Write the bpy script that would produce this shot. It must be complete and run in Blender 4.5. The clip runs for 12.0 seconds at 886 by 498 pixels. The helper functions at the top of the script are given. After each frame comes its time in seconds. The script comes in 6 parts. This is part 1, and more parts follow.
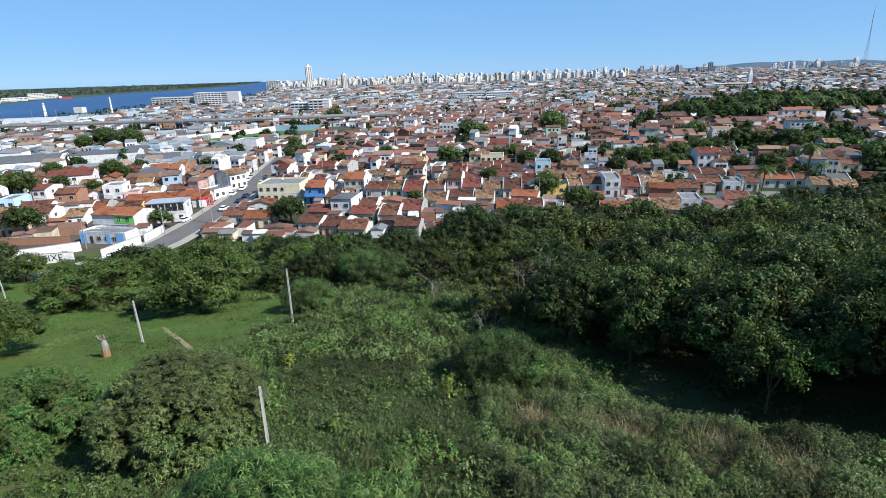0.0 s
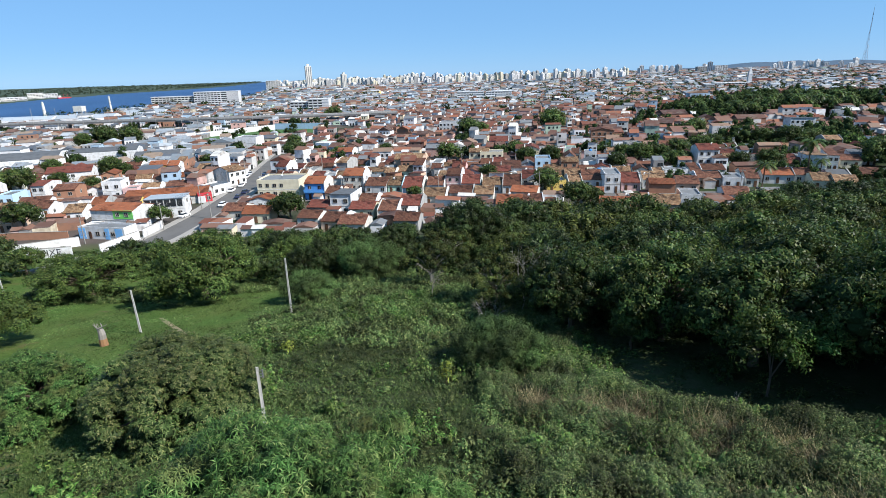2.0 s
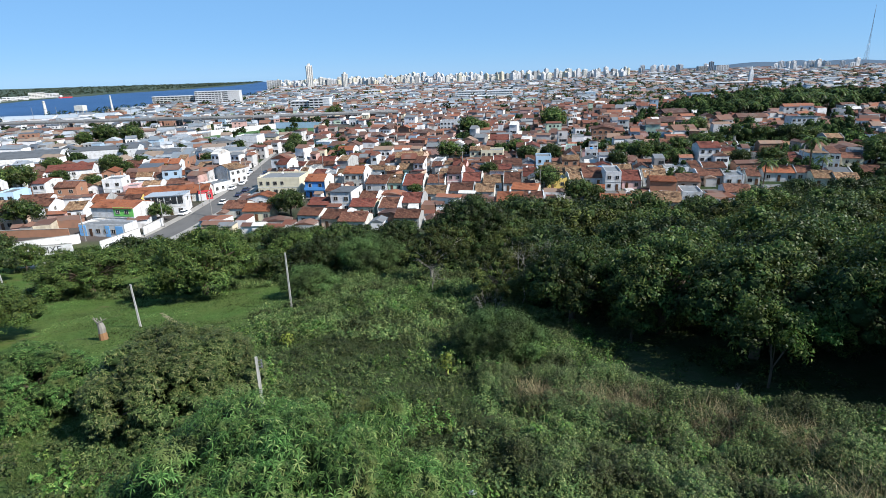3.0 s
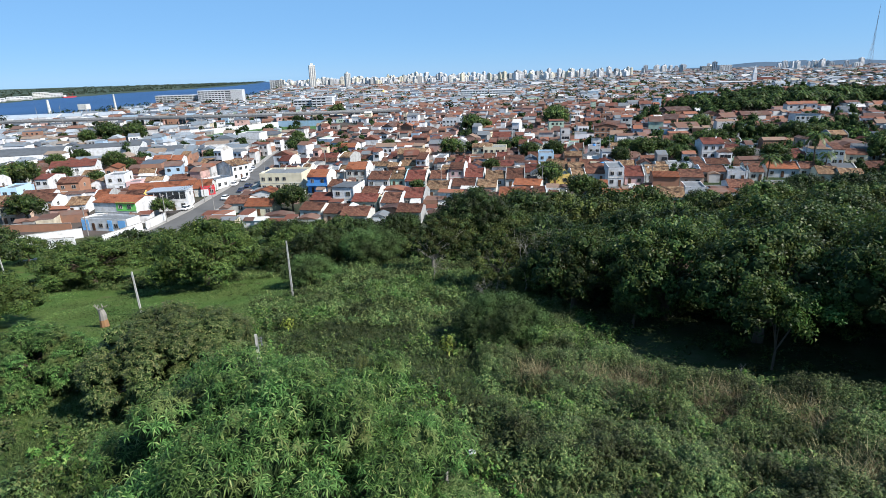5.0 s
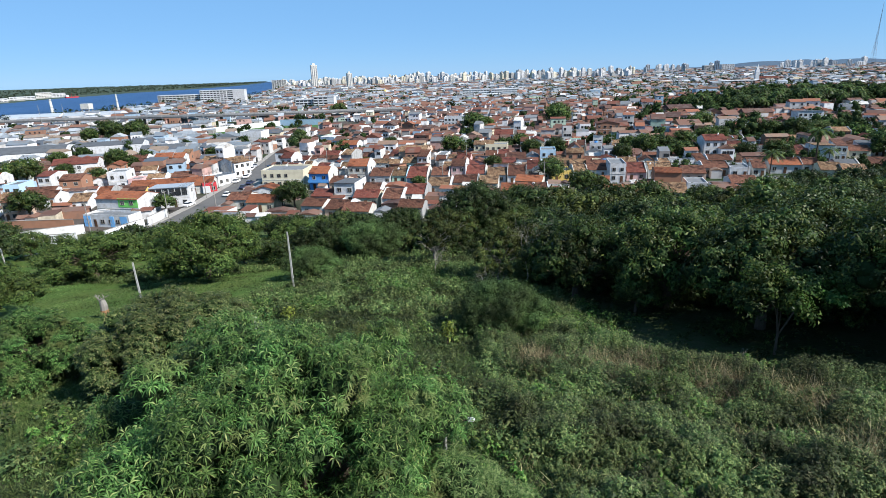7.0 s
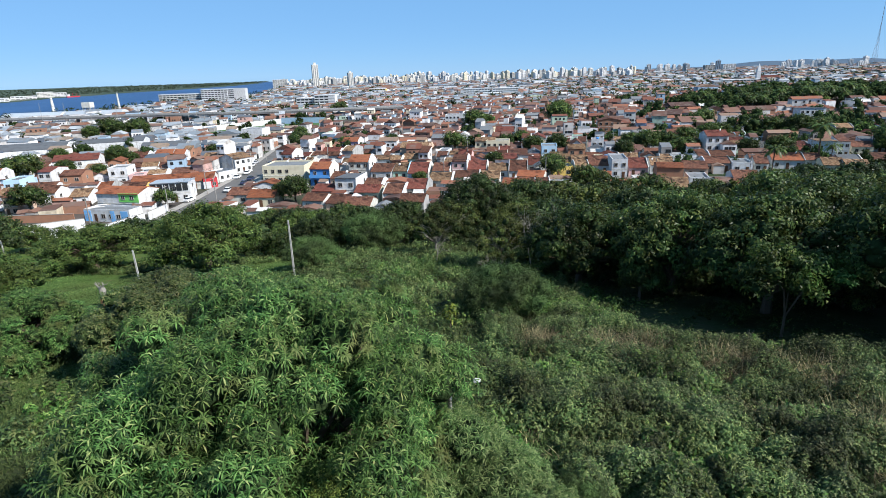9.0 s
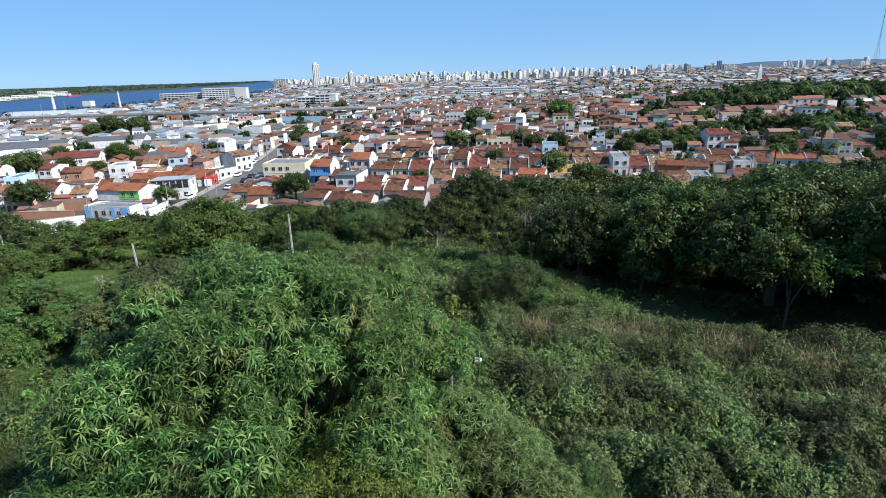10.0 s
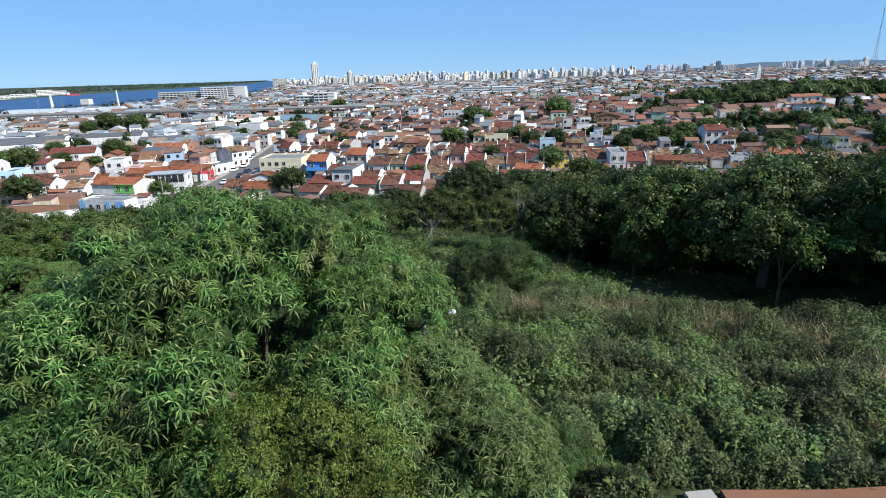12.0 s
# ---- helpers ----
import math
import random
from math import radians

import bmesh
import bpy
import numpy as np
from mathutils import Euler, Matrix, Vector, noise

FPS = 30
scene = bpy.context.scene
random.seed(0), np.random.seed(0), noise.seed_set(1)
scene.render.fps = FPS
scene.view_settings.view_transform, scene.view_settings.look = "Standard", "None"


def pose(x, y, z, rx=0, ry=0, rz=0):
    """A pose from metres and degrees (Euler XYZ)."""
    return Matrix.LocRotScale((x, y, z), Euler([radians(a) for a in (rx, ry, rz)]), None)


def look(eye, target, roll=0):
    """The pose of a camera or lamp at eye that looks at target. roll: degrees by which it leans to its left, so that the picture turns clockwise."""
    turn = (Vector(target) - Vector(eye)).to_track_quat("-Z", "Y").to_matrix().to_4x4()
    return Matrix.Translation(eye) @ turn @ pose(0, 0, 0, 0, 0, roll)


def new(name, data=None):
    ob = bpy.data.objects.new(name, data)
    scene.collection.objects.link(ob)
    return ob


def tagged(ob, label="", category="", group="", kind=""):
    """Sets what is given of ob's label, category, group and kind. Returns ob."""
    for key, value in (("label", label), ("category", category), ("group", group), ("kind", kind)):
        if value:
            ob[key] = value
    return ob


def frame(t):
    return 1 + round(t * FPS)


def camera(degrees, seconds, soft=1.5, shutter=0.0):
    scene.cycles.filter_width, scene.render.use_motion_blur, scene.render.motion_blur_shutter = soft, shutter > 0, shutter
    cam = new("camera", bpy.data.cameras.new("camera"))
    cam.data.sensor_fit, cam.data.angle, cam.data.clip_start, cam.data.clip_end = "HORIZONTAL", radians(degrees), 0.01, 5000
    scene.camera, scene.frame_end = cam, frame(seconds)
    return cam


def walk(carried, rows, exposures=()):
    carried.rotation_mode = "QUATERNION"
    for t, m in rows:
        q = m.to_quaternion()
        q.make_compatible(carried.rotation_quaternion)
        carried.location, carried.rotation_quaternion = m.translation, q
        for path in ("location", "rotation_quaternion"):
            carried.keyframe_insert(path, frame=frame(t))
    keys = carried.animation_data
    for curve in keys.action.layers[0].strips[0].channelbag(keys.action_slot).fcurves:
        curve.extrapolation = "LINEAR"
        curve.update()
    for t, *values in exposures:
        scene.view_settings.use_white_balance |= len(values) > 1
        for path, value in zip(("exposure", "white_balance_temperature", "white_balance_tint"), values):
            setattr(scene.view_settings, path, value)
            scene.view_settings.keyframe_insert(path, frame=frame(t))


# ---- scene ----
cam = camera(77.6, 12.0, soft=0.6)
PATH = [
    (0, (-0.118, -2.699, 31.316), (-0.192, -0.798, 30.7), -1.7),
    (0.5, (-0.119, -2.766, 30.985), (-0.193, -0.865, 30.37), -1.7),
    (1, (-0.108, -2.775, 30.61), (-0.183, -0.874, 29.995), -1.7),
    (1.5, (-0.089, -2.781, 30.235), (-0.163, -0.879, 29.62), -1.7),
    (2, (-0.099, -2.81, 29.917), (-0.172, -0.908, 29.301), -1.7),
    (2.5, (-0.05, -2.833, 29.52), (-0.125, -0.931, 28.905), -1.7),
    (3, (-0.043, -2.878, 29.206), (-0.119, -0.977, 28.59), -1.7),
    (5, (0.03, -3.111, 27.712), (-0.055, -1.21, 27.097), -1.7),
    (5.5, (0.068, -3.112, 27.307), (-0.018, -1.21, 26.694), -1.8),
    (6, (0.072, -3.197, 27.002), (-0.016, -1.295, 26.388), -1.8),
    (6.5, (0.059, -3.239, 26.756), (-0.03, -1.338, 26.141), -1.8),
    (7, (0.115, -3.325, 26.571), (0.023, -1.424, 25.956), -1.8),
    (9, (-0.068, -3.313, 25.058), (-0.163, -1.412, 24.443), -1.8),
    (9.5, (-0.117, -3.274, 24.674), (-0.213, -1.373, 24.059), -1.7),
    (10, (-0.109, -3.31, 24.287), (-0.206, -1.409, 23.672), -1.7),
    (10.5, (-0.012, -3.278, 23.878), (-0.108, -1.377, 23.264), -1.7),
    (11, (0.234, -3.248, 23.464), (0.139, -1.347, 22.85), -1.6),
    (11.5, (0.492, -3.221, 23.007), (0.396, -1.319, 22.394), -1.7),
    (12, (0.67, -3.243, 22.54), (0.576, -1.342, 21.926), -1.6),
]
walk(cam, [(t, look(eye, target, roll)) for t, eye, target, roll in PATH])

# ---- light ----
SUN = Vector((0.9, -0.42, 0.9)).normalized()
world = bpy.data.worlds.new("sky")
scene.world = world
world.use_nodes = True
wt = world.node_tree
sky = wt.nodes.new("ShaderNodeTexSky")
sky.sky_type = "NISHITA"
sky.sun_disc = False
sky.sun_elevation = math.asin(SUN.z)
sky.sun_rotation = math.atan2(SUN.x, SUN.y)
sky.air_density = 0.6
sky.dust_density = 0.0
sky.ozone_density = 6.0
sky.altitude = 60
haze = wt.nodes.new("ShaderNodeMix")
haze.data_type = "RGBA"
haze.inputs[0].default_value = 0.7
haze.inputs[7].default_value = (2.1, 4.85, 8.7, 1)
wt.links.new(sky.outputs[0], haze.inputs[6])
wt.links.new(haze.outputs[2], wt.nodes["Background"].inputs[0])
wt.nodes["Background"].inputs[1].default_value = 0.058
sun_data = bpy.data.lights.new("sun", "SUN")
sun_data.energy, sun_data.angle, sun_data.color = 5.0, radians(0.5), (1.0, 0.97, 0.93)
sun = new("sun", sun_data)
sun.matrix_world = look(SUN * 200, (0, 0, 0))
scene.view_settings.exposure = 0.97

# ---- terrain ----
PROFILE_Y = [-4000, -60, -20, 0, 15, 32, 45, 65, 80, 110, 140, 180, 300, 500, 730, 5000]
PROFILE_Z = [9, 11, 11, 10.5, 9, 6.2, 4, 0.3, -2.5, -7.5, -10.2, -10.6, -12, -14, -16, -16.5]
BANK_Y = [-5000, 300, 619, 643, 755, 946, 1234, 1746, 2790, 4000, 6000]
BANK_X = [-640, -600, -523, -502, -515, -524, -490, -602, -918, -1200, -1500]
FAR_Y = [-5000, 900, 1395, 1600, 1775, 2080, 2405, 3020, 3450, 4000, 6000]
FAR_X = [-1500, -1200, -1160, -1224, -1230, -1288, -1242, -1250, -1330, -1420, -1700]
WATER = -18.0


def clamp(a, lo=0.0, hi=1.0):
    return np.minimum(np.maximum(a, lo), hi)


def height(x, y):
    """Ground height, for numbers or arrays."""
    x, y = np.asarray(x, float), np.asarray(y, float)
    z = np.interp(y, PROFILE_Y, PROFILE_Z)
    z = z - 2.2 * clamp((-x - 15) / 30, 0, 1.4) * clamp((y - 10) / 30) * clamp((190 - y) / 60)
    z = z + 3.0 / (1 + np.exp(-(x - 60) / 15)) * clamp((y - 150) / 80) * clamp((900 - y) / 400)
    z = z + 11.5 * np.exp(-((x - 290) / 140) ** 2 - ((y - 470) / 95) ** 2)
    z = z + 7 * np.exp(-((x - 1250) / 500) ** 2 - ((y - 1750) / 500) ** 2)
    z = z + 0.22 * np.sin(x * 0.31 + y * 0.13) * np.sin(y * 0.27 - x * 0.11) * clamp((100 - y) / 30)
    inside = clamp((np.interp(y, BANK_Y, BANK_X) - x) / 25) * clamp((x - np.interp(y, FAR_Y, FAR_X)) / 60)
    return z - 7.0 * inside


def gz(x, y):
    return float(height(x, y))

# ---- materials ----
def nodes_of(name):
    m = bpy.data.materials.new(name)
    m.use_nodes = True
    t = m.node_tree
    return m, t, t.nodes["Principled BSDF"], t.nodes.new, t.links.new


def mixed(t, fac, a, b):
    """A colour mix; a and b are colours or sockets."""
    n = t.nodes.new("ShaderNodeMix")
    n.data_type = "RGBA"
    for i, s in ((0, fac), (6, a), (7, b)):
        if isinstance(s, (int, float)):
            n.inputs[i].default_value = s
        elif isinstance(s, tuple):
            n.inputs[i].default_value = (*s, 1)
        else:
            t.links.new(s, n.inputs[i])
    return n.outputs[2]


def noise_of(t, scale, detail=3.0, lo=0.35, hi=0.65, coords="Object", distortion=0.0, stretch=None):
    tc = t.nodes.new("ShaderNodeTexCoord")
    src = tc.outputs[coords]
    if stretch:
        mp = t.nodes.new("ShaderNodeMapping")
        mp.inputs["Scale"].default_value = stretch
        t.links.new(src, mp.inputs[0])
        src = mp.outputs[0]
    n = t.nodes.new("ShaderNodeTexNoise")
    n.inputs["Scale"].default_value, n.inputs["Detail"].default_value = scale, detail
    n.inputs["Distortion"].default_value = distortion
    t.links.new(src, n.inputs["Vector"])
    r = t.nodes.new("ShaderNodeMapRange")
    r.inputs[1].default_value, r.inputs[2].default_value = lo, hi
    t.links.new(n.outputs[0], r.inputs[0])
    return r.outputs[0]


def ramp_of(t, src, stops, constant=False):
    r = t.nodes.new("ShaderNodeValToRGB")
    if constant:
        r.color_ramp.interpolation = "CONSTANT"
    e = r.color_ramp.elements
    while len(e) < len(stops):
        e.new(0.5)
    for el, (p, c) in zip(e, stops):
        el.position, el.color = p, (*c, 1)
    t.links.new(src, r.inputs[0])
    return r.outputs[0]


def bumped(t, bsdf, src, strength, distance):
    b = t.nodes.new("ShaderNodeBump")
    b.inputs["Strength"].default_value, b.inputs["Distance"].default_value = strength, distance
    t.links.new(src, b.inputs["Height"])
    t.links.new(b.outputs[0], bsdf.inputs["Normal"])


def surface(name, base, stain, fine=6.0, coarse=0.5, amount=0.6, rough=0.8, bump=0.01, metal=0.0, vary=0.15):
    """Paint, plaster, concrete and the like: grain, stains and a small shift from object to object."""
    m, t, p, node, link = nodes_of(name)
    a = noise_of(t, coarse, 4, 0.45, 0.75)
    b = noise_of(t, fine, 3, 0.3, 0.8)
    k = node("ShaderNodeMath")
    k.operation = "MULTIPLY"
    link(a, k.inputs[0])
    k.inputs[1].default_value = amount
    c = mixed(t, k.outputs[0], base, stain)
    dark = tuple(v * 0.78 for v in base)
    g = node("ShaderNodeMath")
    g.operation = "MULTIPLY"
    link(b, g.inputs[0])
    g.inputs[1].default_value = 0.45
    c = mixed(t, g.outputs[0], c, dark)
    if vary:
        info = node("ShaderNodeObjectInfo")
        hs = node("ShaderNodeHueSaturation")
        r = node("ShaderNodeMapRange")
        r.inputs[3].default_value, r.inputs[4].default_value = 1 - vary, 1 + vary * 0.6
        link(info.outputs["Random"], r.inputs[0])
        link(r.outputs[0], hs.inputs["Value"])
        link(c, hs.inputs["Color"])
        c = hs.outputs[0]
    link(c, p.inputs["Base Color"])
    p.inputs["Roughness"].default_value, p.inputs["Metallic"].default_value = rough, metal
    if rough > 0.6:
        p.inputs["Specular IOR Level"].default_value = 0.15
    if bump:
        bumped(t, p, b, 0.5, bump)
    return m


def leafy(name, stops, rough=0.5, glow=0.15, gloss=0.15, patch=0.25, second=None, even=False):
    """Leaves: each one its own shade, whole branches lighter or duller, some light passing through."""
    m, t, p, node, link = nodes_of(name)
    geo = node("ShaderNodeNewGeometry")
    c = ramp_of(t, geo.outputs["Random Per Island"], [(at, tuple(v * (0.62 + 0.55 * at) for v in (r * 1.06, g * 0.98, b * 1.08))) for at, (r, g, b) in stops])
    big = noise_of(t, patch, 2, 0.35, 0.65)
    if second:
        c = mixed(t, noise_of(t, 0.75, 2, 0.56, 0.68), c, second)
    info = node("ShaderNodeObjectInfo")
    mx = node("ShaderNodeMath")
    mx.operation = "MULTIPLY_ADD"
    link(big, mx.inputs[0])
    mx.inputs[1].default_value, mx.inputs[2].default_value = (0.6, 0.7) if even else (1.15, 0.4)
    ov = node("ShaderNodeMapRange")
    ov.inputs[3].default_value, ov.inputs[4].default_value = (0.92, 1.12) if even else (0.62, 1.4)
    link(info.outputs["Random"], ov.inputs[0])
    v = node("ShaderNodeMath")
    v.operation = "MULTIPLY"
    link(mx.outputs[0], v.inputs[0])
    link(ov.outputs[0], v.inputs[1])
    hs = node("ShaderNodeHueSaturation")
    link(v.outputs[0], hs.inputs["Value"])
    hue = node("ShaderNodeMapRange")
    hue.inputs[3].default_value, hue.inputs[4].default_value = 0.485, 0.515
    link(big, hue.inputs[0])
    link(hue.outputs[0], hs.inputs["Hue"])
    link(c, hs.inputs["Color"])
    link(hs.outputs[0], p.inputs["Base Color"])
    p.inputs["Roughness"].default_value = rough
    p.inputs["Specular IOR Level"].default_value = gloss
    tr = node("ShaderNodeBsdfTranslucent")
    link(hs.outputs[0], tr.inputs[0])
    ms = node("ShaderNodeMixShader")
    ms.inputs[0].default_value = glow
    link(p.outputs[0], ms.inputs[1])
    link(tr.outputs[0], ms.inputs[2])
    link(ms.outputs[0], t.nodes["Material Output"].inputs[0])
    return m


def tiles(name, a, b, c, island=False):
    """Clay roof tiles: courses, single pale or dark tiles, lichen patches."""
    m, t, p, node, link = nodes_of(name)
    big = noise_of(t, 0.55, 4, 0.4, 0.68)
    fine = noise_of(t, 1.6, 4, 0.46, 0.62)
    col = mixed(t, big, a, b)
    col = mixed(t, fine, col, c)
    tc = node("ShaderNodeTexCoord")
    w = node("ShaderNodeTexWave")
    w.inputs["Scale"].default_value, w.inputs["Distortion"].default_value = 0.9, 0.6
    w.bands_direction = "X"
    link(tc.outputs["Object"], w.inputs["Vector"])
    wr = node("ShaderNodeMapRange")
    wr.inputs[3].default_value, wr.inputs[4].default_value = 0.0, 0.35
    link(w.outputs[1], wr.inputs[0])
    col = mixed(t, wr.outputs[0], col, tuple(v * 0.55 for v in b))
    col = mixed(t, noise_of(t, 0.3, 5, 0.5, 0.66, distortion=0.8), col, tuple(v * 0.42 for v in b))
    col = mixed(t, noise_of(t, 3.2, 3, 0.62, 0.74), col, tuple(v * 1.7 for v in c))
    hs = node("ShaderNodeHueSaturation")
    r = node("ShaderNodeMapRange")
    r.inputs[3].default_value, r.inputs[4].default_value = 0.75, 1.35
    info = node("ShaderNodeNewGeometry") if island else node("ShaderNodeObjectInfo")
    link(info.outputs["Random Per Island" if island else "Random"], r.inputs[0])
    link(r.outputs[0], hs.inputs["Value"])
    link(col, hs.inputs["Color"])
    link(hs.outputs[0], p.inputs["Base Color"])
    p.inputs["Roughness"].default_value = 0.85
    p.inputs["Specular IOR Level"].default_value = 0.12
    bumped(t, p, w.outputs[1], 0.6, 0.05)
    return m


PAINT = {
    "white": surface("white_plaster", (0.55, 0.56, 0.575), (0.30, 0.28, 0.255), amount=0.9, coarse=0.8),
    "off-white": surface("offwhite_plaster", (0.528, 0.523, 0.486), (0.25, 0.23, 0.20), amount=0.9, coarse=0.8),
    "cream": surface("cream_plaster", (0.559, 0.514, 0.382), (0.339, 0.295, 0.226)),
    "pink": surface("pink_plaster", (0.543, 0.351, 0.341), (0.361, 0.250, 0.226)),
    "pale blue": surface("pale_blue_plaster", (0.339, 0.484, 0.616), (0.302, 0.351, 0.389)),
    "bright blue": surface("bright_blue_plaster", (0.085, 0.280, 0.610), (0.110, 0.220, 0.400)),
    "pale green": surface("pale_green_plaster", (0.415, 0.562, 0.446), (0.302, 0.351, 0.293)),
    "lime green": surface("lime_green_plaster", (0.189, 0.585, 0.130), (0.226, 0.389, 0.163)),
    "yellow": surface("yellow_plaster", (0.603, 0.437, 0.130), (0.377, 0.295, 0.163)),
    "peach": surface("peach_plaster", (0.468, 0.342, 0.260), (0.339, 0.257, 0.203)),
    "bare brick": surface("bare_brick", (0.317, 0.164, 0.105), (0.196, 0.117, 0.081), fine=9, bump=0.02),
    "grey cement": surface("grey_cement", (0.302, 0.304, 0.300), (0.13, 0.128, 0.125), amount=0.9, coarse=0.8),
    "lilac": surface("lilac_plaster", (0.377, 0.328, 0.503), (0.286, 0.250, 0.341)),
    "azure": surface("azure_plaster", (0.166, 0.395, 0.707), (0.208, 0.364, 0.520)),
    "red": surface("red_plaster", (0.415, 0.039, 0.049), (0.264, 0.047, 0.049)),
}
ROOFING = {
    "orange clay tile": tiles("orange_clay_tile", (0.201, 0.068, 0.031), (0.145, 0.049, 0.026), (0.150, 0.065, 0.038)),
    "weathered brown tile": tiles("weathered_brown_tile", (0.100, 0.040, 0.026), (0.059, 0.027, 0.020), (0.125, 0.065, 0.041)),
    "mottled old tile": tiles("mottled_old_tile", (0.160, 0.088, 0.047), (0.075, 0.043, 0.027), (0.210, 0.146, 0.088)),
    "dark red tile": tiles("dark_red_tile", (0.116, 0.033, 0.023), (0.071, 0.023, 0.018), (0.100, 0.044, 0.033)),
    "grey fibre-cement": surface("fibre_cement", (0.086, 0.094, 0.104), (0.043, 0.046, 0.050), rough=0.9),
    "pale metal": surface("pale_metal_sheet", (0.282, 0.315, 0.346), (0.196, 0.206, 0.214), rough=0.5),
    "concrete slab": surface("concrete_slab", (0.141, 0.150, 0.158), (0.070, 0.074, 0.079)),
}
GLASS = surface("dark_window", (0.020, 0.024, 0.028), (0.040, 0.040, 0.040), rough=0.15, bump=0)
FRAME = surface("window_frame_paint", (0.300, 0.285, 0.260), (0.180, 0.150, 0.120), amount=0.5, vary=0.5)
DOOR = surface("brown_door", (0.128, 0.068, 0.040), (0.080, 0.048, 0.032), vary=0.5)
SHUTTER = surface("metal_shutter", (0.440, 0.448, 0.456), (0.280, 0.264, 0.240), rough=0.5, vary=0.3)
CONCRETE = surface("weathered_concrete", (0.240, 0.231, 0.216), (0.168, 0.156, 0.138), fine=12, bump=0.01)
ASPHALT = surface("worn_asphalt", (0.102, 0.099, 0.096), (0.060, 0.059, 0.057), fine=3, coarse=0.2, vary=0)
PAVING = surface("paving_concrete", (0.252, 0.240, 0.222), (0.162, 0.150, 0.138), vary=0)
BARK = surface("bark", (0.096, 0.072, 0.054), (0.048, 0.036, 0.030), fine=14, coarse=2, bump=0.03)
PALE_BARK = surface("pale_dead_wood", (0.192, 0.180, 0.162), (0.108, 0.096, 0.084), fine=14, coarse=2, bump=0.02)
STEEL = surface("galvanised_steel", (0.210, 0.210, 0.216), (0.120, 0.114, 0.108), rough=0.5, metal=0.6)

MANGO = leafy("mango_leaf", [(0, (0.018, 0.050, 0.011)), (0.45, (0.041, 0.099, 0.022)), (0.85, (0.076, 0.148, 0.036)), (1, (0.150, 0.190, 0.062))], 0.48, 0.2, 0.08, 0.5, (0.092, 0.110, 0.036), even=True)
MANGO_BRIGHT = leafy("mango_leaf_young", [(0, (0.026, 0.076, 0.016)), (0.6, (0.050, 0.132, 0.030)), (1, (0.098, 0.185, 0.048))], 0.45, 0.2, 0.12, even=True)
MANGO_PALE = leafy("pale_mango_leaf", [(0, (0.032, 0.072, 0.018)), (0.5, (0.066, 0.120, 0.032)), (1, (0.140, 0.185, 0.066))], 0.48, 0.2, 0.08, 0.5, even=True)
MANGO_OLIVE = leafy("mango_leaf_flowering", [(0, (0.024, 0.052, 0.009)), (0.5, (0.048, 0.081, 0.018)), (0.85, (0.084, 0.106, 0.031)), (1, (0.121, 0.127, 0.047))], 0.55, 0.15, 0.2, even=True)
LEAF = leafy("broad_leaf", [(0, (0.024, 0.055, 0.013)), (0.6, (0.045, 0.080, 0.018)), (1, (0.079, 0.097, 0.023))], 0.45, 0.25, 0.15, 0.35)
LEAF_DARK = leafy("dull_dark_leaf", [(0, (0.017, 0.036, 0.010)), (0.6, (0.029, 0.052, 0.014)), (1, (0.056, 0.074, 0.020))], 0.45, 0.25, 0.15, 0.35)
LAWN_LEAF = leafy("dense_broad_leaf", [(0, (0.030, 0.064, 0.015)), (0.6, (0.056, 0.098, 0.022)), (1, (0.092, 0.122, 0.030))], 0.5, 0.22, 0.1, 0.35, even=True)
# Greyer, paler leaf colour that stands for distance haze over the far bank.
HAZY_SHORE_LEAF = leafy("hazed_mangrove_leaf", [(0, (0.034, 0.056, 0.034)), (0.6, (0.048, 0.072, 0.044)), (1, (0.064, 0.086, 0.052))], 0.85, 0.2, 0.03, 0.1)
FINE = leafy("fine_yellow_green_leaf", [(0, (0.048, 0.080, 0.014)), (0.6, (0.070, 0.102, 0.019)), (1, (0.108, 0.130, 0.028))], 0.6, 0.2, 0.08, 0.6, even=True)
FAR_LEAF = leafy("far_tree_leaf", [(0, (0.013, 0.028, 0.010)), (0.6, (0.026, 0.046, 0.014)), (1, (0.045, 0.066, 0.018))], 0.85, 0.2, 0.03, 0.1)
LEAF_OLIVE = leafy("yellowish_leaf", [(0, (0.030, 0.049, 0.010)), (0.6, (0.061, 0.086, 0.017)), (1, (0.096, 0.115, 0.030))], gloss=0.1)
FEATHER = leafy("feathery_leaf", [(0, (0.026, 0.056, 0.015)), (0.6, (0.042, 0.082, 0.022)), (1, (0.068, 0.108, 0.030))], 0.7, 0.15, 0.15)
BRIGHT = leafy("young_leaf", [(0, (0.029, 0.078, 0.014)), (0.6, (0.055, 0.117, 0.022)), (1, (0.124, 0.170, 0.043))], 0.5, 0.35)
SAPLING = leafy("yellow_green_leaf", [(0, (0.109, 0.179, 0.023)), (1, (0.229, 0.288, 0.046))], 0.5, 0.35)
WEED = leafy("weed_leaf", [(0, (0.033, 0.066, 0.019)), (0.6, (0.060, 0.102, 0.027)), (1, (0.112, 0.135, 0.044))], 0.6, 0.2, 0.15, 0.3)
WEED_PALE = leafy("pale_weed_leaf", [(0, (0.040, 0.070, 0.022)), (0.6, (0.070, 0.106, 0.037)), (1, (0.130, 0.148, 0.062))], 0.6, 0.25, 0.15, 0.3)
GRASS = leafy("grass_blade", [(0, (0.030, 0.060, 0.014)), (0.6, (0.050, 0.096, 0.024)), (1, (0.092, 0.124, 0.038))], 0.7, 0.15, 0.15, 0.1)
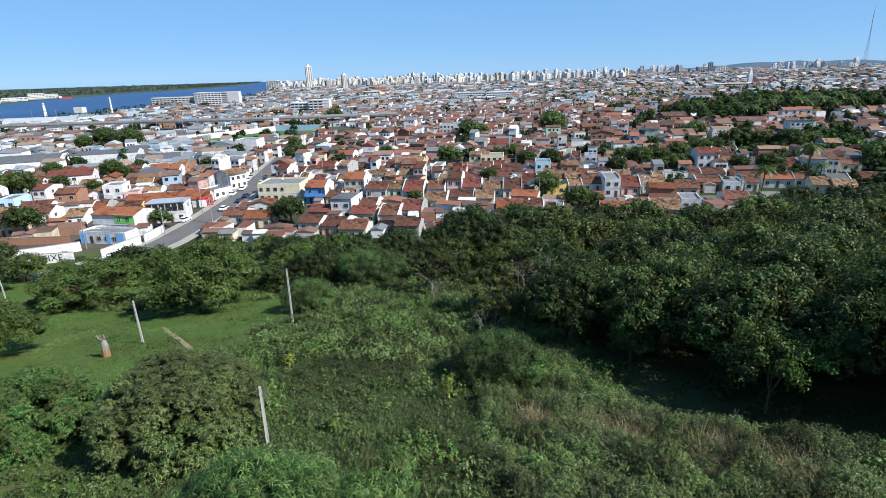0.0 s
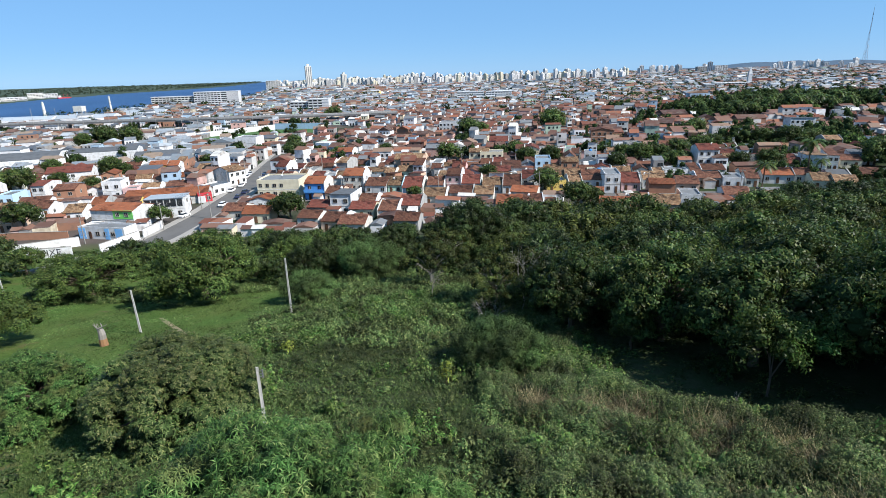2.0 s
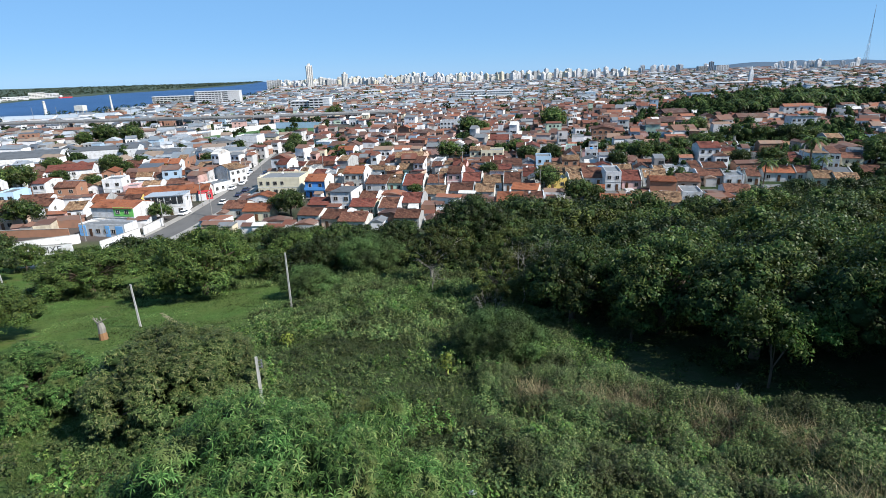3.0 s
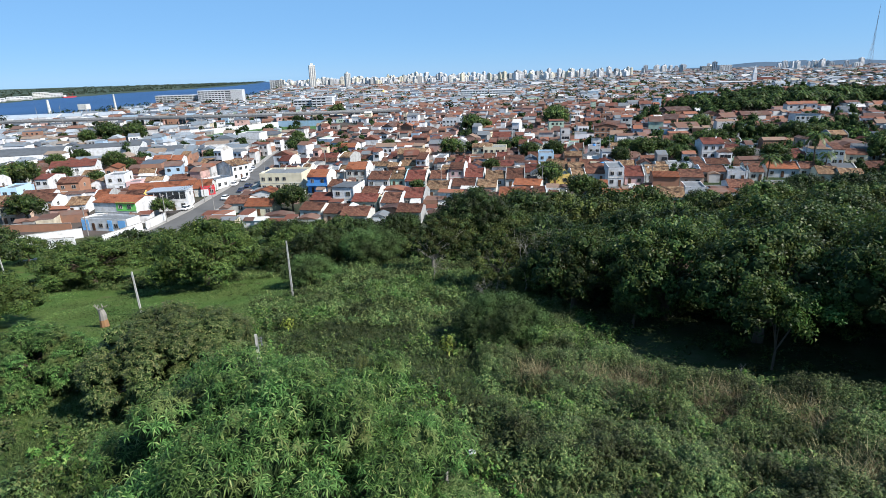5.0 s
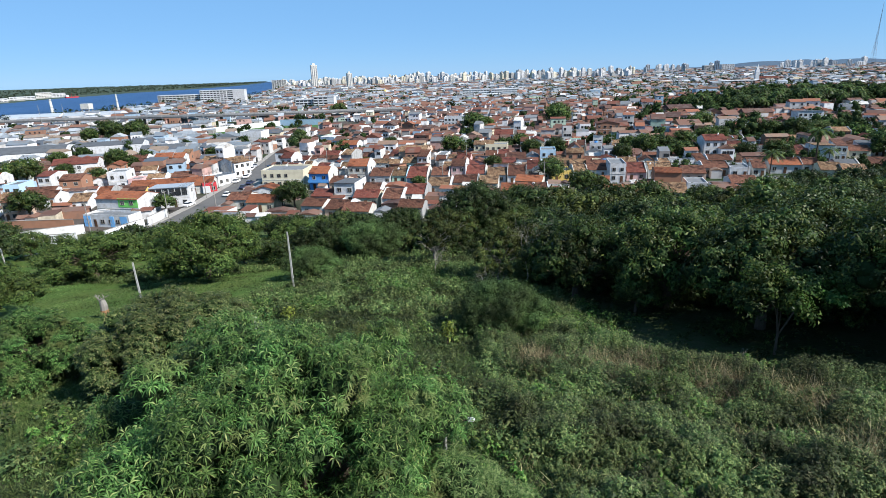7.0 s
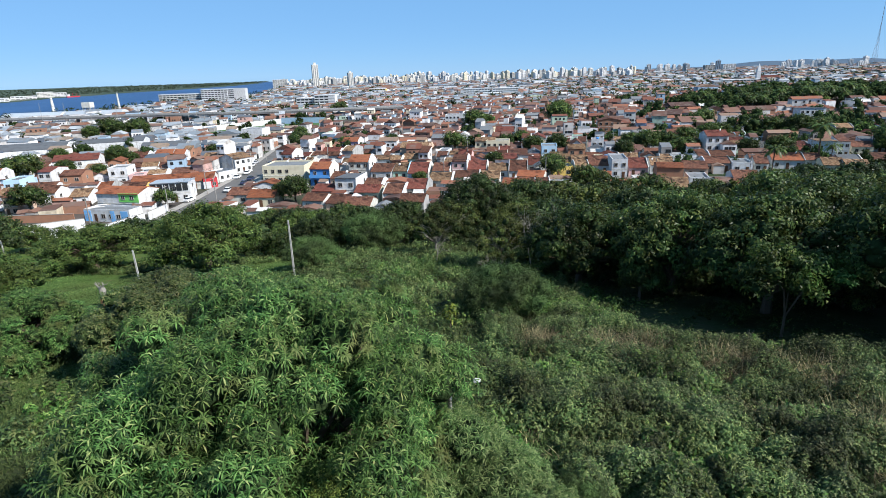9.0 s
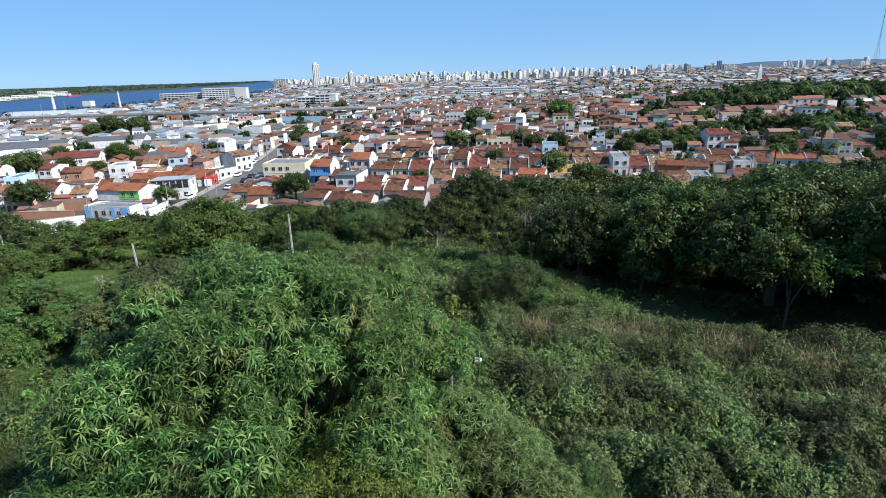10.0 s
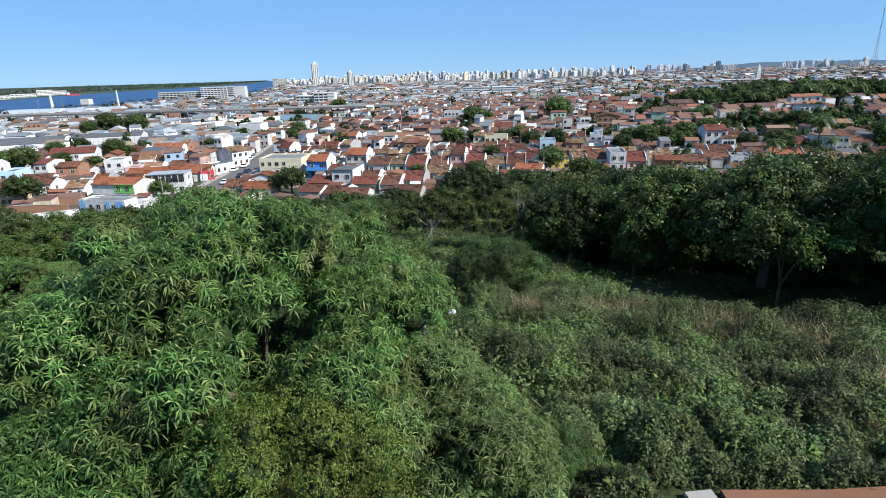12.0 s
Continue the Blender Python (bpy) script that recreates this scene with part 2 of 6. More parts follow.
DRY = leafy("dry_grass", [(0, (0.150, 0.130, 0.066)), (0.6, (0.262, 0.230, 0.118)), (1, (0.390, 0.360, 0.200))], 0.8, 0.25, 0.1)

# Crown cores: colour set darker than the leaves, standing for shade between billows.
SHADED_INNER = surface("shade_dark_inner_foliage", (0.019, 0.036, 0.010), (0.009, 0.017, 0.005), fine=7, coarse=2.2, amount=1.0, rough=0.9, bump=0.12, vary=0.2)


def ground_material():
    m, t, p, node, link = nodes_of("ground_soil_and_turf")
    tc = node("ShaderNodeTexCoord")
    sep = node("ShaderNodeSeparateXYZ")
    link(tc.outputs["Object"], sep.inputs[0])
    turf = mixed(t, noise_of(t, 0.12, 4, 0.35, 0.65), (0.046, 0.088, 0.018), (0.066, 0.092, 0.022))
    turf = mixed(t, noise_of(t, 1.7, 4, 0.45, 0.75), turf, (0.032, 0.060, 0.012))
    turf = mixed(t, noise_of(t, 0.35, 3, 0.6, 0.8), turf, (0.083, 0.066, 0.034))
    # Soil and leaf litter, coloured extra dark so hollows between weeds read as shade.
    shade_dark_litter = mixed(t, noise_of(t, 0.9, 4, 0.4, 0.7), (0.024, 0.036, 0.013), (0.036, 0.040, 0.020))
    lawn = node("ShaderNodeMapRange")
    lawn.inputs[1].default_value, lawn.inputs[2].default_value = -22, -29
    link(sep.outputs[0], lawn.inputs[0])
    turf = mixed(t, lawn.outputs[0], shade_dark_litter, turf)
    town = mixed(t, noise_of(t, 0.06, 4, 0.35, 0.65), (0.054, 0.048, 0.046), (0.083, 0.066, 0.057))
    town = mixed(t, noise_of(t, 0.025, 3, 0.42, 0.56), town, (0.021, 0.034, 0.014))
    far = node("ShaderNodeMapRange")
    far.inputs[1].default_value, far.inputs[2].default_value = 128, 140
    link(sep.outputs[1], far.inputs[0])
    shore = node("ShaderNodeMapRange")
    shore.inputs[1].default_value, shore.inputs[2].default_value = -1000, -1100
    link(sep.outputs[0], shore.inputs[0])
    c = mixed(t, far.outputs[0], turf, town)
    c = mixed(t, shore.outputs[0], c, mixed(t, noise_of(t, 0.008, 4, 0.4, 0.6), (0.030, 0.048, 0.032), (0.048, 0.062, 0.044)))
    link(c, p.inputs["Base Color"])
    p.inputs["Roughness"].default_value = 0.95
    p.inputs["Specular IOR Level"].default_value = 0.1
    bumped(t, p, noise_of(t, 2.5, 5, 0.2, 0.8), 0.8, 0.15)
    return m


def water_material():
    m, t, p, node, link = nodes_of("river_water")
    c = mixed(t, noise_of(t, 0.006, 4, 0.35, 0.65, stretch=(1, 0.3, 1)), (0.016, 0.052, 0.125), (0.024, 0.068, 0.16))
    link(c, p.inputs["Base Color"])
    p.inputs["Roughness"].default_value = 0.6
    p.inputs["Specular IOR Level"].default_value = 0.25
    bumped(t, p, noise_of(t, 0.25, 4, 0.2, 0.8), 1.0, 1.0)
    return m


GROUND, WATERY = ground_material(), water_material()

# ---- mesh tools ----
class G:
    """Collects faces, and makes one mesh of them."""

    def __init__(self):
        self.v, self.f, self.m = [], [], []

    def poly(self, pts, m=0):
        k = len(self.v)
        self.v.extend(tuple(p) for p in pts)
        self.f.append(tuple(range(k, k + len(pts))))
        self.m.append(m)

    def hexa(self, low, top, m=0):
        """A closed body from four low and four top corners, both counter-clockwise from above."""
        k = len(self.v)
        self.v.extend([tuple(p) for p in low] + [tuple(p) for p in top])
        for q in ((3, 2, 1, 0), (4, 5, 6, 7), (0, 1, 5, 4), (1, 2, 6, 5), (2, 3, 7, 6), (3, 0, 4, 7)):
            self.f.append(tuple(k + i for i in q))
            self.m.append(m)

    def box(self, x0, y0, z0, x1, y1, z1, m=0):
        r = ((x0, y0), (x1, y0), (x1, y1), (x0, y1))
        self.hexa([(x, y, z0) for x, y in r], [(x, y, z1) for x, y in r], m)

    def extrude(self, profile, axis, a, b, m=0):
        """A closed outline, drawn in the other axis and z, drawn out along x (0) or y (1) from a to b."""
        k, n = len(self.v), len(profile)
        for q in (a, b):
            self.v.extend((q, p, z) if axis == 0 else (p, q, z) for p, z in profile)
        self.f.extend([tuple(k + i for i in reversed(range(n))), tuple(k + n + i for i in range(n))])
        self.f.extend((k + i, k + (i + 1) % n, k + n + (i + 1) % n, k + n + i) for i in range(n))
        self.m.extend([m] * (n + 2))

    def tub(self, x0, y0, x1, y1, z0, z1, rim, t=0.15, m=0):
        """A block with a raised rim round its top, all in one piece."""
        k = len(self.v)
        for z, i in ((z0, 0), (rim, 0), (rim, t), (z1, t)):
            self.v.extend([(x0 + i, y0 + i, z), (x1 - i, y0 + i, z), (x1 - i, y1 - i, z), (x0 + i, y1 - i, z)])
        for r in range(3):
            for c in range(4):
                a, b = k + r * 4 + c, k + r * 4 + (c + 1) % 4
                self.f.append((a, b, b + 4, a + 4))
        self.f.extend([(k + 12, k + 13, k + 14, k + 15), (k + 3, k + 2, k + 1, k)])
        self.m.extend([m] * 14)

    def tube(self, pts, radii, sides=6, m=0, cap=True):
        pts = [Vector(p) for p in pts]
        k = len(self.v)
        for i, (p, r) in enumerate(zip(pts, radii)):
            d = (pts[min(i + 1, len(pts) - 1)] - pts[max(i - 1, 0)]).normalized()
            u = d.orthogonal().normalized() if abs(d.z) < 0.9 else Vector((1, 0, 0)).cross(d).normalized()
            w = d.cross(u)
            for s in range(sides):
                a = 2 * math.pi * s / sides
                self.v.append(tuple(p + r * (math.cos(a) * u + math.sin(a) * w)))
        for i in range(len(pts) - 1):
            for s in range(sides):
                a, b = k + i * sides + s, k + i * sides + (s + 1) % sides
                self.f.append((a, b, b + sides, a + sides))
                self.m.append(m)
        if cap:
            self.f.append(tuple(k + s for s in reversed(range(sides))))
            self.f.append(tuple(k + (len(pts) - 1) * sides + s for s in range(sides)))
            self.m.extend((m, m))

    def mesh(self, name, mats):
        me = bpy.data.meshes.new(name)
        me.from_pydata(self.v, [], self.f)
        for mt in mats:
            me.materials.append(mt)
        me.polygons.foreach_set("material_index", self.m)
        me.update()
        return me


def link_part(name, me, parent=None, m=None, label=""):
    ob = new(name, me)
    if parent is not None:
        ob.parent = parent
    if m is not None:
        ob.matrix_basis = m
    return tagged(ob, label)


def part(name, g, mats, parent=None, m=None, label=""):
    """One mesh object from a G, under a thing or a part."""
    return link_part(name, g.mesh(name, mats if isinstance(mats, (list, tuple)) else [mats]), parent, m, label)


def base(name, m, label, category, group="", kind=""):
    ob = new(name)
    ob.empty_display_size = 0.3
    ob.matrix_basis = m
    return tagged(ob, label, category, group, kind)


def soup(name, verts, mats, core=None):
    """A mesh of separate leaves: folded kites on four corners (n x 4 x 3) or single triangles (n x 3 x 3). core: vertices and triangles of the dense inside of a crown."""
    n, c = verts.shape[:2]
    me = bpy.data.meshes.new(name)
    co = np.asarray(verts, dtype=np.float32).reshape(-1, 3)
    pattern = np.array([[0, 1, 3, 1, 2, 3]]) if c == 4 else np.array([[0, 1, 2]])
    loops = (np.arange(n)[:, None] * c + pattern).ravel()
    leaves = len(loops) // 3
    if core is not None:
        loops = np.concatenate([loops, (core[1] + len(co)).ravel()])
        co = np.concatenate([co, core[0].astype(np.float32)])
    me.vertices.add(len(co))
    me.vertices.foreach_set("co", np.ascontiguousarray(co).ravel())
    me.loops.add(len(loops))
    me.loops.foreach_set("vertex_index", loops.astype(np.int32))
    count = len(loops) // 3
    me.polygons.add(count)
    me.polygons.foreach_set("loop_start", (np.arange(count) * 3).astype(np.int32))
    for m in mats if isinstance(mats, tuple) else (mats,):
        me.materials.append(m)
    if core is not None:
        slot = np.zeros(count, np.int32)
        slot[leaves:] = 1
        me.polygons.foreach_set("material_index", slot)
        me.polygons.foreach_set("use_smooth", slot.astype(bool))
    me.update(calc_edges=True)
    return me


def core_of(rng, lobes, k=0.8, rings=5, sides=9):
    """The dense inside of a crown: a lumpy, shade-coloured body in each billow."""
    V, F = [], []
    for x, y, z, r in lobes:
        o = len(V)
        for i in range(rings + 1):
            e = -math.pi / 2 + math.pi * i / rings
            for j in range(sides):
                a = 2 * math.pi * j / sides
                q = r * k * rng.uniform(0.86, 1.08)
                V.append((x + q * math.cos(e) * math.cos(a), y + q * math.cos(e) * math.sin(a), z + 0.85 * q * math.sin(e)))
        for i in range(rings):
            for j in range(sides):
                a, b = o + i * sides + j, o + i * sides + (j + 1) % sides
                F.extend([(a, b, b + sides), (a, b + sides, a + sides)])
    return np.array(V), np.array(F)


def unit(a):
    return a / np.maximum(np.linalg.norm(a, axis=-1, keepdims=True), 1e-6)


def leaf_quads(rng, pos, nrm, length, width, droop=0.3, spread=0.38):
    """Folded lance-shaped leaves at pos, lying roughly across nrm."""
    n = len(pos)
    nrm = unit(nrm + rng.normal(0, spread, (n, 3)))
    d = unit(np.cross(nrm, rng.normal(0, 1, (n, 3))))
    d[:, 2] -= droop
    d = unit(d)
    s = unit(np.cross(d, nrm))
    ln = length * rng.uniform(0.65, 1.3, (n, 1))
    wd = width * rng.uniform(0.7, 1.2, (n, 1))
    mid = pos + d * ln * 0.5 + nrm * ln * 0.08
    tip = pos + d * ln - np.array([[0, 0, 1]]) * ln * 0.15
    return np.stack([pos, mid + s * wd / 2, tip, mid - s * wd / 2], 1)


def leaf_tris(rng, pos, nrm, length, width, droop=0.3, spread=0.38):
    """Small leaves or leaf sprays as single pointed faces at pos, lying roughly across nrm."""
    n = len(pos)
    nrm = unit(nrm + rng.normal(0, spread, (n, 3)))
    d = unit(np.cross(nrm, rng.normal(0, 1, (n, 3))))
    d[:, 2] -= droop
    d = unit(d)
    s = unit(np.cross(d, nrm)) * width * rng.uniform(0.35, 0.6, (n, 1))
    ln = length * rng.uniform(0.65, 1.3, (n, 1))
    return np.stack([pos - s, pos + s, pos + d * ln + nrm * ln * 0.1], 1)


def rosettes(rng, pos, nrm, per, length, width):
    """Whorls of long drooping leaves."""
    n = len(pos)
    ax = unit(nrm * 0.8 + np.array([[0, 0, 0.7]]) + rng.normal(0, 0.25, (n, 3)))
    u = unit(np.cross(ax, rng.normal(0, 1, (n, 3))))
    v = np.cross(ax, u)
    out = []
    for i in range(per):
        a = 2 * math.pi * (i * 0.382) + rng.uniform(0, 0.7, (n, 1))
        lift = 0.65 - 1.0 * i / per + rng.normal(0, 0.15, (n, 1))
        d = unit(np.cos(a) * u + np.sin(a) * v + ax * lift)
        ln = length * rng.uniform(0.7, 1.2, (n, 1))
        s = unit(np.cross(d, ax))
        mid = pos + d * ln * 0.5
        tip = mid + unit(d - np.array([[0, 0, 0.75]])) * ln * 0.55
        w = width * rng.uniform(0.8, 1.2, (n, 1))
        out.append(np.stack([pos, mid + s * w / 2, tip, mid - s * w / 2], 1))
    return np.concatenate(out)


def lobes_of(rng, rx, ry, rz, zc, n, size):
    """Billows of a crown on a dome: centres and radii."""
    out = [(0, 0, zc - rz * 0.1, 0.55 * min(rx, ry, rz))]
    for i in range(n):
        a = i * 2.399 + rng.uniform(-0.3, 0.3)
        q = (i + 0.5) / n
        el = math.asin(1 - 1.25 * q) if 1 - 1.25 * q > -0.3 else -0.3
        k = rng.uniform(0.68, 0.95)
        out.append((rx * k * math.cos(a) * math.cos(el), ry * k * math.sin(a) * math.cos(el), zc + rz * k * math.sin(el), size * rng.uniform(0.7, 1.3)))
    return np.array(out)


def on_lobes(rng, lobes, n, inner=0.15, low=-0.45, twig=1, loose=0.25):
    """Points on the outside of the billows, gathered on twigs of so many leaves, with their outward directions."""
    m = n // twig * 2
    w = lobes[:, 3] ** 2
    pick = rng.choice(len(lobes), m, p=w / w.sum())
    d = unit(rng.normal(0, 1, (m, 3)))
    d[:, 2] = np.where(d[:, 2] < low, -d[:, 2], d[:, 2])
    out = rng.uniform(0.74, 1.12, (m, 1)) + 0.22 * rng.uniform(0, 1, (m, 1)) ** 4
    r = lobes[pick, 3:4] * np.where(rng.uniform(0, 1, (m, 1)) < inner, rng.uniform(0.3, 0.8, (m, 1)), out)
    p = lobes[pick, :3] + d * r * np.array([[1, 1, 0.85]])
    keep = np.ones(m, bool)
    for k, (x, y, z, rad) in enumerate(lobes):
        keep &= (np.linalg.norm(p - np.array([x, y, z]), axis=1) > rad * 0.72) | (pick == k)
    p, d = p[keep][:n // twig], d[keep][:n // twig]
    if twig == 1:
        return p, d
    off = rng.normal(0, loose, (len(p) * twig, 3)) * np.array([[1, 1, 0.7]])
    return np.repeat(p, twig, 0) + off, unit(np.repeat(d, twig, 0) + off / loose * 0.45)


def limbs(rng, lobes, trunk_r, fork, sides=7, share=1.0, lean=0.0):
    """A tapered trunk that forks into limbs reaching into the billows."""
    g = G()
    top = Vector((lean, lean * 0.4, fork))
    g.tube([(0, 0, -0.8), (0, 0, 0.15), top * 0.55, top], [trunk_r * 1.5, trunk_r * 1.15, trunk_r, trunk_r * 0.85], sides)
    for x, y, z, r in lobes[1:]:
        if rng.uniform() > share:
            continue
        e = Vector((x, y, z))
        mid = top.lerp(e, 0.5) + Vector((rng.normal(0, 0.3), rng.normal(0, 0.3), 0.12 * (e - top).length))
        g.tube([top * 0.93, mid, e], [trunk_r * 0.55, trunk_r * 0.3, trunk_r * 0.08], 5)
    return g

# ---- ground, water ----
def steps(pairs):
    out = []
    for a, b, s in pairs:
        out.extend(np.arange(a, b, s))
    return np.array(out)


def make_ground():
    half = steps([(0, 160, 4), (160, 400, 12), (400, 1400, 40), (1400, 4600, 200), (4600, 4601, 1)])
    xs = np.concatenate([-half[:0:-1], half])
    ys = steps([(-1500, -200, 130), (-200, -40, 20), (-40, 330, 4), (330, 700, 12), (700, 1600, 30), (1600, 4640, 120), (4640, 4641, 1)])
    X, Y = np.meshgrid(xs, ys)
    Z = height(X, Y)
    v = np.stack([X.ravel(), Y.ravel(), Z.ravel()], 1)
    w = len(xs)
    i = np.arange((len(ys) - 1) * (w - 1))
    a = (i // (w - 1)) * w + i % (w - 1)
    me = bpy.data.meshes.new("ground")
    me.from_pydata(v.tolist(), [], np.stack([a, a + 1, a + w + 1, a + w], 1).tolist())
    me.polygons.foreach_set("use_smooth", [True] * len(me.polygons))
    me.materials.append(GROUND)
    me.update()
    return tagged(new("ground", me), "grassy hillside running down to a dusty town plain", "ground", kind="structure")


make_ground()
g = G()
g.poly([(-4600, 250, WATER), (-300, 250, WATER), (-300, 4635, WATER), (-4600, 4635, WATER)])
tagged(part("water", g, WATERY), "wide deep-blue river with light ripples", "river", kind="structure")


def strip(name, pts, width, lift, mat, label, category, side=0.0, thick=0.0):
    """A road or pavement along a line, lying on the ground."""
    g = G()
    fine = []
    for (x0, y0), (x1, y1) in zip(pts, pts[1:]):
        n = max(1, int(math.hypot(x1 - x0, y1 - y0) / 4))
        fine.extend((x0 + (x1 - x0) * i / n, y0 + (y1 - y0) * i / n) for i in range(n))
    fine.append(pts[-1])
    rows = []
    for i, (x, y) in enumerate(fine):
        x0, y0 = fine[max(i - 1, 0)]
        x1, y1 = fine[min(i + 1, len(fine) - 1)]
        d = math.hypot(x1 - x0, y1 - y0)
        nx, ny = (y1 - y0) / d, -(x1 - x0) / d
        z = gz(x, y) + lift
        rows.append([(x + nx * (side + o), y + ny * (side + o), z) for o in (-width / 2, width / 2)])
    for (a, b), (c, d) in zip(rows, rows[1:]):
        low = 0.6
        g.hexa([(*p[:2], p[2] - low) for p in (a, b, d, c)], [a, b, d, c])
    return tagged(part(name, g, mat), label, category, kind="structure")


MAIN = [(-93, 108), (-88.5, 124), (-84, 145), (-82, 163), (-81.5, 190), (-85.5, 221), (-92, 258), (-99, 300)]
strip("road", MAIN, 8.0, 0.18, ASPHALT, "worn grey asphalt street", "road")
strip("pavement_1", MAIN, 2.4, 0.32, PAVING, "concrete pavement along the street", "pavement", side=5.2)
strip("pavement_2", MAIN, 2.4, 0.32, PAVING, "concrete pavement along the street", "pavement", side=-5.2)
CROSS = [(-77, 183), (-50, 181), (-28, 184.5), (22, 179), (60, 173), (95, 172)]
strip("road_2", CROSS, 6.0, 0.14, ASPHALT, "narrow grey back street between house rows", "road")

# ---- trees ----
TREES = {}
FOOT = []


def tree_kind(key, seed, rx, ry, rz, zc, nl, size, n, leaf, mat, trunk=0.25, fork=1.8, style="spray", bark=None, share=0.7, droop=0.3, inner=0.22, core=0.54):
    """Meshes of a trunk and a crown."""
    rng = np.random.default_rng(seed)
    lb = lobes_of(rng, rx, ry, rz, zc, nl, size)
    tr = limbs(rng, lb, trunk, fork, share=share).mesh("trunk", [bark or BARK])
    p, d = on_lobes(rng, lb, n, inner, twig=1 if style == "mango" else 14, loose=leaf[0] * 0.85)
    if style == "mango":
        q = rosettes(rng, p, d, leaf[2], leaf[0], leaf[1])
    else:
        q = leaf_tris(rng, p, d, leaf[0], leaf[1], droop, 0.32)
    TREES[key] = (tr, soup("crown", q, (mat, SHADED_INNER), core_of(rng, lb, core)))


def tree(key, x, y, s=1.0, turn=0.0, label="", name="tree", category="tree", group="", sink=0.0, sz=None, mat=None):
    tr, cr = TREES[key]
    e = base(name, Matrix.LocRotScale((x, y, gz(x, y) - sink), Euler((0, 0, turn)), (s, s, sz or s)), label, category, group)
    link_part("trunk", tr, e)
    c = link_part("crown", cr, e)
    if mat:
        c.material_slots[0].link = "OBJECT"
        c.material_slots[0].material = mat
    return e


tree_kind("mango_near", 11, 5.8, 5.9, 5.3, 4.3, 64, 1.1, 14500, (0.26, 0.038, 10), MANGO, 0.38, 2.0, "mango", share=0.9, core=0.72)
tree_kind("mango_mid", 12, 6.0, 5.6, 3.6, 2.2, 72, 0.95, 8600, (0.25, 0.078, 7), MANGO_OLIVE, 0.35, 1.4, "mango", core=0.8)
tree_kind("round", 21, 4.6, 4.6, 3.7, 3.1, 38, 1.2, 9000, (0.33, 0.22), LEAF, 0.28, 1.6)
tree_kind("wide", 22, 5.8, 5.2, 3.5, 3.2, 46, 1.25, 10500, (0.33, 0.22), LEAF_DARK, 0.3, 1.7)
tree_kind("lawn_round", 27, 5.0, 4.9, 4.0, 2.9, 56, 1.0, 23000, (0.22, 0.16), LAWN_LEAF, 0.28, 1.6, core=0.5)
tree_kind("lawn_wide", 28, 6.0, 5.6, 3.9, 3.0, 70, 1.0, 28000, (0.22, 0.16), LAWN_LEAF, 0.3, 1.7, core=0.5)
tree_kind("tall", 23, 3.8, 3.8, 4.7, 4.4, 32, 1.2, 8000, (0.33, 0.22), LEAF, 0.26, 2.4)
tree_kind("loose", 24, 4.6, 4.2, 2.8, 4.0, 24, 0.9, 7000, (0.22, 0.14), LEAF_OLIVE, 0.2, 2.0, share=1.0, bark=PALE_BARK, inner=0.05, core=0.55)
tree_kind("bush", 25, 2.6, 2.6, 1.9, 1.5, 20, 0.75, 2800, (0.22, 0.15), LEAF, 0.12, 0.6)
tree_kind("feather", 26, 3.4, 3.0, 2.0, 1.6, 34, 0.8, 22000, (0.24, 0.05), FEATHER, 0.14, 0.5, droop=0.5, core=0.5)
tree_kind("shoots", 37, 3.0, 2.8, 1.9, 5.4, 20, 0.7, 5200, (0.24, 0.15), BRIGHT, 0.09, 3.0, share=0.5, inner=0.05, core=0.45)
tree_kind("town", 31, 3.4, 3.4, 2.9, 3.6, 22, 1.1, 3600, (0.46, 0.3), LEAF, 0.22, 2.2)
tree_kind("mango_low", 13, 3.0, 3.6, 3.6, 2.7, 28, 0.9, 5200, (0.24, 0.036, 10), MANGO_OLIVE, 0.25, 1.5, "mango", core=0.72)
tree_kind("wood", 33, 5.0, 4.8, 3.9, 3.8, 34, 1.2, 5600, (0.4, 0.28), LEAF, 0.28, 2.0)
tree_kind("wood_b", 34, 5.4, 5.0, 3.4, 3.6, 38, 1.2, 5600, (0.4, 0.28), LEAF_DARK, 0.28, 2.0)
tree_kind("fine", 14, 2.2, 2.1, 2.6, 3.2, 30, 0.66, 60000, (0.066, 0.03), FINE, 0.16, 1.4, droop=0.6, core=0.42)
tree_kind("big", 35, 6.4, 6.0, 4.4, 5.2, 64, 1.3, 15000, (0.3, 0.2), LEAF_DARK, 0.4, 2.0)
tree_kind("big_fine", 36, 8.0, 7.6, 5.6, 6.3, 84, 1.45, 26000, (0.28, 0.18), LEAF_DARK, 0.5, 2.4)

# ---- hillside trees ----
DENSE = "dense dark-green broadleaf tree on the slope"
tree("mango_near", -5.9, 10.5, 1.0, 0.3, "large mango tree with drooping glossy leaf whorls", "mango_tree", "mango tree", sz=1.06)
tree("mango_low", -0.5, 10.0, 1.0, 1.0, "lower mango crown of paler drooping leaves", "mango_tree", "mango tree", mat=MANGO_PALE, sz=0.86)
tree("fine", -3.0, 5.9, 1.02, 1.0, "fine-leaved yellow-green tree beneath a mango crown", sz=1.15)
tree("mango_low", -8.5, 7.2, 1.05, 3.0, "bright green young mango tree", "mango_tree", "mango tree", mat=MANGO_BRIGHT)
tree("mango_mid", -20.4, 30.4, 1.02, 0.0, "olive-tinged flowering mango tree on the slope", "mango_tree", "mango tree")
tree("mango_mid", -33.0, 32.0, 0.85, 2.0, "green mango tree standing in long grass", "mango_tree", "mango tree", mat=MANGO)
tree("mango_mid", -13.0, 15.0, 0.45, 1.0, "small mango tree beside a larger one", "mango_tree", "mango tree", mat=MANGO)
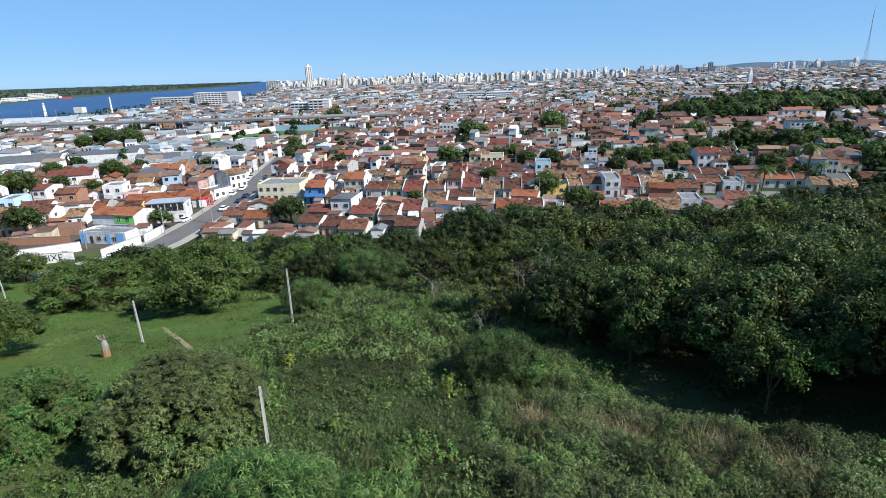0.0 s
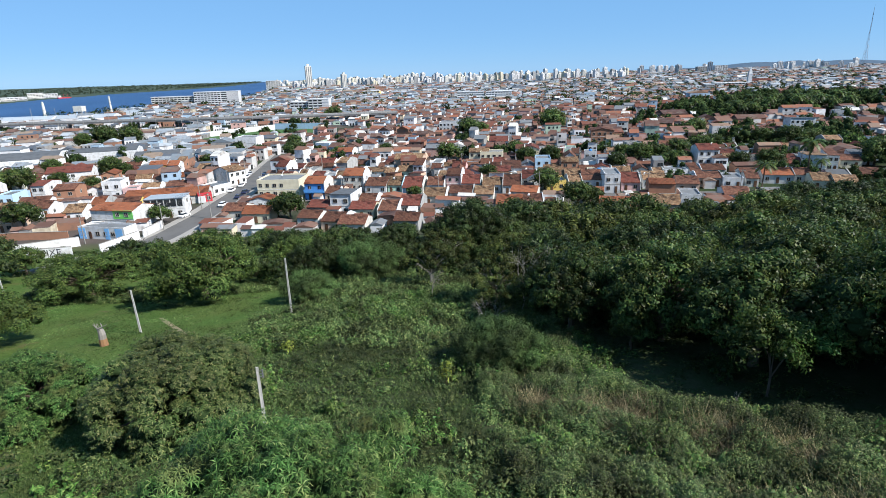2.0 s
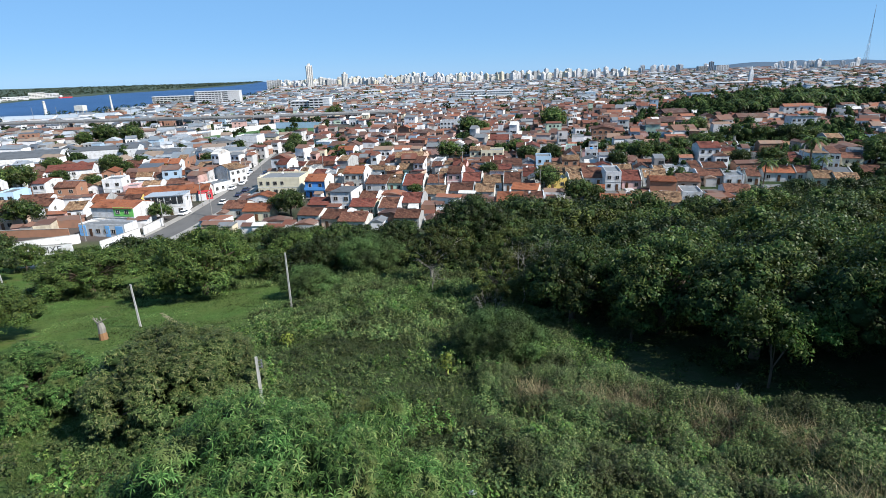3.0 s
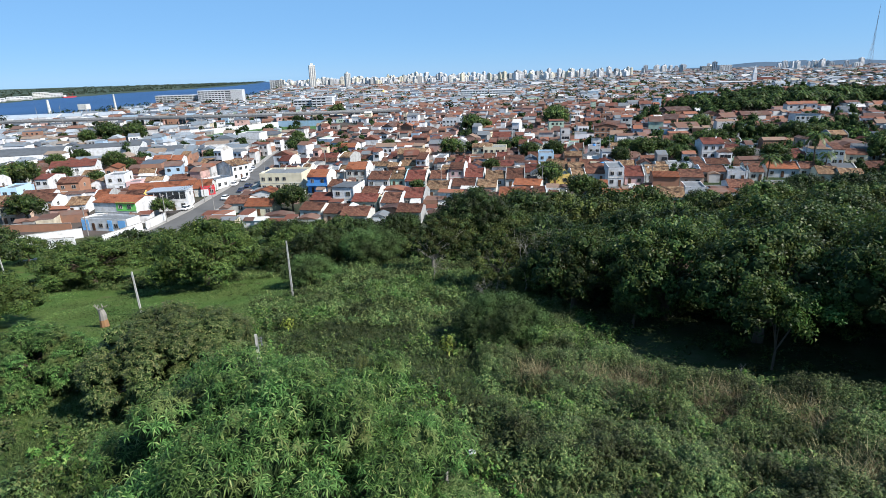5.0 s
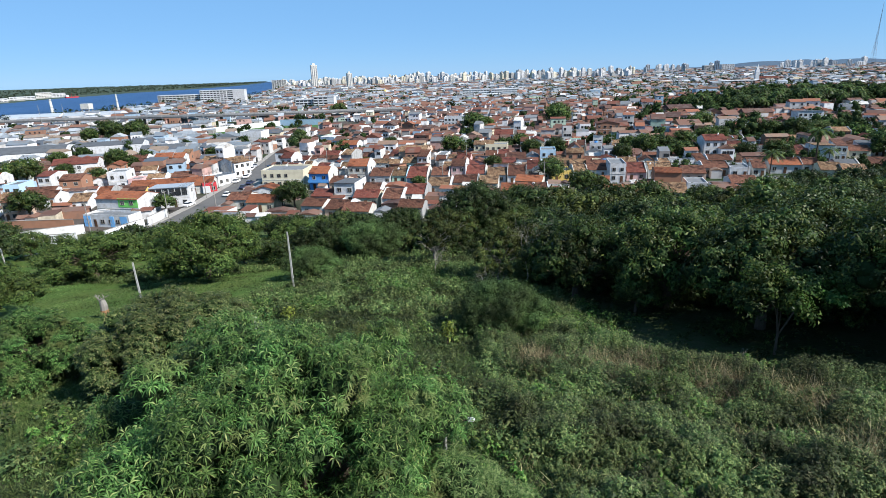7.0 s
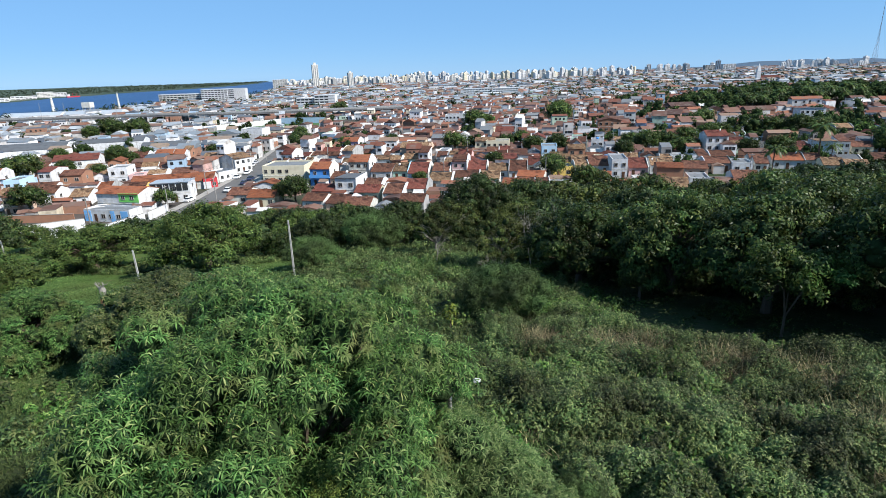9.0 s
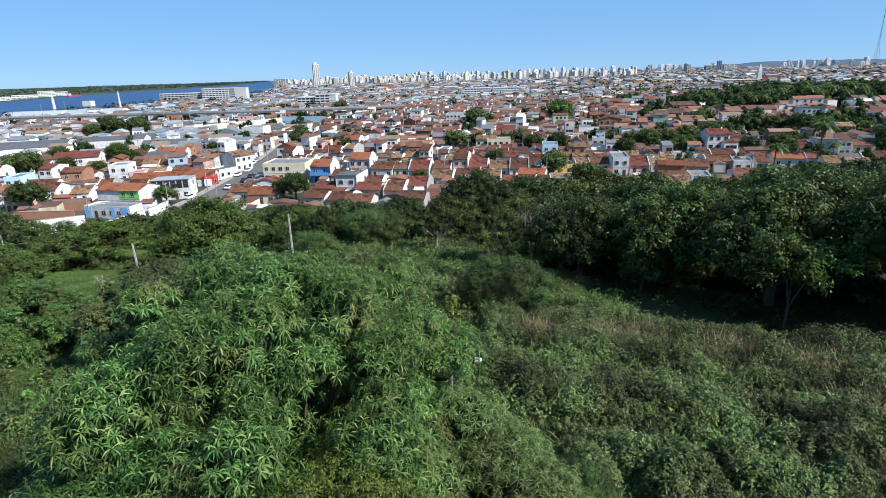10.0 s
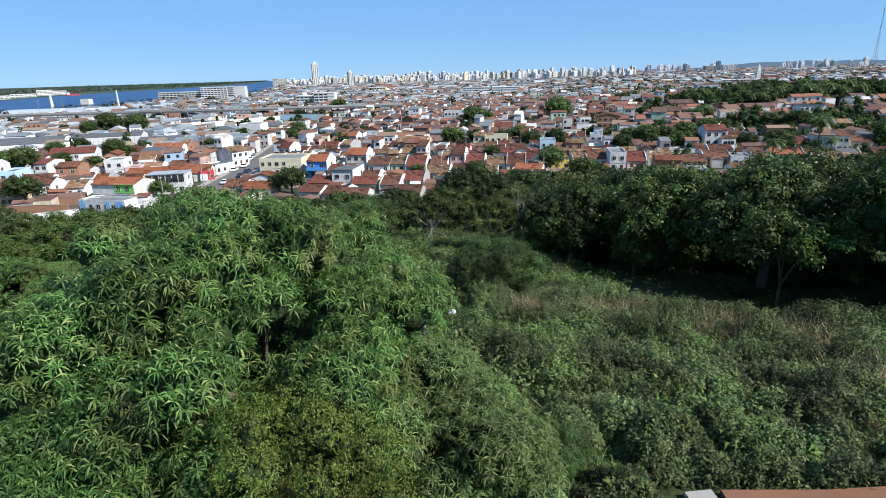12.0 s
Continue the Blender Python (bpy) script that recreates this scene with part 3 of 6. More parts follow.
tree("lawn_round", -59.5, 57.5, 1.15, 0.5, DENSE, sz=1.0)
tree("lawn_wide", -66, 86, 1.5, 0.5, DENSE, sz=1.1)
tree("lawn_round", -69, 90, 0.9, 2.5, DENSE, sz=0.85)
tree("round", -78, 97, 0.72, 4.5, DENSE)
tree("lawn_wide", -41.8, 78.5, 1.45, 1.5, "broad dense dark-green tree at the edge of a lawn")
tree("lawn_round", -48, 93, 1.1, 3.5, DENSE)
tree("lawn_round", -33, 98, 1.0, 2.5, DENSE)
tree("wide", -38, 112, 1.0, 2.5, DENSE)
tree("wide", -52, 112, 1.0, 3.5, DENSE)
tree("round", -66, 108, 1.0, 5.5, DENSE)
tree("round", -26, 108, 1.0, 1.2, DENSE)
tree("lawn_round", -27, 90, 0.9, 4.2, DENSE, mat=LEAF_DARK)
tree("loose", -20, 96, 1.0, 0.9, "loose tree with grey-green leaves", mat=LEAF_DARK)
tree("lawn_round", -14, 105, 1.0, 2.0, DENSE, mat=LEAF_DARK)
tree("feather", -16.5, 87, 1.6, 2.0, "feathery dark green tree below taller trees", mat=FEATHER)
tree("big", 1.5, 104.5, 1.2, 0.5, "large rounded tree rising over the wood")
tree("round", 9, 106, 1.1, 2.7, DENSE)
tree("loose", -5.2, 78, 1.0, 0.5, "half-bare tree with pale limbs")
tree("loose", -3, 90, 1.1, 2.5, "loose tree with yellow-green leaves")
tree("loose", 8, 84, 1.1, 4.0, "loose tree with yellow-green leaves")
tree("feather", -22.6, 70.5, 1.12, 0.5, "round green bush beside a pole", "bush", "bush", mat=FEATHER)
tree("feather", 2.9, 41.2, 1.12, 0.5, "feathery fine-leaved acacia bush", "bush", "bush")
tree("bush", 3.4, 60, 0.9, 1.5, "thin bush with bare twigs", "bush", "bush", mat=LEAF_OLIVE)
tree("bush", 9.0, 62, 1.0, 3.0, "green bush at the edge of the wood", "bush", "bush")
tree("feather", 3.7, 13.2, 0.36, 3.5, "low mound of feathery fine leaves", "bush", "bush")
# front edge of the wood
for x, y, k, s, a in ((11.5, 52, "big", 0.9, 0), (19.5, 47.5, "big", 1.0, 1), (24.8, 40.3, "big", 1.0, 2), (33.2, 33.5, "big_fine", 1.0, 4), (39, 37, "big_fine", 1.0, 5), (44, 27, "big_fine", 1.0, 1.2), (15, 61, "round", 1.2, 2), (26, 57, "round", 1.25, 2), (34, 50, "big", 1.1, 3), (42, 45, "big", 1.15, 0.5), (30, 64, "wide", 1.3, 2.2), (21, 66, "tall", 1.1, 3.3), (50, 36, "big", 1.1, 3.2), (38, 60, "wide", 1.4, 0.2)):
    tree(k, x, y, s, a, DENSE, group="hillside wood", mat=LEAF_DARK if k == "tall" else LEAF, sink=0.2, sz=s * 1.02)
rb = random.Random(12)
for i in range(15):
    t = i / 14
    x, y = 11.5 + 24 * t + rb.uniform(-1.0, 1.5), 57 - 20 * t + rb.uniform(-0.5, 4)
    tree("bush", x, y, rb.uniform(0.7, 1.15), rb.uniform(0, 6), "dark green shrub at the foot of the wood", "bush", "bush", "wood edge shrubs", mat=rb.choice([LEAF, LEAF_DARK, LEAF_DARK]), sink=0.3)
for i in range(30):
    x, y = rb.uniform(-42, 10), rb.uniform(84, 106)
    tree("bush", x, y, rb.uniform(0.8, 1.5), rb.uniform(0, 6), "dark green shrub below taller trees", "bush", "bush", "undergrowth shrubs", mat=rb.choice([LEAF, LEAF_DARK, FEATHER]), sink=0.2)
tree("loose", 4.2, 65, 0.95, 1.0, "loose tree with yellow-green leaves")
tree("loose", 9.5, 67, 1.0, 3.1, "loose tree with yellow-green leaves")
tree("shoots", 22.6, 34.0, 1.1, 2.0, "slender tree with bright green leaves at the edge of the wood", sink=1.4)
tree("tall", 15.6, 44.6, 0.5, 4.0, "young tree with bright leaves in deep shade", mat=LEAF)
tree("bush", 21, 38, 0.5, 5.0, "low bush with yellow-green leaves", "bush", "bush", mat=BRIGHT)
WOOD = random.Random(41)
spots = []
for k in range(4000):
    y = WOOD.uniform(60, 136)
    x = WOOD.uniform(12, 0.82 * y + 8)
    if y - 60 < 0.1 * (x - 12) and x < 40:
        continue
    if y > 134 - 0.02 * x and x < 70:
        continue
    gap = 7.8 if y < 100 else 8.8
    if all((x - a) ** 2 + (y - b) ** 2 > gap * gap for a, b in spots):
        spots.append((x, y))
for x, y in spots:
    k = WOOD.choice(["round", "wide", "tall", "wide", "loose"] if y < 74 else ["wood", "wood", "wood_b", "wood_b", "loose"])
    m = WOOD.choice([None, LEAF_DARK, LEAF, LEAF, LEAF_OLIVE]) if k != "loose" else WOOD.choice([None, LEAF_OLIVE, LEAF])
    tree(k, x, y, WOOD.choice([0.8, 0.95, 1.05, 1.2, 1.35]), WOOD.uniform(0, 6), {LEAF_OLIVE: "yellowish-green tree in the wood"}.get(m, DENSE), group="hillside wood", mat=m, sink=0.9)
for x, y, s in ((92, 148, 1.1), (104, 146, 1.2), (114, 150, 1.1), (122, 142, 1.2), (84, 142, 1.0), (97, 156, 0.9), (76, 138, 1.0), (128, 152, 1.1), (110, 138, 1.1), (135, 160, 1.0)):
    tree("wood", x, y, s, x, DENSE, group="hillside wood", mat=LEAF_DARK)
# belt behind the lawn and along the first houses
for x, y, s in ((-75, 112, 0.9), (-60, 122, 0.9), (-48, 124, 0.75), (-36, 124, 0.6), (-24, 120, 0.6), (-14, 120, 0.65), (-7, 124, 0.6), (7, 124, 1.0), (16, 128, 1.0), (-113, 118, 1.0), (-96, 108, 0.8), (-104, 104, 1.0), (-118, 106, 1.0), (-95, 97, 1.0), (-108, 92, 1.0)):
    tree("wood_b" if int(x) % 2 else "wood", x, y, s, x, DENSE, group="hillside wood")

# ---- trees in the town ----
TOWNTREE = "leafy green tree between houses"
for x, y, s in ((-85, 274, 1.5), (-124, 544, 2.0), (-6, 253, 1.4), (57, 352, 2.4), (5, 348, 2.0), (12, 350, 1.6), (38, 236, 1.3), (28, 240, 1.2), (60, 214, 1.1), (71, 222, 1.4), (80, 224, 1.2), (10, 208, 0.9), (26, 264, 1.2), (80, 208, 1.2), (86, 212, 1.0), (125, 302, 1.6), (141, 263, 1.3), (149, 257, 1.5), (158, 256, 1.3), (113, 203, 1.2), (155, 209, 1.6), (163, 214, 1.5), (-130, 151, 1.3), (-168, 199, 1.5), (-176, 204, 1.3), (-160, 209, 1.0), (-154, 234, 1.4), (-147, 232, 1.0), (-52, 157, 1.25), (-57, 161, 0.9), (28, 180, 1.25), (34, 157, 1.2), (39, 159, 0.9), (-92, 157, 0.8), (-229, 350, 2.2), (-215, 355, 2.0), (-240, 345, 1.6), (-100, 330, 1.2), (-88, 300, 1.0), (104, 208, 1.0), (-62, 275, 1.0), (-40, 290, 0.9), (-140, 200, 0.9), (92, 236, 1.2), (103, 240, 1.3), (112, 250, 1.2), (70, 240, 1.0), (-185, 240, 1.2), (-120, 255, 1.0), (-16, 178, 0.6)):
    tree("town", x, y, s, x + y, TOWNTREE, group="town trees")
    FOOT.append((x, y, 1.6 * s))


def palm_kind(seed, h, fronds, reach):
    rng = np.random.default_rng(seed)
    t = G()
    t.tube([(0, 0, -0.5), (0.15, 0, h * 0.3), (0.3, 0.1, h * 0.7), (0.3, 0.1, h)], [0.24, 0.18, 0.15, 0.13], 7)
    quads = []
    for i in range(fronds):
        a = i * 2.399
        up = 0.9 - 1.3 * i / fronds
        prev, d = Vector((0.3, 0.1, h)), Vector((math.cos(a), math.sin(a), up)).normalized()
        side = Vector((-math.sin(a), math.cos(a), 0))
        for s in range(9):
            nxt = prev + d * reach / 9
            d = (d + Vector((0, 0, -0.16))).normalized()
            w = reach * 0.16 * math.sin(math.pi * (s + 0.8) / 10)
            for k in (-1, 1):
                tip = nxt + side * k * w + Vector((0, 0, -w * 0.45)) + d * w * 0.5
                quads.append([prev, prev.lerp(nxt, 0.6) + side * k * w * 0.45, tip, nxt])
            prev = nxt
    return t.mesh("trunk", [BARK]), soup("crown", np.array([[tuple(p) for p in q] for q in quads]), LEAF)


for i in range(3):
    TREES["palm%d" % i] = palm_kind(50 + i, 6 + i * 1.5, 20, 3.6)
rp = random.Random(3)
for x, y in [(94, 171), (119.5, 184), (117, 186)] + [(rp.uniform(165, 270), rp.uniform(378, 425)) for i in range(90)]:
    tree("palm%d" % rp.randrange(3), x, y, rp.uniform(0.9, 1.5), rp.uniform(0, 6), "coconut palm with arching fronds", "palm_tree", "palm tree", "palms")
    FOOT.append((x, y, 2))

# ---- grass, weeds and dry tufts on the slope ----
def blocked_lawn(x, y):
    return (x < -27 + (y - 50) * 0.15 + 2.2 * np.sin(y * 0.6) + 1.5 * np.sin(x * 0.9 + y * 0.25)) & (y > 42) & (y < 80)


def tufts(name, seed, n, region, mat, length, width, label, per=4):
    """Blades of grass standing in small tufts."""
    rng = np.random.default_rng(seed)
    x, y = region(rng, n)
    z = height(x, y)
    p = np.stack([x, y, z], 1)
    out = []
    for i in range(per):
        m = len(p)
        d = unit(np.concatenate([rng.normal(0, 0.55, (m, 2)), np.ones((m, 1))], 1))
        ln = length * rng.uniform(0.5, 1.3, (m, 1))
        s = unit(np.cross(d, rng.normal(0, 1, (m, 3)))) * width * 0.5
        q = p + np.concatenate([rng.normal(0, 0.12, (m, 2)), np.zeros((m, 1))], 1)
        mid = q + d * ln * 0.55
        tip = mid + unit(d * np.array([[1, 1, 0.35]])) * ln * 0.5
        out.append(np.stack([q - s, q + s, tip], 1))
    return tagged(new(name, soup(name, np.concatenate(out), mat)), label, "grass", kind="stuff")


def herbs(name, seed, centres, leaf, mat, label, per_m2=22, low=0.35):
    """Leafy weeds in low heaps; each centre is x, y, radius, height."""
    rng = np.random.default_rng(seed)
    out = []
    for x, y, r, h in centres:
        n = int(per_m2 * (r * r + r * h) * 2.2)
        d = unit(rng.normal(0, 1, (n, 3)))
        d[:, 2] = np.abs(d[:, 2])
        k = rng.uniform(low, 1.0, (n, 1)) ** 0.4
        p = d * k * np.array([[r, r, h]]) * (1 + 0.25 * np.sin(d[:, :1] * 7 + x) * np.cos(d[:, 1:2] * 6 + y))
        gx, gy = x + p[:, 0], y + p[:, 1]
        p = np.stack([gx, gy, height(gx, gy) + p[:, 2]], 1)
        out.append(leaf_tris(rng, p, d + np.array([[0, 0, 0.4]]), leaf, leaf * 0.6, 0.15, 0.5))
    return tagged(new(name, soup(name, np.concatenate(out), mat)), label, "weeds", kind="stuff")


def spread(seed, n, ok, rmin, rmax, hmin, hmax, ylo=11, yhi=84):
    rr = random.Random(seed)
    out = []
    while len(out) < n:
        y = rr.uniform(ylo, yhi)
        x = rr.uniform(-0.85 * y - 8, min(0.75 * y + 8, 34 if yhi < 100 else 90))
        if ok(x, y, rr.random()):
            r = rr.uniform(rmin, rmax)
            out.append((x, y, r, rr.uniform(hmin, hmax) * r))
    return out


def wave(x, y, s):
    return noise.noise(Vector((x * s, y * s, 3.1)))


def wood_floor(x, y):
    """The bare ground in the deep shade of the wood."""
    return x > np.interp(y, [24, 28, 30.8, 33, 35.5, 44, 52, 70], [33, 26.5, 22.5, 17.5, 11.2, 10.6, 10.8, 11]) + 0.8 * np.sin(y * 1.3)


def open_slope(x, y):
    return not wood_floor(x, y) and not blocked_lawn(x, y) and not (x > 6.5 and y < 12.0)


def weed_field(name, seed, n, ok, ylo, yhi, leaf, per, mat, label, tall=1.35):
    """Single leafy plants whose height swells and sinks over the slope, with bare hollows between."""
    rr, rng = random.Random(seed), np.random.default_rng(seed)
    pts = []
    while len(pts) < n:
        y = rr.uniform(ylo, yhi)
        x = rr.uniform(-0.85 * y - 6, min(0.8 * y + 6, 34))
        if not open_slope(x, y) or not ok(x, y):
            continue
        swell = 0.56 + 1.0 * wave(x, y, 0.3) + 0.75 * wave(x + 40, y, 0.8)
        if swell > 0.12:
            pts.append((x, y, tall * min(swell, 1.25) * rr.uniform(0.75, 1.15)))
    a = np.repeat(np.array(pts), per, 0)
    m = len(a)
    up = rng.uniform(0.25, 1.0, (m, 1))
    ang = rng.uniform(0, 2 * math.pi, (m, 1))
    out = np.concatenate([np.cos(ang), np.sin(ang)], 1)
    h = a[:, 2:3]
    lean = np.repeat(rng.normal(0, 0.16, (n, 2)), per, 0)
    r = (0.1 + 0.22 * h) * np.sqrt(1.05 - up) + 0.03
    xy = a[:, :2] + lean * up * h + out * r * rng.uniform(0.4, 1.0, (m, 1))
    p = np.concatenate([xy, height(xy[:, 0], xy[:, 1])[:, None] + up * h], 1)
    q = leaf_tris(rng, p, np.concatenate([out * 0.7, up * 0.9 + 0.15], 1), leaf, leaf * 0.55, 0.3, 0.25)
    return tagged(new(name, soup(name, q, mat)), label, "weeds", kind="stuff")


herbs("weeds", 1, spread(1, 170, lambda x, y, q: open_slope(x, y) and wave(x, y, 0.32) > 0.0, 0.5, 1.3, 0.9, 1.35), 0.2, WEED, "tangle of waist-high green weeds", 30)
weed_field("near_weeds", 31, 8800, lambda x, y: x > 3 - (y - 20) * 0.15, 11, 50, 0.13, 38, WEED, "crowd of leafy green weeds with dark hollows")
weed_field("low_weeds", 35, 6500, lambda x, y: x < 5 - (y - 20) * 0.15, 11, 60, 0.16, 18, WEED, "low leafy green weeds in rough grass", 0.62)
weed_field("lower_weeds", 32, 4200, lambda x, y: wave(x, y, 0.09) > -0.4, 46, 88, 0.27, 18, WEED, "leafy green weeds lower down the slope")
weed_field("pale_weeds", 33, 5200, lambda x, y: x > 3 - (y - 20) * 0.1 and wave(x, y, 0.2) > -0.1, 11, 46, 0.125, 34, WEED_PALE, "pale grey-green flowering weeds", 1.5)
weed_field("bush_weeds", 34, 900, lambda x, y: wave(x + 9, y, 0.16) > 0.12, 11, 40, 0.25, 28, BRIGHT, "bright green weeds standing above the rest", 1.5)
herbs("tall_weeds", 2, spread(2, 330, lambda x, y, q: open_slope(x, y) and wave(x, y, 0.07) > 0.1, 0.3, 0.7, 1.3, 2.2, 18), 0.26, WEED, "clumps of tall green weeds", 20)
herbs("bright_weeds", 22, spread(22, 420, lambda x, y, q: ((x + 7) / 9) ** 2 + ((y - 62) / 8) ** 2 < 1 or ((x + 20) / 6) ** 2 + ((y - 50) / 5) ** 2 < 1 or ((x - 10) / 4) ** 2 + ((y - 42) / 6) ** 2 < 1, 0.3, 0.75, 1.3, 2.2, 18), 0.26, BRIGHT, "stands of tall bright green weeds", 30)


def heap_region(spots):
    def region(rng, n):
        k = rng.integers(0, len(spots), n)
        sp = np.array(spots)[k]
        return sp[:, 0] + rng.normal(0, 1, n) * sp[:, 2], sp[:, 1] + rng.normal(0, 1, n) * sp[:, 2]
    return region


def slope_region(lo, hi, ok):
    def region(rng, n):
        y = rng.uniform(lo, hi, n * 2)
        x = rng.uniform(-1, 1, n * 2) * (0.82 * y + 8)
        keep = (x < 36) & ok(x, y)
        return x[keep][:n], y[keep][:n]
    return region


tufts("long_grass", 11, 60000, slope_region(11, 52, lambda x, y: ~wood_floor(x, y) & ~blocked_lawn(x, y) & ~((x > 6.5) & (y < 12.0))), GRASS, 0.34, 0.045, "long rough grass covering the slope", 3)
tufts("upper_grass", 12, 22000, slope_region(50, 90, lambda x, y: ~wood_floor(x, y) & ~blocked_lawn(x, y)), GRASS, 0.5, 0.09, "rough grass lower down the slope", 3)
tufts("straw_grass", 13, 3200, slope_region(14, 46, lambda x, y: ~wood_floor(x, y) & (x > 2) & (np.sin(x * 0.5) + np.sin(y * 0.7 + x * 0.3) > 0.1)), DRY, 0.6, 0.04, "thin straw-coloured grass stems", 3)
tufts("dry_tufts", 14, 1250, heap_region([(4.3, 32.4, 0.75), (5.2, 31.6, 0.7), (8.8, 31.2, 0.8), (9.9, 29.4, 0.75), (10.2, 28.4, 0.5), (11.9, 31.0, 0.7), (15.8, 28.4, 1.2), (17.6, 27.2, 1.2), (20.4, 25.6, 0.9), (18.2, 18.7, 0.7), (21.0, 20.5, 0.9)]), DRY, 1.55, 0.04, "mounds of dry brown grass among weeds", 5)
tufts("thin_dry_tufts", 16, 700, heap_region([(17, 28, 1.6), (15, 27, 1.3), (14.5, 20, 1.6), (21, 25, 1.6), (12, 26, 1.2)]), DRY, 0.7, 0.04, "scattered dry stems among weeds", 4)
tufts("lawn_grass", 15, 22000, slope_region(44, 80, blocked_lawn), GRASS, 0.16, 0.1, "short grass of the lawn", 3)
herbs("undergrowth", 17, [(x, y, r, h) for x, y, r, h in spread(21, 420, lambda x, y, q: y > 84 or (x > 14 and y > 52), 0.9, 2.2, 0.5, 0.9, 50, 134)], 0.5, LEAF_DARK, "dark undergrowth beneath the trees", 9)
herbs("shade_weeds", 18, spread(23, 260, lambda x, y, q: wood_floor(x, y) and x < 30, 0.3, 0.9, 0.5, 1.1, 28, 60), 0.24, LEAF, "sparse dark weeds on the shaded floor of the wood", 12)

# ---- houses ----
HOUSES = {}


def window_mesh(w, h):
    key = ("window", w, h)
    if key not in HOUSES:
        f, p = G(), G()
        for x0, z0, x1, z1 in ((-w / 2 - 0.07, -0.07, w / 2 + 0.07, 0), (-w / 2 - 0.07, h, w / 2 + 0.07, h + 0.07), (-w / 2 - 0.07, 0, -w / 2, h), (w / 2, 0, w / 2 + 0.07, h), (-0.03, 0, 0.03, h)):
            f.box(x0, -0.09, z0, x1, 0.02, z1)
        p.box(-w / 2, -0.03, 0, w / 2, 0.03, h)
        HOUSES[key] = (f.mesh("window", [FRAME]), p.mesh("pane", [GLASS]))
    return HOUSES[key]


def door_mesh(w, h, mat):
    key = ("door", w, h, mat.name)
    if key not in HOUSES:
        g = G()
        g.box(-w / 2, -0.05, 0, w / 2, 0.03, h)
        for i in range(3):
            g.box(-w / 2 + 0.1, -0.08, 0.15 + i * h / 3, w / 2 - 0.1, -0.05, h / 3 * (i + 1) - 0.1)
        HOUSES[key] = g.mesh("door", [mat])
    return HOUSES[key]


def roof_geo(w, d, H, roof, rise):
    """The roof in one piece, and the wall body that meets it."""
    g, wall = G(), G()
    t, o, f = 0.13, 0.35, -2.5
    if roof == "gx":
        r = d / 2
        k = o * rise / r
        g.extrude([(-o, H - k), (r, H + rise), (d + o, H - k), (d + o, H - k + t), (r, H + rise + t + 0.05), (-o, H - k + t)], 0, -w / 2 - 0.1, w / 2 + 0.1)
        wall.extrude([(0, f), (d, f), (d, H - 0.01), (r, H + rise - 0.03), (0, H - 0.01)], 0, -w / 2, w / 2)
    elif roof == "gy":
        r = w / 2
        k = o * rise / r
        g.extrude([(-r - o, H - k), (0, H + rise), (r + o, H - k), (r + o, H - k + t), (0, H + rise + t + 0.05), (-r - o, H - k + t)], 1, -0.3, d + 0.3)
        wall.extrude([(-r, f), (r, f), (r, H - 0.01), (0, H + rise - 0.03), (-r, H - 0.01)], 1, 0, d)
    elif roof in ("shed_front", "shed_back"):
        za, zb = (H, H + rise) if roof == "shed_front" else (H + rise, H)
        k = (zb - za) * o / d
        g.extrude([(-o, za - k), (d + o, zb + k), (d + o, zb + k + t), (-o, za - k + t)], 0, -w / 2 - 0.1, w / 2 + 0.1)
        wall.extrude([(0, f), (d, f), (d, zb - 0.02), (0, za - 0.02)], 0, -w / 2, w / 2)
    else:
        g.box(-w / 2 + 0.16, 0.16, H - 0.05, w / 2 - 0.16, d - 0.16, H + 0.06)
        wall.tub(-w / 2, 0, w / 2, d, f, H - 0.06, H + 0.55)
    return g, wall


def house_kind(w, d, floors, roof, rise, parapet):
    key = ("body", w, d, floors, roof, rise, parapet)
    if key not in HOUSES:
        H = 2.8 * floors + 0.2
        rg, wall = roof_geo(w, d, H, roof, rise)
        ledge = G()
        ledge.box(-w / 2 - 0.05, -0.08, 0, w / 2 + 0.05, 0.0, 0.16)
        side = G()
        top = H + rise + 0.3
        if roof == "gx":
            prof = [(-0.4, -2), (d + 0.1, -2), (d + 0.1, H + 0.2), (d * 0.6, top), (d * 0.4, top), (-0.4, H + 0.2)]
        else:
            prof = [(-0.2, -2), (d, -2), (d, H + rise * 0.6 + 0.3), (-0.2, H + rise * 0.6 + 0.3)]
        side.extrude(prof, 0, 0.003, 0.2)
        HOUSES[key] = (wall.mesh("wall", [PAINT["white"]]), rg.mesh("roof", [ROOFING["orange clay tile"]]), H, ledge.mesh("ledge", [PAINT["white"]]), side.mesh("party_wall", [PAINT["white"]]))
    return HOUSES[key]


def dressed(ob, mat):
    ob.material_slots[0].link = "OBJECT"
    ob.material_slots[0].material = mat


FOOT_TABLE = {}


def clear_at(x, y, r):
    """Whether a circle keeps off all that already stands."""
    n = len(FOOT)
    if n not in FOOT_TABLE:
        FOOT_TABLE.clear()
        FOOT_TABLE[n] = np.array(FOOT)
    f = FOOT_TABLE[n]
    return bool(((x - f[:, 0]) ** 2 + (y - f[:, 1]) ** 2 > (r + f[:, 2]) ** 2).all())


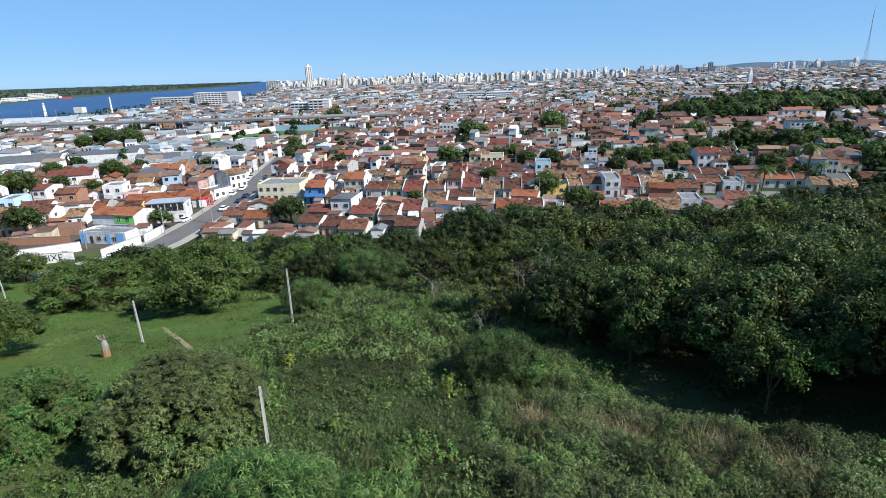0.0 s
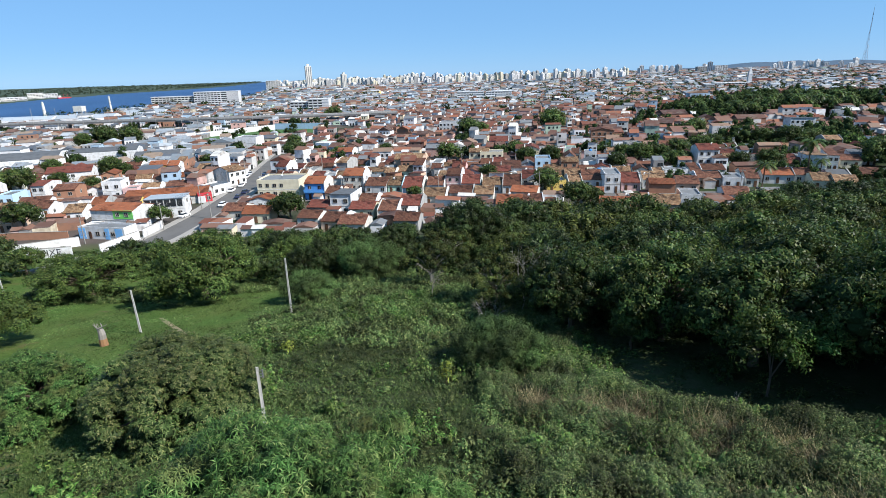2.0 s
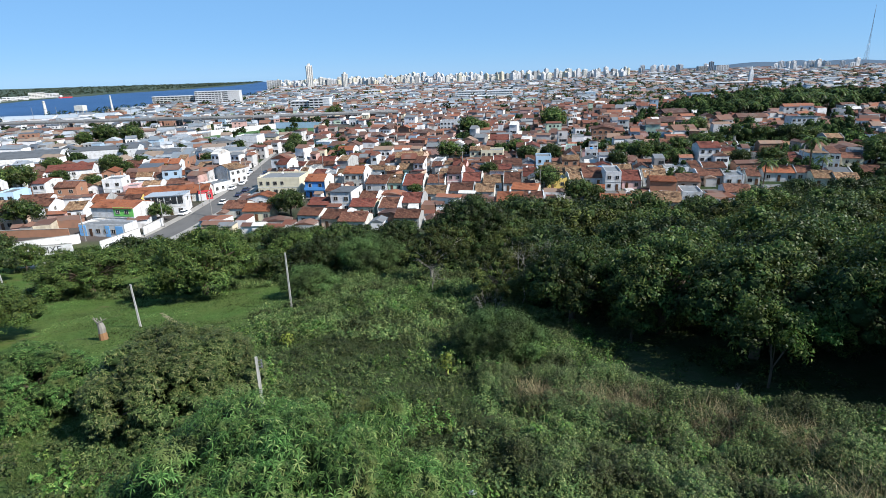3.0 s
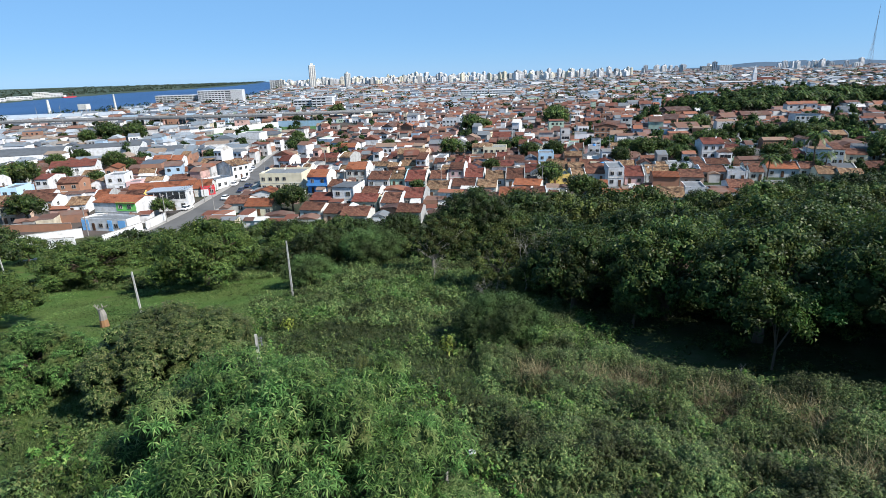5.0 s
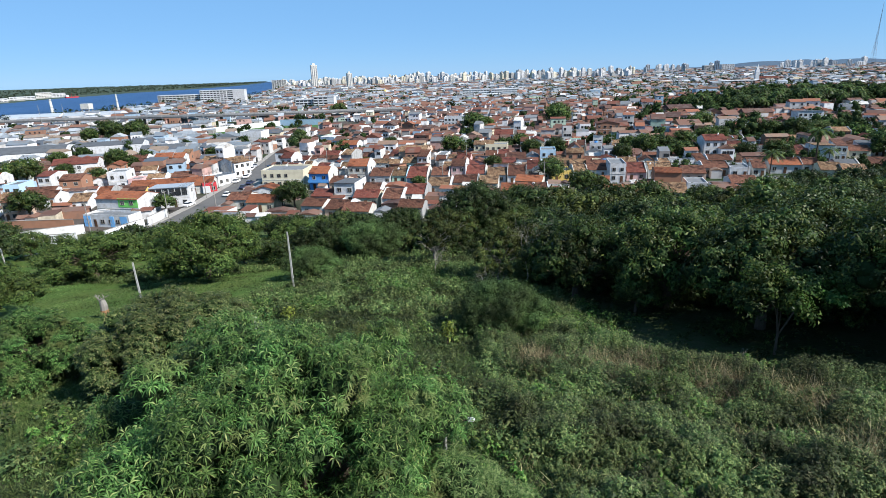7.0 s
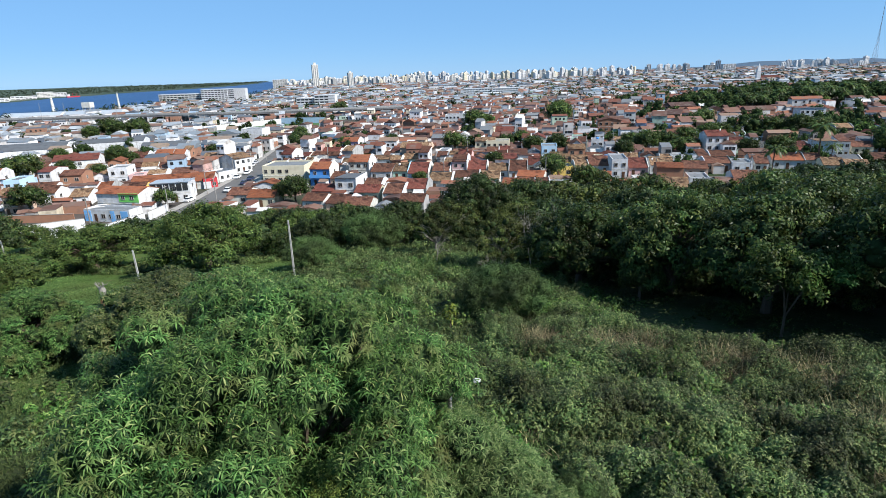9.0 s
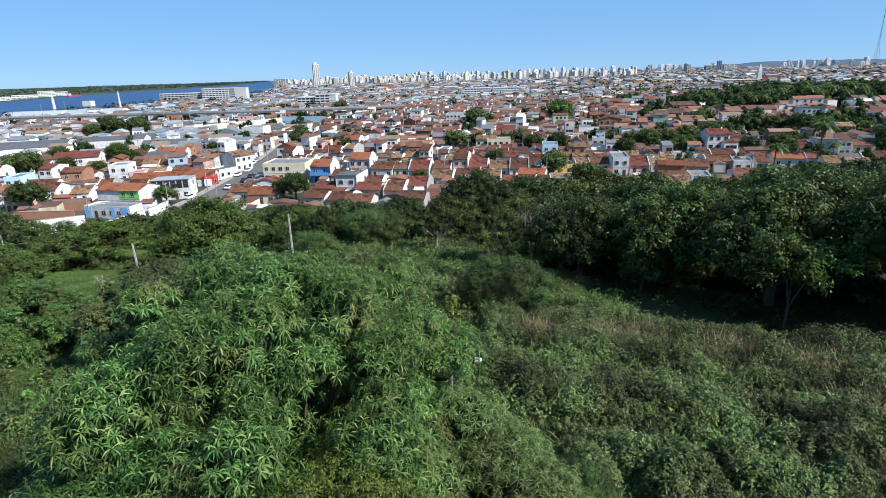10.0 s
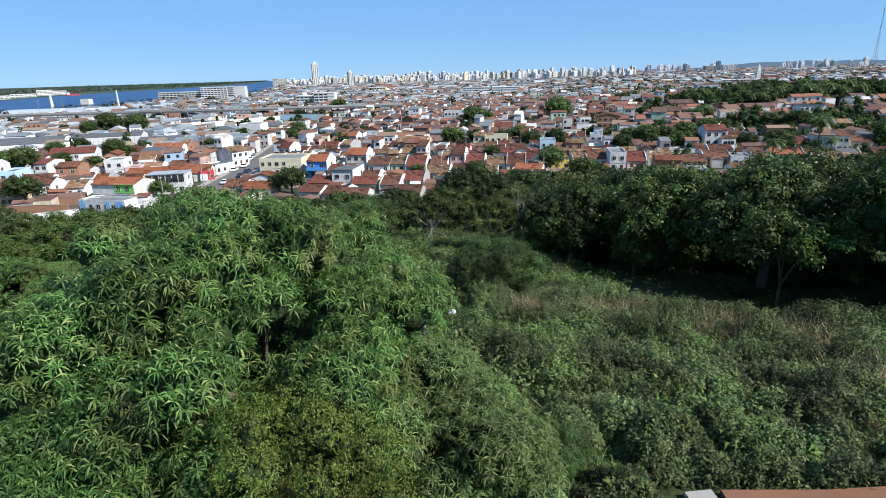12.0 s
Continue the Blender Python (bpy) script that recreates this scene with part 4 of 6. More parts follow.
def house(x, y, turn, w, d, floors=1, roof="gx", colour="white", tile="weathered brown tile", rise=1.6, parapet=0, shop=False, seed=0, z=None, label="", bare=False, balcony="", veranda=0.0):
    """A house whose front middle stands at x, y; its front looks along -y before the turn (degrees)."""
    rr = random.Random(seed * 7 + int(x * 13) + int(y * 17))
    wall, rf, H, ledge, side = house_kind(w, d, floors, roof, rise, parapet)
    a = radians(turn)
    cx, cy = x - math.sin(a) * d / 2, y + math.cos(a) * d / 2
    FOOT.append((cx, cy, 0.36 * max(w, d)))
    zz = gz(cx, cy) if z is None else z
    size = {1: "single-storey", 2: "two-storey", 3: "three-storey", 4: "four-storey"}.get(floors, "tall")
    tile_word = tile if roof != "flat" else "concrete slab"
    e = base("house", pose(x, y, zz, 0, 0, turn), label or f"{colour} {size} house with {tile_word} roof", "house", "town houses")
    dressed(link_part("wall", wall, e), PAINT[colour])
    dressed(link_part("roof", rf, e), ROOFING[tile if roof != "flat" else "concrete slab"])
    for k in range(1, floors):
        dressed(link_part("ledge", ledge, e, pose(0, 0, 2.8 * k)), PAINT["off-white"])
    for sx in ((), (1,), (-1, 1))[parapet]:
        dressed(link_part("party_wall", side, e, pose(w / 2 if sx > 0 else -w / 2 - 0.203, 0, 0)), PAINT[rr.choice(["white", "white", "off-white", "off-white", "grey cement", colour])])
    if bare:
        return e

    def win(px, py, pz, ww, hh, rz):
        f, p = window_mesh(ww, hh)
        o = link_part("window", f, e, pose(px, py, pz, 0, 0, rz))
        link_part("pane", p, o)

    n = max(2, int(w / 2.4))
    for k in range(floors):
        spot = [(-w / 2 + w * (i + 0.5) / n) for i in range(n)]
        if k == 0:
            i = rr.randrange(n)
            if shop:
                link_part("shutter", door_mesh(2.4, 2.4, SHUTTER), e, pose(spot[i], -0.01, 0.05))
            else:
                link_part("door", door_mesh(0.9, 2.1, DOOR), e, pose(spot[i], -0.01, 0.05))
            spot.pop(i)
        for s in spot[:4]:
            win(s, -0.01, 2.8 * k + 1.0, rr.choice([1.0, 1.2]), 1.1, 0)
    if floors > 1 or rr.random() < 0.35:
        win(w / 2 + (0.21 if parapet else 0.01), d * rr.uniform(0.3, 0.7), 2.8 * (floors - 1) + 1.1, 1.0, 1.0, 90)
    if balcony:
        b = G()
        b.extrude([(-1.2, 2.85), (-0.003, 2.85), (-0.003, 3.0), (-1.1, 3.0), (-1.1, 3.9), (-1.2, 3.9)], 0, -w / 2, w / 2)
        part("balcony", b, PAINT[balcony], e)
    if veranda:
        b = G()
        b.extrude([(-veranda, 2.5), (-0.003, 2.9), (-0.003, 3.0), (-veranda, 2.6)], 0, -w / 2, w / 2)
        part("veranda_roof", b, ROOFING[tile], e)
        for sx in (-w / 2 + 0.15, 0, w / 2 - 0.15):
            b = G()
            b.box(sx - 0.08, -veranda + 0.05, -0.6, sx + 0.08, -veranda + 0.21, 2.52)
            part("post", b, PAINT["white"], e)
    return e


def tank(x, y, z, mat, label):
    """A round roof water tank with a lid."""
    g = G()
    g.tube([(0, 0, 0), (0, 0, 0.1), (0, 0, 0.75), (0, 0, 0.85)], [0.55, 0.6, 0.68, 0.68], 12)
    e = base("water_tank", pose(x, y, z), label, "water tank", "roof tanks")
    part("drum", g, mat, e)
    g = G()
    g.tube([(0, 0, 0.85), (0, 0, 0.92), (0, 0, 1.02)], [0.72, 0.7, 0.25], 12)
    part("lid", g, mat, e)


def dish(x, y, z, turn):
    """A small satellite dish on a bent arm."""
    e = base("satellite_dish", pose(x, y, z, 0, 0, turn), "small pale satellite dish on a roof", "satellite dish", "roof dishes")
    g = G()
    g.tube([(0, 0.18, 0.75), (0, 0.06, 0.72), (0, 0.0, 0.71)], [0.48, 0.3, 0.05], 14, cap=False)
    part("reflector", g, PAINT["white"], e)
    g = G()
    g.tube([(0, -0.05, -0.3), (0, -0.05, 0.7)], [0.04, 0.03], 6)
    part("mount", g, STEEL, e)

# ---- houses of the nearest rows, one by one ----
house(-103.6, 152.1, -10, 14.5, 9, 2, "gx", "white", "orange clay tile", rise=1.3, label="white two-storey house with lime-green upper front and orange tile roof", bare=True, z=-12.3)
house(-101.6, 143.0, -10, 15, 5, 1, "flat", "white", "concrete slab", label="white flat-roofed house with bright blue wall panels", z=-12.6)
house(-100.4, 177.7, 14, 26.5, 10, 1, "gx", "off-white", "orange clay tile", rise=2.0, z=-11.2)
house(-93.2, 162.6, 14, 11.5, 9, 2, "shed_back", "white", "pale metal", rise=0.4, label="white two-storey building with an open upper veranda under pale sheet metal", z=-11.8)
house(-88.4, 180.4, 30, 4.5, 8, 1, "flat", "red", "concrete slab", shop=True, z=-11.1)
house(-64.3, 185.2, -2, 15, 12, 2, "flat", "cream", "concrete slab", label="cream two-storey building with flat roof and window bands", z=-10.9)
house(-61.9, 155.2, -2, 8.5, 8, 1, "gx", "cream", "orange clay tile", rise=1.5, z=-12.1)
house(-70.5, 159.0, -2, 6.5, 9, 1, "gx", "off-white", "weathered brown tile", rise=1.4, z=-12.0)
house(-65.6, 170.0, -2, 8.5, 6, 1, "gy", "white", "orange clay tile", rise=1.2, z=-11.5)
house(-50.2, 180.3, -6, 7, 9, 2, "gx", "bright blue", "orange clay tile", rise=1.6, parapet=1, balcony="bright blue", label="bright blue two-storey house with balcony and orange tile roof", z=-11.0)
house(-43.3, 177.2, -6, 5.5, 10, 1, "gx", "peach", "weathered brown tile", rise=1.4, z=-11.0)
house(-39.1, 192.2, -6, 7.5, 9, 2, "gx", "off-white", "orange clay tile", rise=1.8, parapet=1, z=-10.7)
house(-37.1, 159.7, -8, 6.5, 11, 2, "shed_back", "white", "grey fibre-cement", rise=0.6, parapet=1, z=-11.2)
house(-29.7, 164.2, -6, 5.5, 9, 1, "gx", "white", "weathered brown tile", rise=1.3, parapet=1, z=-10.9)
house(-21.6, 150.0, -6, 5.5, 12, 1, "gx", "white", "weathered brown tile", rise=1.6, parapet=2, z=-10.6)
house(-15.6, 155.0, -6, 6.5, 11, 1, "gx", "grey cement", "dark red tile", rise=1.8, parapet=1, z=-10.4)
house(-29.6, 136.9, -6, 7.5, 8, 1, "gx", "off-white", "weathered brown tile", rise=1.4, z=-10.9)
house(-35.9, 141.9, -10, 6.5, 10, 1, "gx", "peach", "weathered brown tile", rise=1.4, parapet=1, z=-11.4)
house(-44.2, 147.9, -10, 6.5, 8, 1, "gx", "off-white", "weathered brown tile", rise=1.3, z=-11.8)
house(-44.3, 159.3, -8, 6.5, 9, 1, "gx", "grey cement", "dark red tile", rise=1.3, z=-11.5)
house(-29.8, 153.9, -6, 7.5, 8, 1, "gx", "cream", "dark red tile", rise=1.4, z=-11.0)
house(-14.8, 134.8, -6, 6.5, 8, 1, "gx", "grey cement", "weathered brown tile", rise=1.2, z=-9.7)
house(-8.9, 166.7, -6, 7, 12, 1, "gx", "off-white", "mottled old tile", rise=1.5, parapet=1, z=-10.5)
house(-0.6, 170.7, -6, 7.5, 11, 1, "gx", "grey cement", "weathered brown tile", rise=1.4, parapet=1, z=-10.5)
house(6.7, 168.4, -6, 6, 11, 1, "gx", "off-white", "mottled old tile", rise=1.5, z=-10.5)
house(-30.4, 186.9, -6, 7.5, 12, 1, "gx", "white", "weathered brown tile", rise=1.8, shop=True, z=-10.7)
house(-23.7, 187.0, -6, 5, 12, 1, "gx", "pale green", "mottled old tile", rise=2.0, parapet=1, z=-10.7)
house(-17.3, 185.3, -6, 7, 12, 1, "gx", "pale blue", "dark red tile", rise=2.2, parapet=2, veranda=1.5, z=-10.7)
house(-9.4, 185.5, -6, 6, 11, 1, "gx", "white", "weathered brown tile", rise=1.8, parapet=1, z=-10.6)
house(-3.0, 187.7, -6, 5, 12, 2, "gx", "pink", "weathered brown tile", rise=1.4, parapet=1, z=-10.7)
house(3.0, 187.1, -6, 6.5, 12, 1, "gx", "white", "dark red tile", rise=2.0, parapet=1, z=-10.7)
house(10.1, 183.5, -6, 6.5, 10, 1, "gx", "white", "mottled old tile", rise=1.6, z=-10.6)
house(16.8, 181.8, -6, 6, 13, 1, "gx", "white", "weathered brown tile", rise=2.4, parapet=2, z=-10.6)
house(24.0, 193.4, -6, 5, 12, 1, "gx", "off-white", "dark red tile", rise=2.0, parapet=1, z=-10.6)
house(31.9, 194.3, -7, 9, 14, 1, "gx", "cream", "mottled old tile", rise=2.2, z=-10.5)
house(39.1, 190.9, -7, 5.5, 13, 1, "gx", "peach", "mottled old tile", rise=2.2, z=-10.4)
house(45.0, 187.1, -7, 7, 14, 1, "gx", "white", "weathered brown tile", rise=2.2, z=-10.3)
house(49.5, 178.4, -7, 5, 12, 2, "flat", "white", "concrete slab", z=-10.2)
house(56.0, 179.8, -7, 6, 13, 1, "gx", "pink", "dark red tile", rise=2.2, parapet=1, z=-10.1)
house(64.7, 182.5, -8, 7.5, 12, 1, "gx", "white", "mottled old tile", rise=1.8, z=-9.9)
house(60.3, 163.1, -12, 7.5, 9, 2, "gx", "bare brick", "orange clay tile", rise=0.8, bare=True, label="unplastered brick house with new orange tile roof", z=-10.2)
house(13.3, 153.5, -8, 7.5, 12, 1, "gx", "peach", "orange clay tile", rise=1.5, z=-10.3)
house(19.6, 154.4, -4, 7.5, 11, 1, "gx", "bare brick", "weathered brown tile", rise=1.4, parapet=1, z=-10.3)
house(19.4, 170.4, -16, 8.5, 8, 1, "gx", "off-white", "orange clay tile", rise=1.2, z=-10.5)
house(40.4, 162.2, -14, 4.5, 10, 1, "gx", "peach", "orange clay tile", rise=1.6, z=-10.3)
house(42.6, 149.4, -14, 8.5, 10, 1, "gx", "pale blue", "orange clay tile", rise=1.3, z=-10.3)
house(50.0, 150.7, -14, 5, 12, 1, "gx", "off-white", "mottled old tile", rise=1.5, parapet=1, z=-10.3)
house(56.6, 149.0, -14, 8, 12, 1, "gx", "grey cement", "mottled old tile", rise=1.6, z=-10.3)
house(67.3, 158.2, -12, 5.5, 9, 1, "flat", "white", "concrete slab", z=-10.2)
house(64.7, 143.4, -12, 10, 8, 1, "shed_back", "pale blue", "grey fibre-cement", rise=0.5, z=-10.2)
house(72.7, 174.7, -12, 7, 11, 1, "gx", "peach", "weathered brown tile", rise=1.5, z=-9.9)
house(80.7, 158.4, -12, 7, 10, 1, "gx", "white", "weathered brown tile", rise=1.4, z=-10.1)
house(89.0, 178.9, -12, 6, 9, 1, "flat", "white", "concrete slab", z=-9.6)
house(95.5, 179.7, -14, 4, 9, 1, "gx", "off-white", "weathered brown tile", rise=1.4, z=-9.6)
house(105.8, 183.5, -14, 9.5, 11, 1, "gx", "white", "orange clay tile", rise=1.6, parapet=1, z=-9.4)
house(113.7, 182.7, -14, 5, 10, 1, "gx", "off-white", "weathered brown tile", rise=1.5, z=-9.4)
house(91.1, 204.0, -6, 7.5, 10, 3, "gx", "white", "dark red tile", rise=1.6, label="white three-storey house with dark red tile roof", z=-9.1)
house(106.4, 221.1, -8, 6, 10, 1, "gx", "off-white", "dark red tile", rise=1.6, z=-8.5)
house(119.5, 231.7, -8, 8.5, 10, 1, "flat", "white", "concrete slab", z=-8.2)
house(131.6, 236.0, -10, 9, 10, 1, "gx", "white", "dark red tile", rise=1.8, z=-8.2)
house(118.8, 202.2, -12, 10.5, 9, 1, "gx", "peach", "dark red tile", rise=1.5, z=-8.9)
house(126.1, 197.5, -20, 6.5, 14, 2, "shed_back", "white", "mottled old tile", rise=0.8, z=-9.0)
house(134.1, 200.5, -20, 3.5, 12, 2, "shed_front", "white", "weathered brown tile", rise=0.8, z=-8.9)
house(144.1, 205.5, -14, 7, 10, 1, "gx", "cream", "weathered brown tile", rise=1.4, z=-8.8)
house(180.1, 299.5, -10, 12, 10, 3, "shed_back", "white", "grey fibre-cement", rise=0.6, z=-8.2)
house(119.7, 170.0, -16, 6.5, 10, 1, "gx", "off-white", "mottled old tile", rise=1.6, z=-9.8)
house(114.9, 174.1, -16, 6, 10, 1, "gx", "cream", "mottled old tile", rise=1.6, z=-9.7)
house(134.3, 179.9, -16, 6, 11, 1, "gx", "peach", "weathered brown tile", rise=1.6, z=-9.5)
house(-123.0, 311.6, -4, 12.5, 11, 3, "flat", "white", "concrete slab", label="plain white three-storey block above the roofs", bare=True, z=-12.1)
house(-7.5, 381.0, -6, 15, 9, 3, "flat", "white", "concrete slab", z=-12.5)
house(-33.4, 380.8, -6, 12.5, 10, 2, "flat", "white", "concrete slab", z=-12.6)
house(19.4, 288.4, -6, 10, 10, 2, "gx", "white", "dark red tile", rise=2.0, parapet=1, z=-11.6)
house(7.8, 247.7, -6, 9, 8, 2, "gx", "cream", "mottled old tile", rise=1.2, z=-11.3)
house(13.2, 243.4, -6, 10, 8, 2, "flat", "cream", "concrete slab", z=-11.2)
house(32.3, 218.0, -6, 6, 9, 2, "flat", "pale blue", "concrete slab", z=-10.7)
house(70.8, 280.3, -10, 11, 11, 3, "gy", "bare brick", "weathered brown tile", rise=1.2, z=-9.6)
house(-21.3, 245.6, -6, 8.5, 12, 1, "gx", "peach", "orange clay tile", rise=2.2, parapet=1, z=-11.3)
house(-22.8, 230.8, -6, 12, 10, 2, "gx", "peach", "mottled old tile", rise=1.6, bare=True, z=-11.2)
house(-56.1, 260.5, -6, 8, 9, 2, "gx", "lilac", "orange clay tile", rise=1.4, parapet=1, z=-11.5)
house(-62.0, 244.9, -6, 8, 9, 1, "gx", "white", "dark red tile", rise=1.6, z=-11.4)
house(-160.1, 215.5, 22, 16.5, 11, 2, "gx", "white", "dark red tile", rise=1.8, z=-11.0)
house(-88.5, 210.5, 62, 8, 9, 2, "gx", "white", "mottled old tile", rise=1.6, z=-10.9)
house(-87.6, 193.0, 64, 8, 7, 1, "flat", "white", "concrete slab", shop=True, z=-10.7)
house(-135.5, 150.6, 10, 4, 9, 2, "gx", "peach", "weathered brown tile", rise=1.4, z=-12.3)
house(-151.7, 171.7, 10, 5, 9, 2, "flat", "pale blue", "concrete slab", z=-11.5)
house(-143.0, 171.1, 10, 9.5, 10, 1, "gx", "white", "weathered brown tile", rise=1.6, z=-11.5)
house(-121.7, 160.8, 12, 5.5, 10, 1, "gx", "white", "mottled old tile", rise=1.6, z=-11.9)
house(-136.7, 179.4, 12, 7, 9, 2, "gx", "bare brick", "weathered brown tile", rise=1.2, z=-11.1)
house(-102.5, 157.4, 20, 7, 8, 1, "gx", "peach", "orange clay tile", rise=1.5, z=-12.0)
house(-130.6, 229.9, 12, 7.5, 9, 2, "gx", "yellow", "orange clay tile", rise=1.4, parapet=1, z=-11.2)
house(-123.8, 229.3, 12, 4.5, 9, 2, "gx", "white", "orange clay tile", rise=1.4, z=-11.2)

# coloured panels of the blue and white house, and the veranda storey's dark shade boxes
def panel(parent, x0, x1, z0, z1, y, colour):
    g = G()
    g.box(x0, y - 0.06, z0, x1, y, z1)
    part("wall_panel", g, PAINT[colour], parent)


TWO_TONE = [o for o in bpy.data.objects if o.get("label", "").startswith("white flat-roofed house with bright blue")][0]
panel(TWO_TONE, -7.5, -5.2, 0, 3.1, -0.003, "azure")
panel(TWO_TONE, 1.2, 2.6, 0, 3.1, -0.003, "azure")
panel(TWO_TONE, 4.6, 6.9, 0, 3.1, -0.003, "azure")
LIME = [o for o in bpy.data.objects if "lime-green upper front" in o.get("label", "")][0]
panel(LIME, 0.5, 7.2, 3.3, 6.0, -0.003, "lime green")
for q in (2.0, 5.0):
    f, p = window_mesh(1.2, 1.1)
    link_part("pane", p, link_part("window", f, LIME, pose(q, -0.07, 4.1)))
OPEN_TOP = [o for o in bpy.data.objects if "open upper veranda" in o.get("label", "")][0]
# Dark boxes on the solid wall stand for the shade inside the veranda.
for i in range(6):
    g = G()
    g.box(-5.4 + i * 1.85, -0.1, 3.6, -3.9 + i * 1.85, -0.02, 5.9)
    part("opening", g, GLASS, OPEN_TOP)

# ---- the rest of the near town, row by row ----
WALLS = ["white"] * 10 + ["off-white"] * 5 + ["cream"] * 2 + ["pink", "pale blue", "pale green", "yellow", "peach", "bare brick", "bare brick", "grey cement", "grey cement", "grey cement"]
TILES = ["orange clay tile"] + ["weathered brown tile"] * 4 + ["mottled old tile"] * 3 + ["dark red tile"] * 2 + ["grey fibre-cement"]
ROWS = []
ROW_RNG = random.Random(5)
for pts, r in ((MAIN, 5.4), (CROSS, 2.9)):
    for (xa, ya), (xb, yb) in zip(pts, pts[1:]):
        n = int(math.hypot(xb - xa, yb - ya) / 3)
        FOOT.extend((xa + (xb - xa) * i / n, ya + (yb - ya) * i / n, r) for i in range(n))

PLACED = len(FOOT)


def row(ax, ay, turn, length, depth):
    """Houses side by side from a point along a direction; turn 0 runs along +x with the fronts to -y."""
    a, u = radians(turn), 0.0
    while u < length:
        w = ROW_RNG.choice([3.5, 4.0, 4.5, 5.0, 5.5, 6.5, 8.0])
        x, y = ax + math.cos(a) * (u + w / 2), ay + math.sin(a) * (u + w / 2)
        set_back = ROW_RNG.uniform(-1.8, 2.8)
        x, y = x - math.sin(a) * set_back, y + math.cos(a) * set_back
        u += w + ROW_RNG.choice([0.25, 0.25, 0.25, 0.8, 2.0])
        d = depth * ROW_RNG.choice([0.6, 0.75, 0.9, 1.1])
        d = round(d)
        cx, cy = x - math.sin(a) * d / 2, y + math.cos(a) * d / 2
        on_road = abs(cx - np.interp(cy, [p[1] for p in MAIN], [p[0] for p in MAIN])) < 6.5 + w / 2 and 100 < cy < 300
        if on_road or abs(cx) > 0.85 * (cy + 10) + 12 or not clear_at(cx, cy, 0.30 * max(w, d)) or ROW_RNG.random() < 0.05:
            continue
        fl = ROW_RNG.choice([1, 1, 1, 1, 1, 2])
        roof = ROW_RNG.choice(["gx", "gx", "gx", "gx", "gx", "gy", "gy", "shed_front", "shed_back", "flat"])
        ROWS.append((x, y, turn + ROW_RNG.uniform(-6, 6), w, d, fl, roof, ROW_RNG.choice(WALLS), ROW_RNG.choice(TILES), ROW_RNG.choice([1.0, 1.3, 1.6]), ROW_RNG.choice([0, 1, 2]) if roof == "gx" else 0, ROW_RNG.random() < 0.15))
        FOOT.append((cx, cy, 0.36 * max(w, d)))



for k in range(6):
    row(-76, 198 + k * 22, -6, 170, 10)
    row(-76 + 170, 198 + k * 22 + 4, 174, 170, 10)
for k in range(7):
    row(-250, 140 + k * 23, 12, 150, 10)
    row(-102, 140 + k * 23 + 42, 192, 150, 10)
for k in range(4):
    row(95, 186 + k * 30, -8, 190, 12)
del FOOT[PLACED:]
FOOT_TABLE.clear()
ROWS.sort(key=lambda r: r[1])
for spec in ROWS[:190]:
    house(*spec)
    x, y, turn, w, d, fl, roof = spec[:7]
    if roof == "flat" and int(x * 7) % 3 == 0:
        a = radians(turn)
        cx, cy = x - math.sin(a) * d / 2, y + math.cos(a) * d / 2
        tank(cx, cy, gz(cx, cy) + 2.8 * fl + 0.2, PAINT["bright blue"], "blue plastic water tank on a flat roof")
for x, y, z in ((19.5, 156.5, -6.2), (14, 158, -6.0), (47, 154, -6.2), (-24, 190, -6.6), (-37, 163, -4.2), (31, 198, -6.2), (62, 185, -6.0), (93, 207, 0.6), (110, 187, -5.2), (-64, 190, -4.7)):
    dish(x, y, z, 35)

# ---- the town beyond the nearest rows ----
def town_paint(name, stops):
    m, t, p, node, link = nodes_of(name)
    geo = node("ShaderNodeNewGeometry")
    c = ramp_of(t, geo.outputs["Random Per Island"], stops, True)
    c = mixed(t, noise_of(t, 0.35, 4, 0.5, 0.8), c, (0.12, 0.1, 0.085))
    link(c, p.inputs["Base Color"])
    p.inputs["Roughness"].default_value = 0.85
    p.inputs["Specular IOR Level"].default_value = 0.12
    return m


FAR_WALL = town_paint("far_walls", [(0, (0.60, 0.60, 0.61)), (0.36, (0.42, 0.415, 0.41)), (0.53, (0.50, 0.44, 0.33)), (0.57, (0.42, 0.27, 0.24)), (0.64, (0.28, 0.38, 0.48)), (0.70, (0.24, 0.13, 0.09)), (0.84, (0.22, 0.215, 0.21)), (0.96, (0.32, 0.41, 0.33))])
CLAY_ROOFS = town_paint("clay_roofs", [(0, (0.116, 0.047, 0.033)), (0.22, (0.195, 0.080, 0.049)), (0.32, (0.090, 0.050, 0.040)), (0.52, (0.135, 0.075, 0.056)), (0.66, (0.062, 0.036, 0.031)), (0.76, (0.180, 0.118, 0.086)), (0.83, (0.121, 0.132, 0.143)), (0.93, (0.42, 0.41, 0.39))])
MIXED_ROOFS = town_paint("mixed_roofs", [(0, (0.150, 0.075, 0.052)), (0.16, (0.110, 0.066, 0.054)), (0.30, (0.190, 0.145, 0.112)), (0.42, (0.132, 0.156, 0.179)), (0.64, (0.066, 0.079, 0.098)), (0.76, (0.27, 0.295, 0.32)), (0.88, (0.19, 0.215, 0.24))])


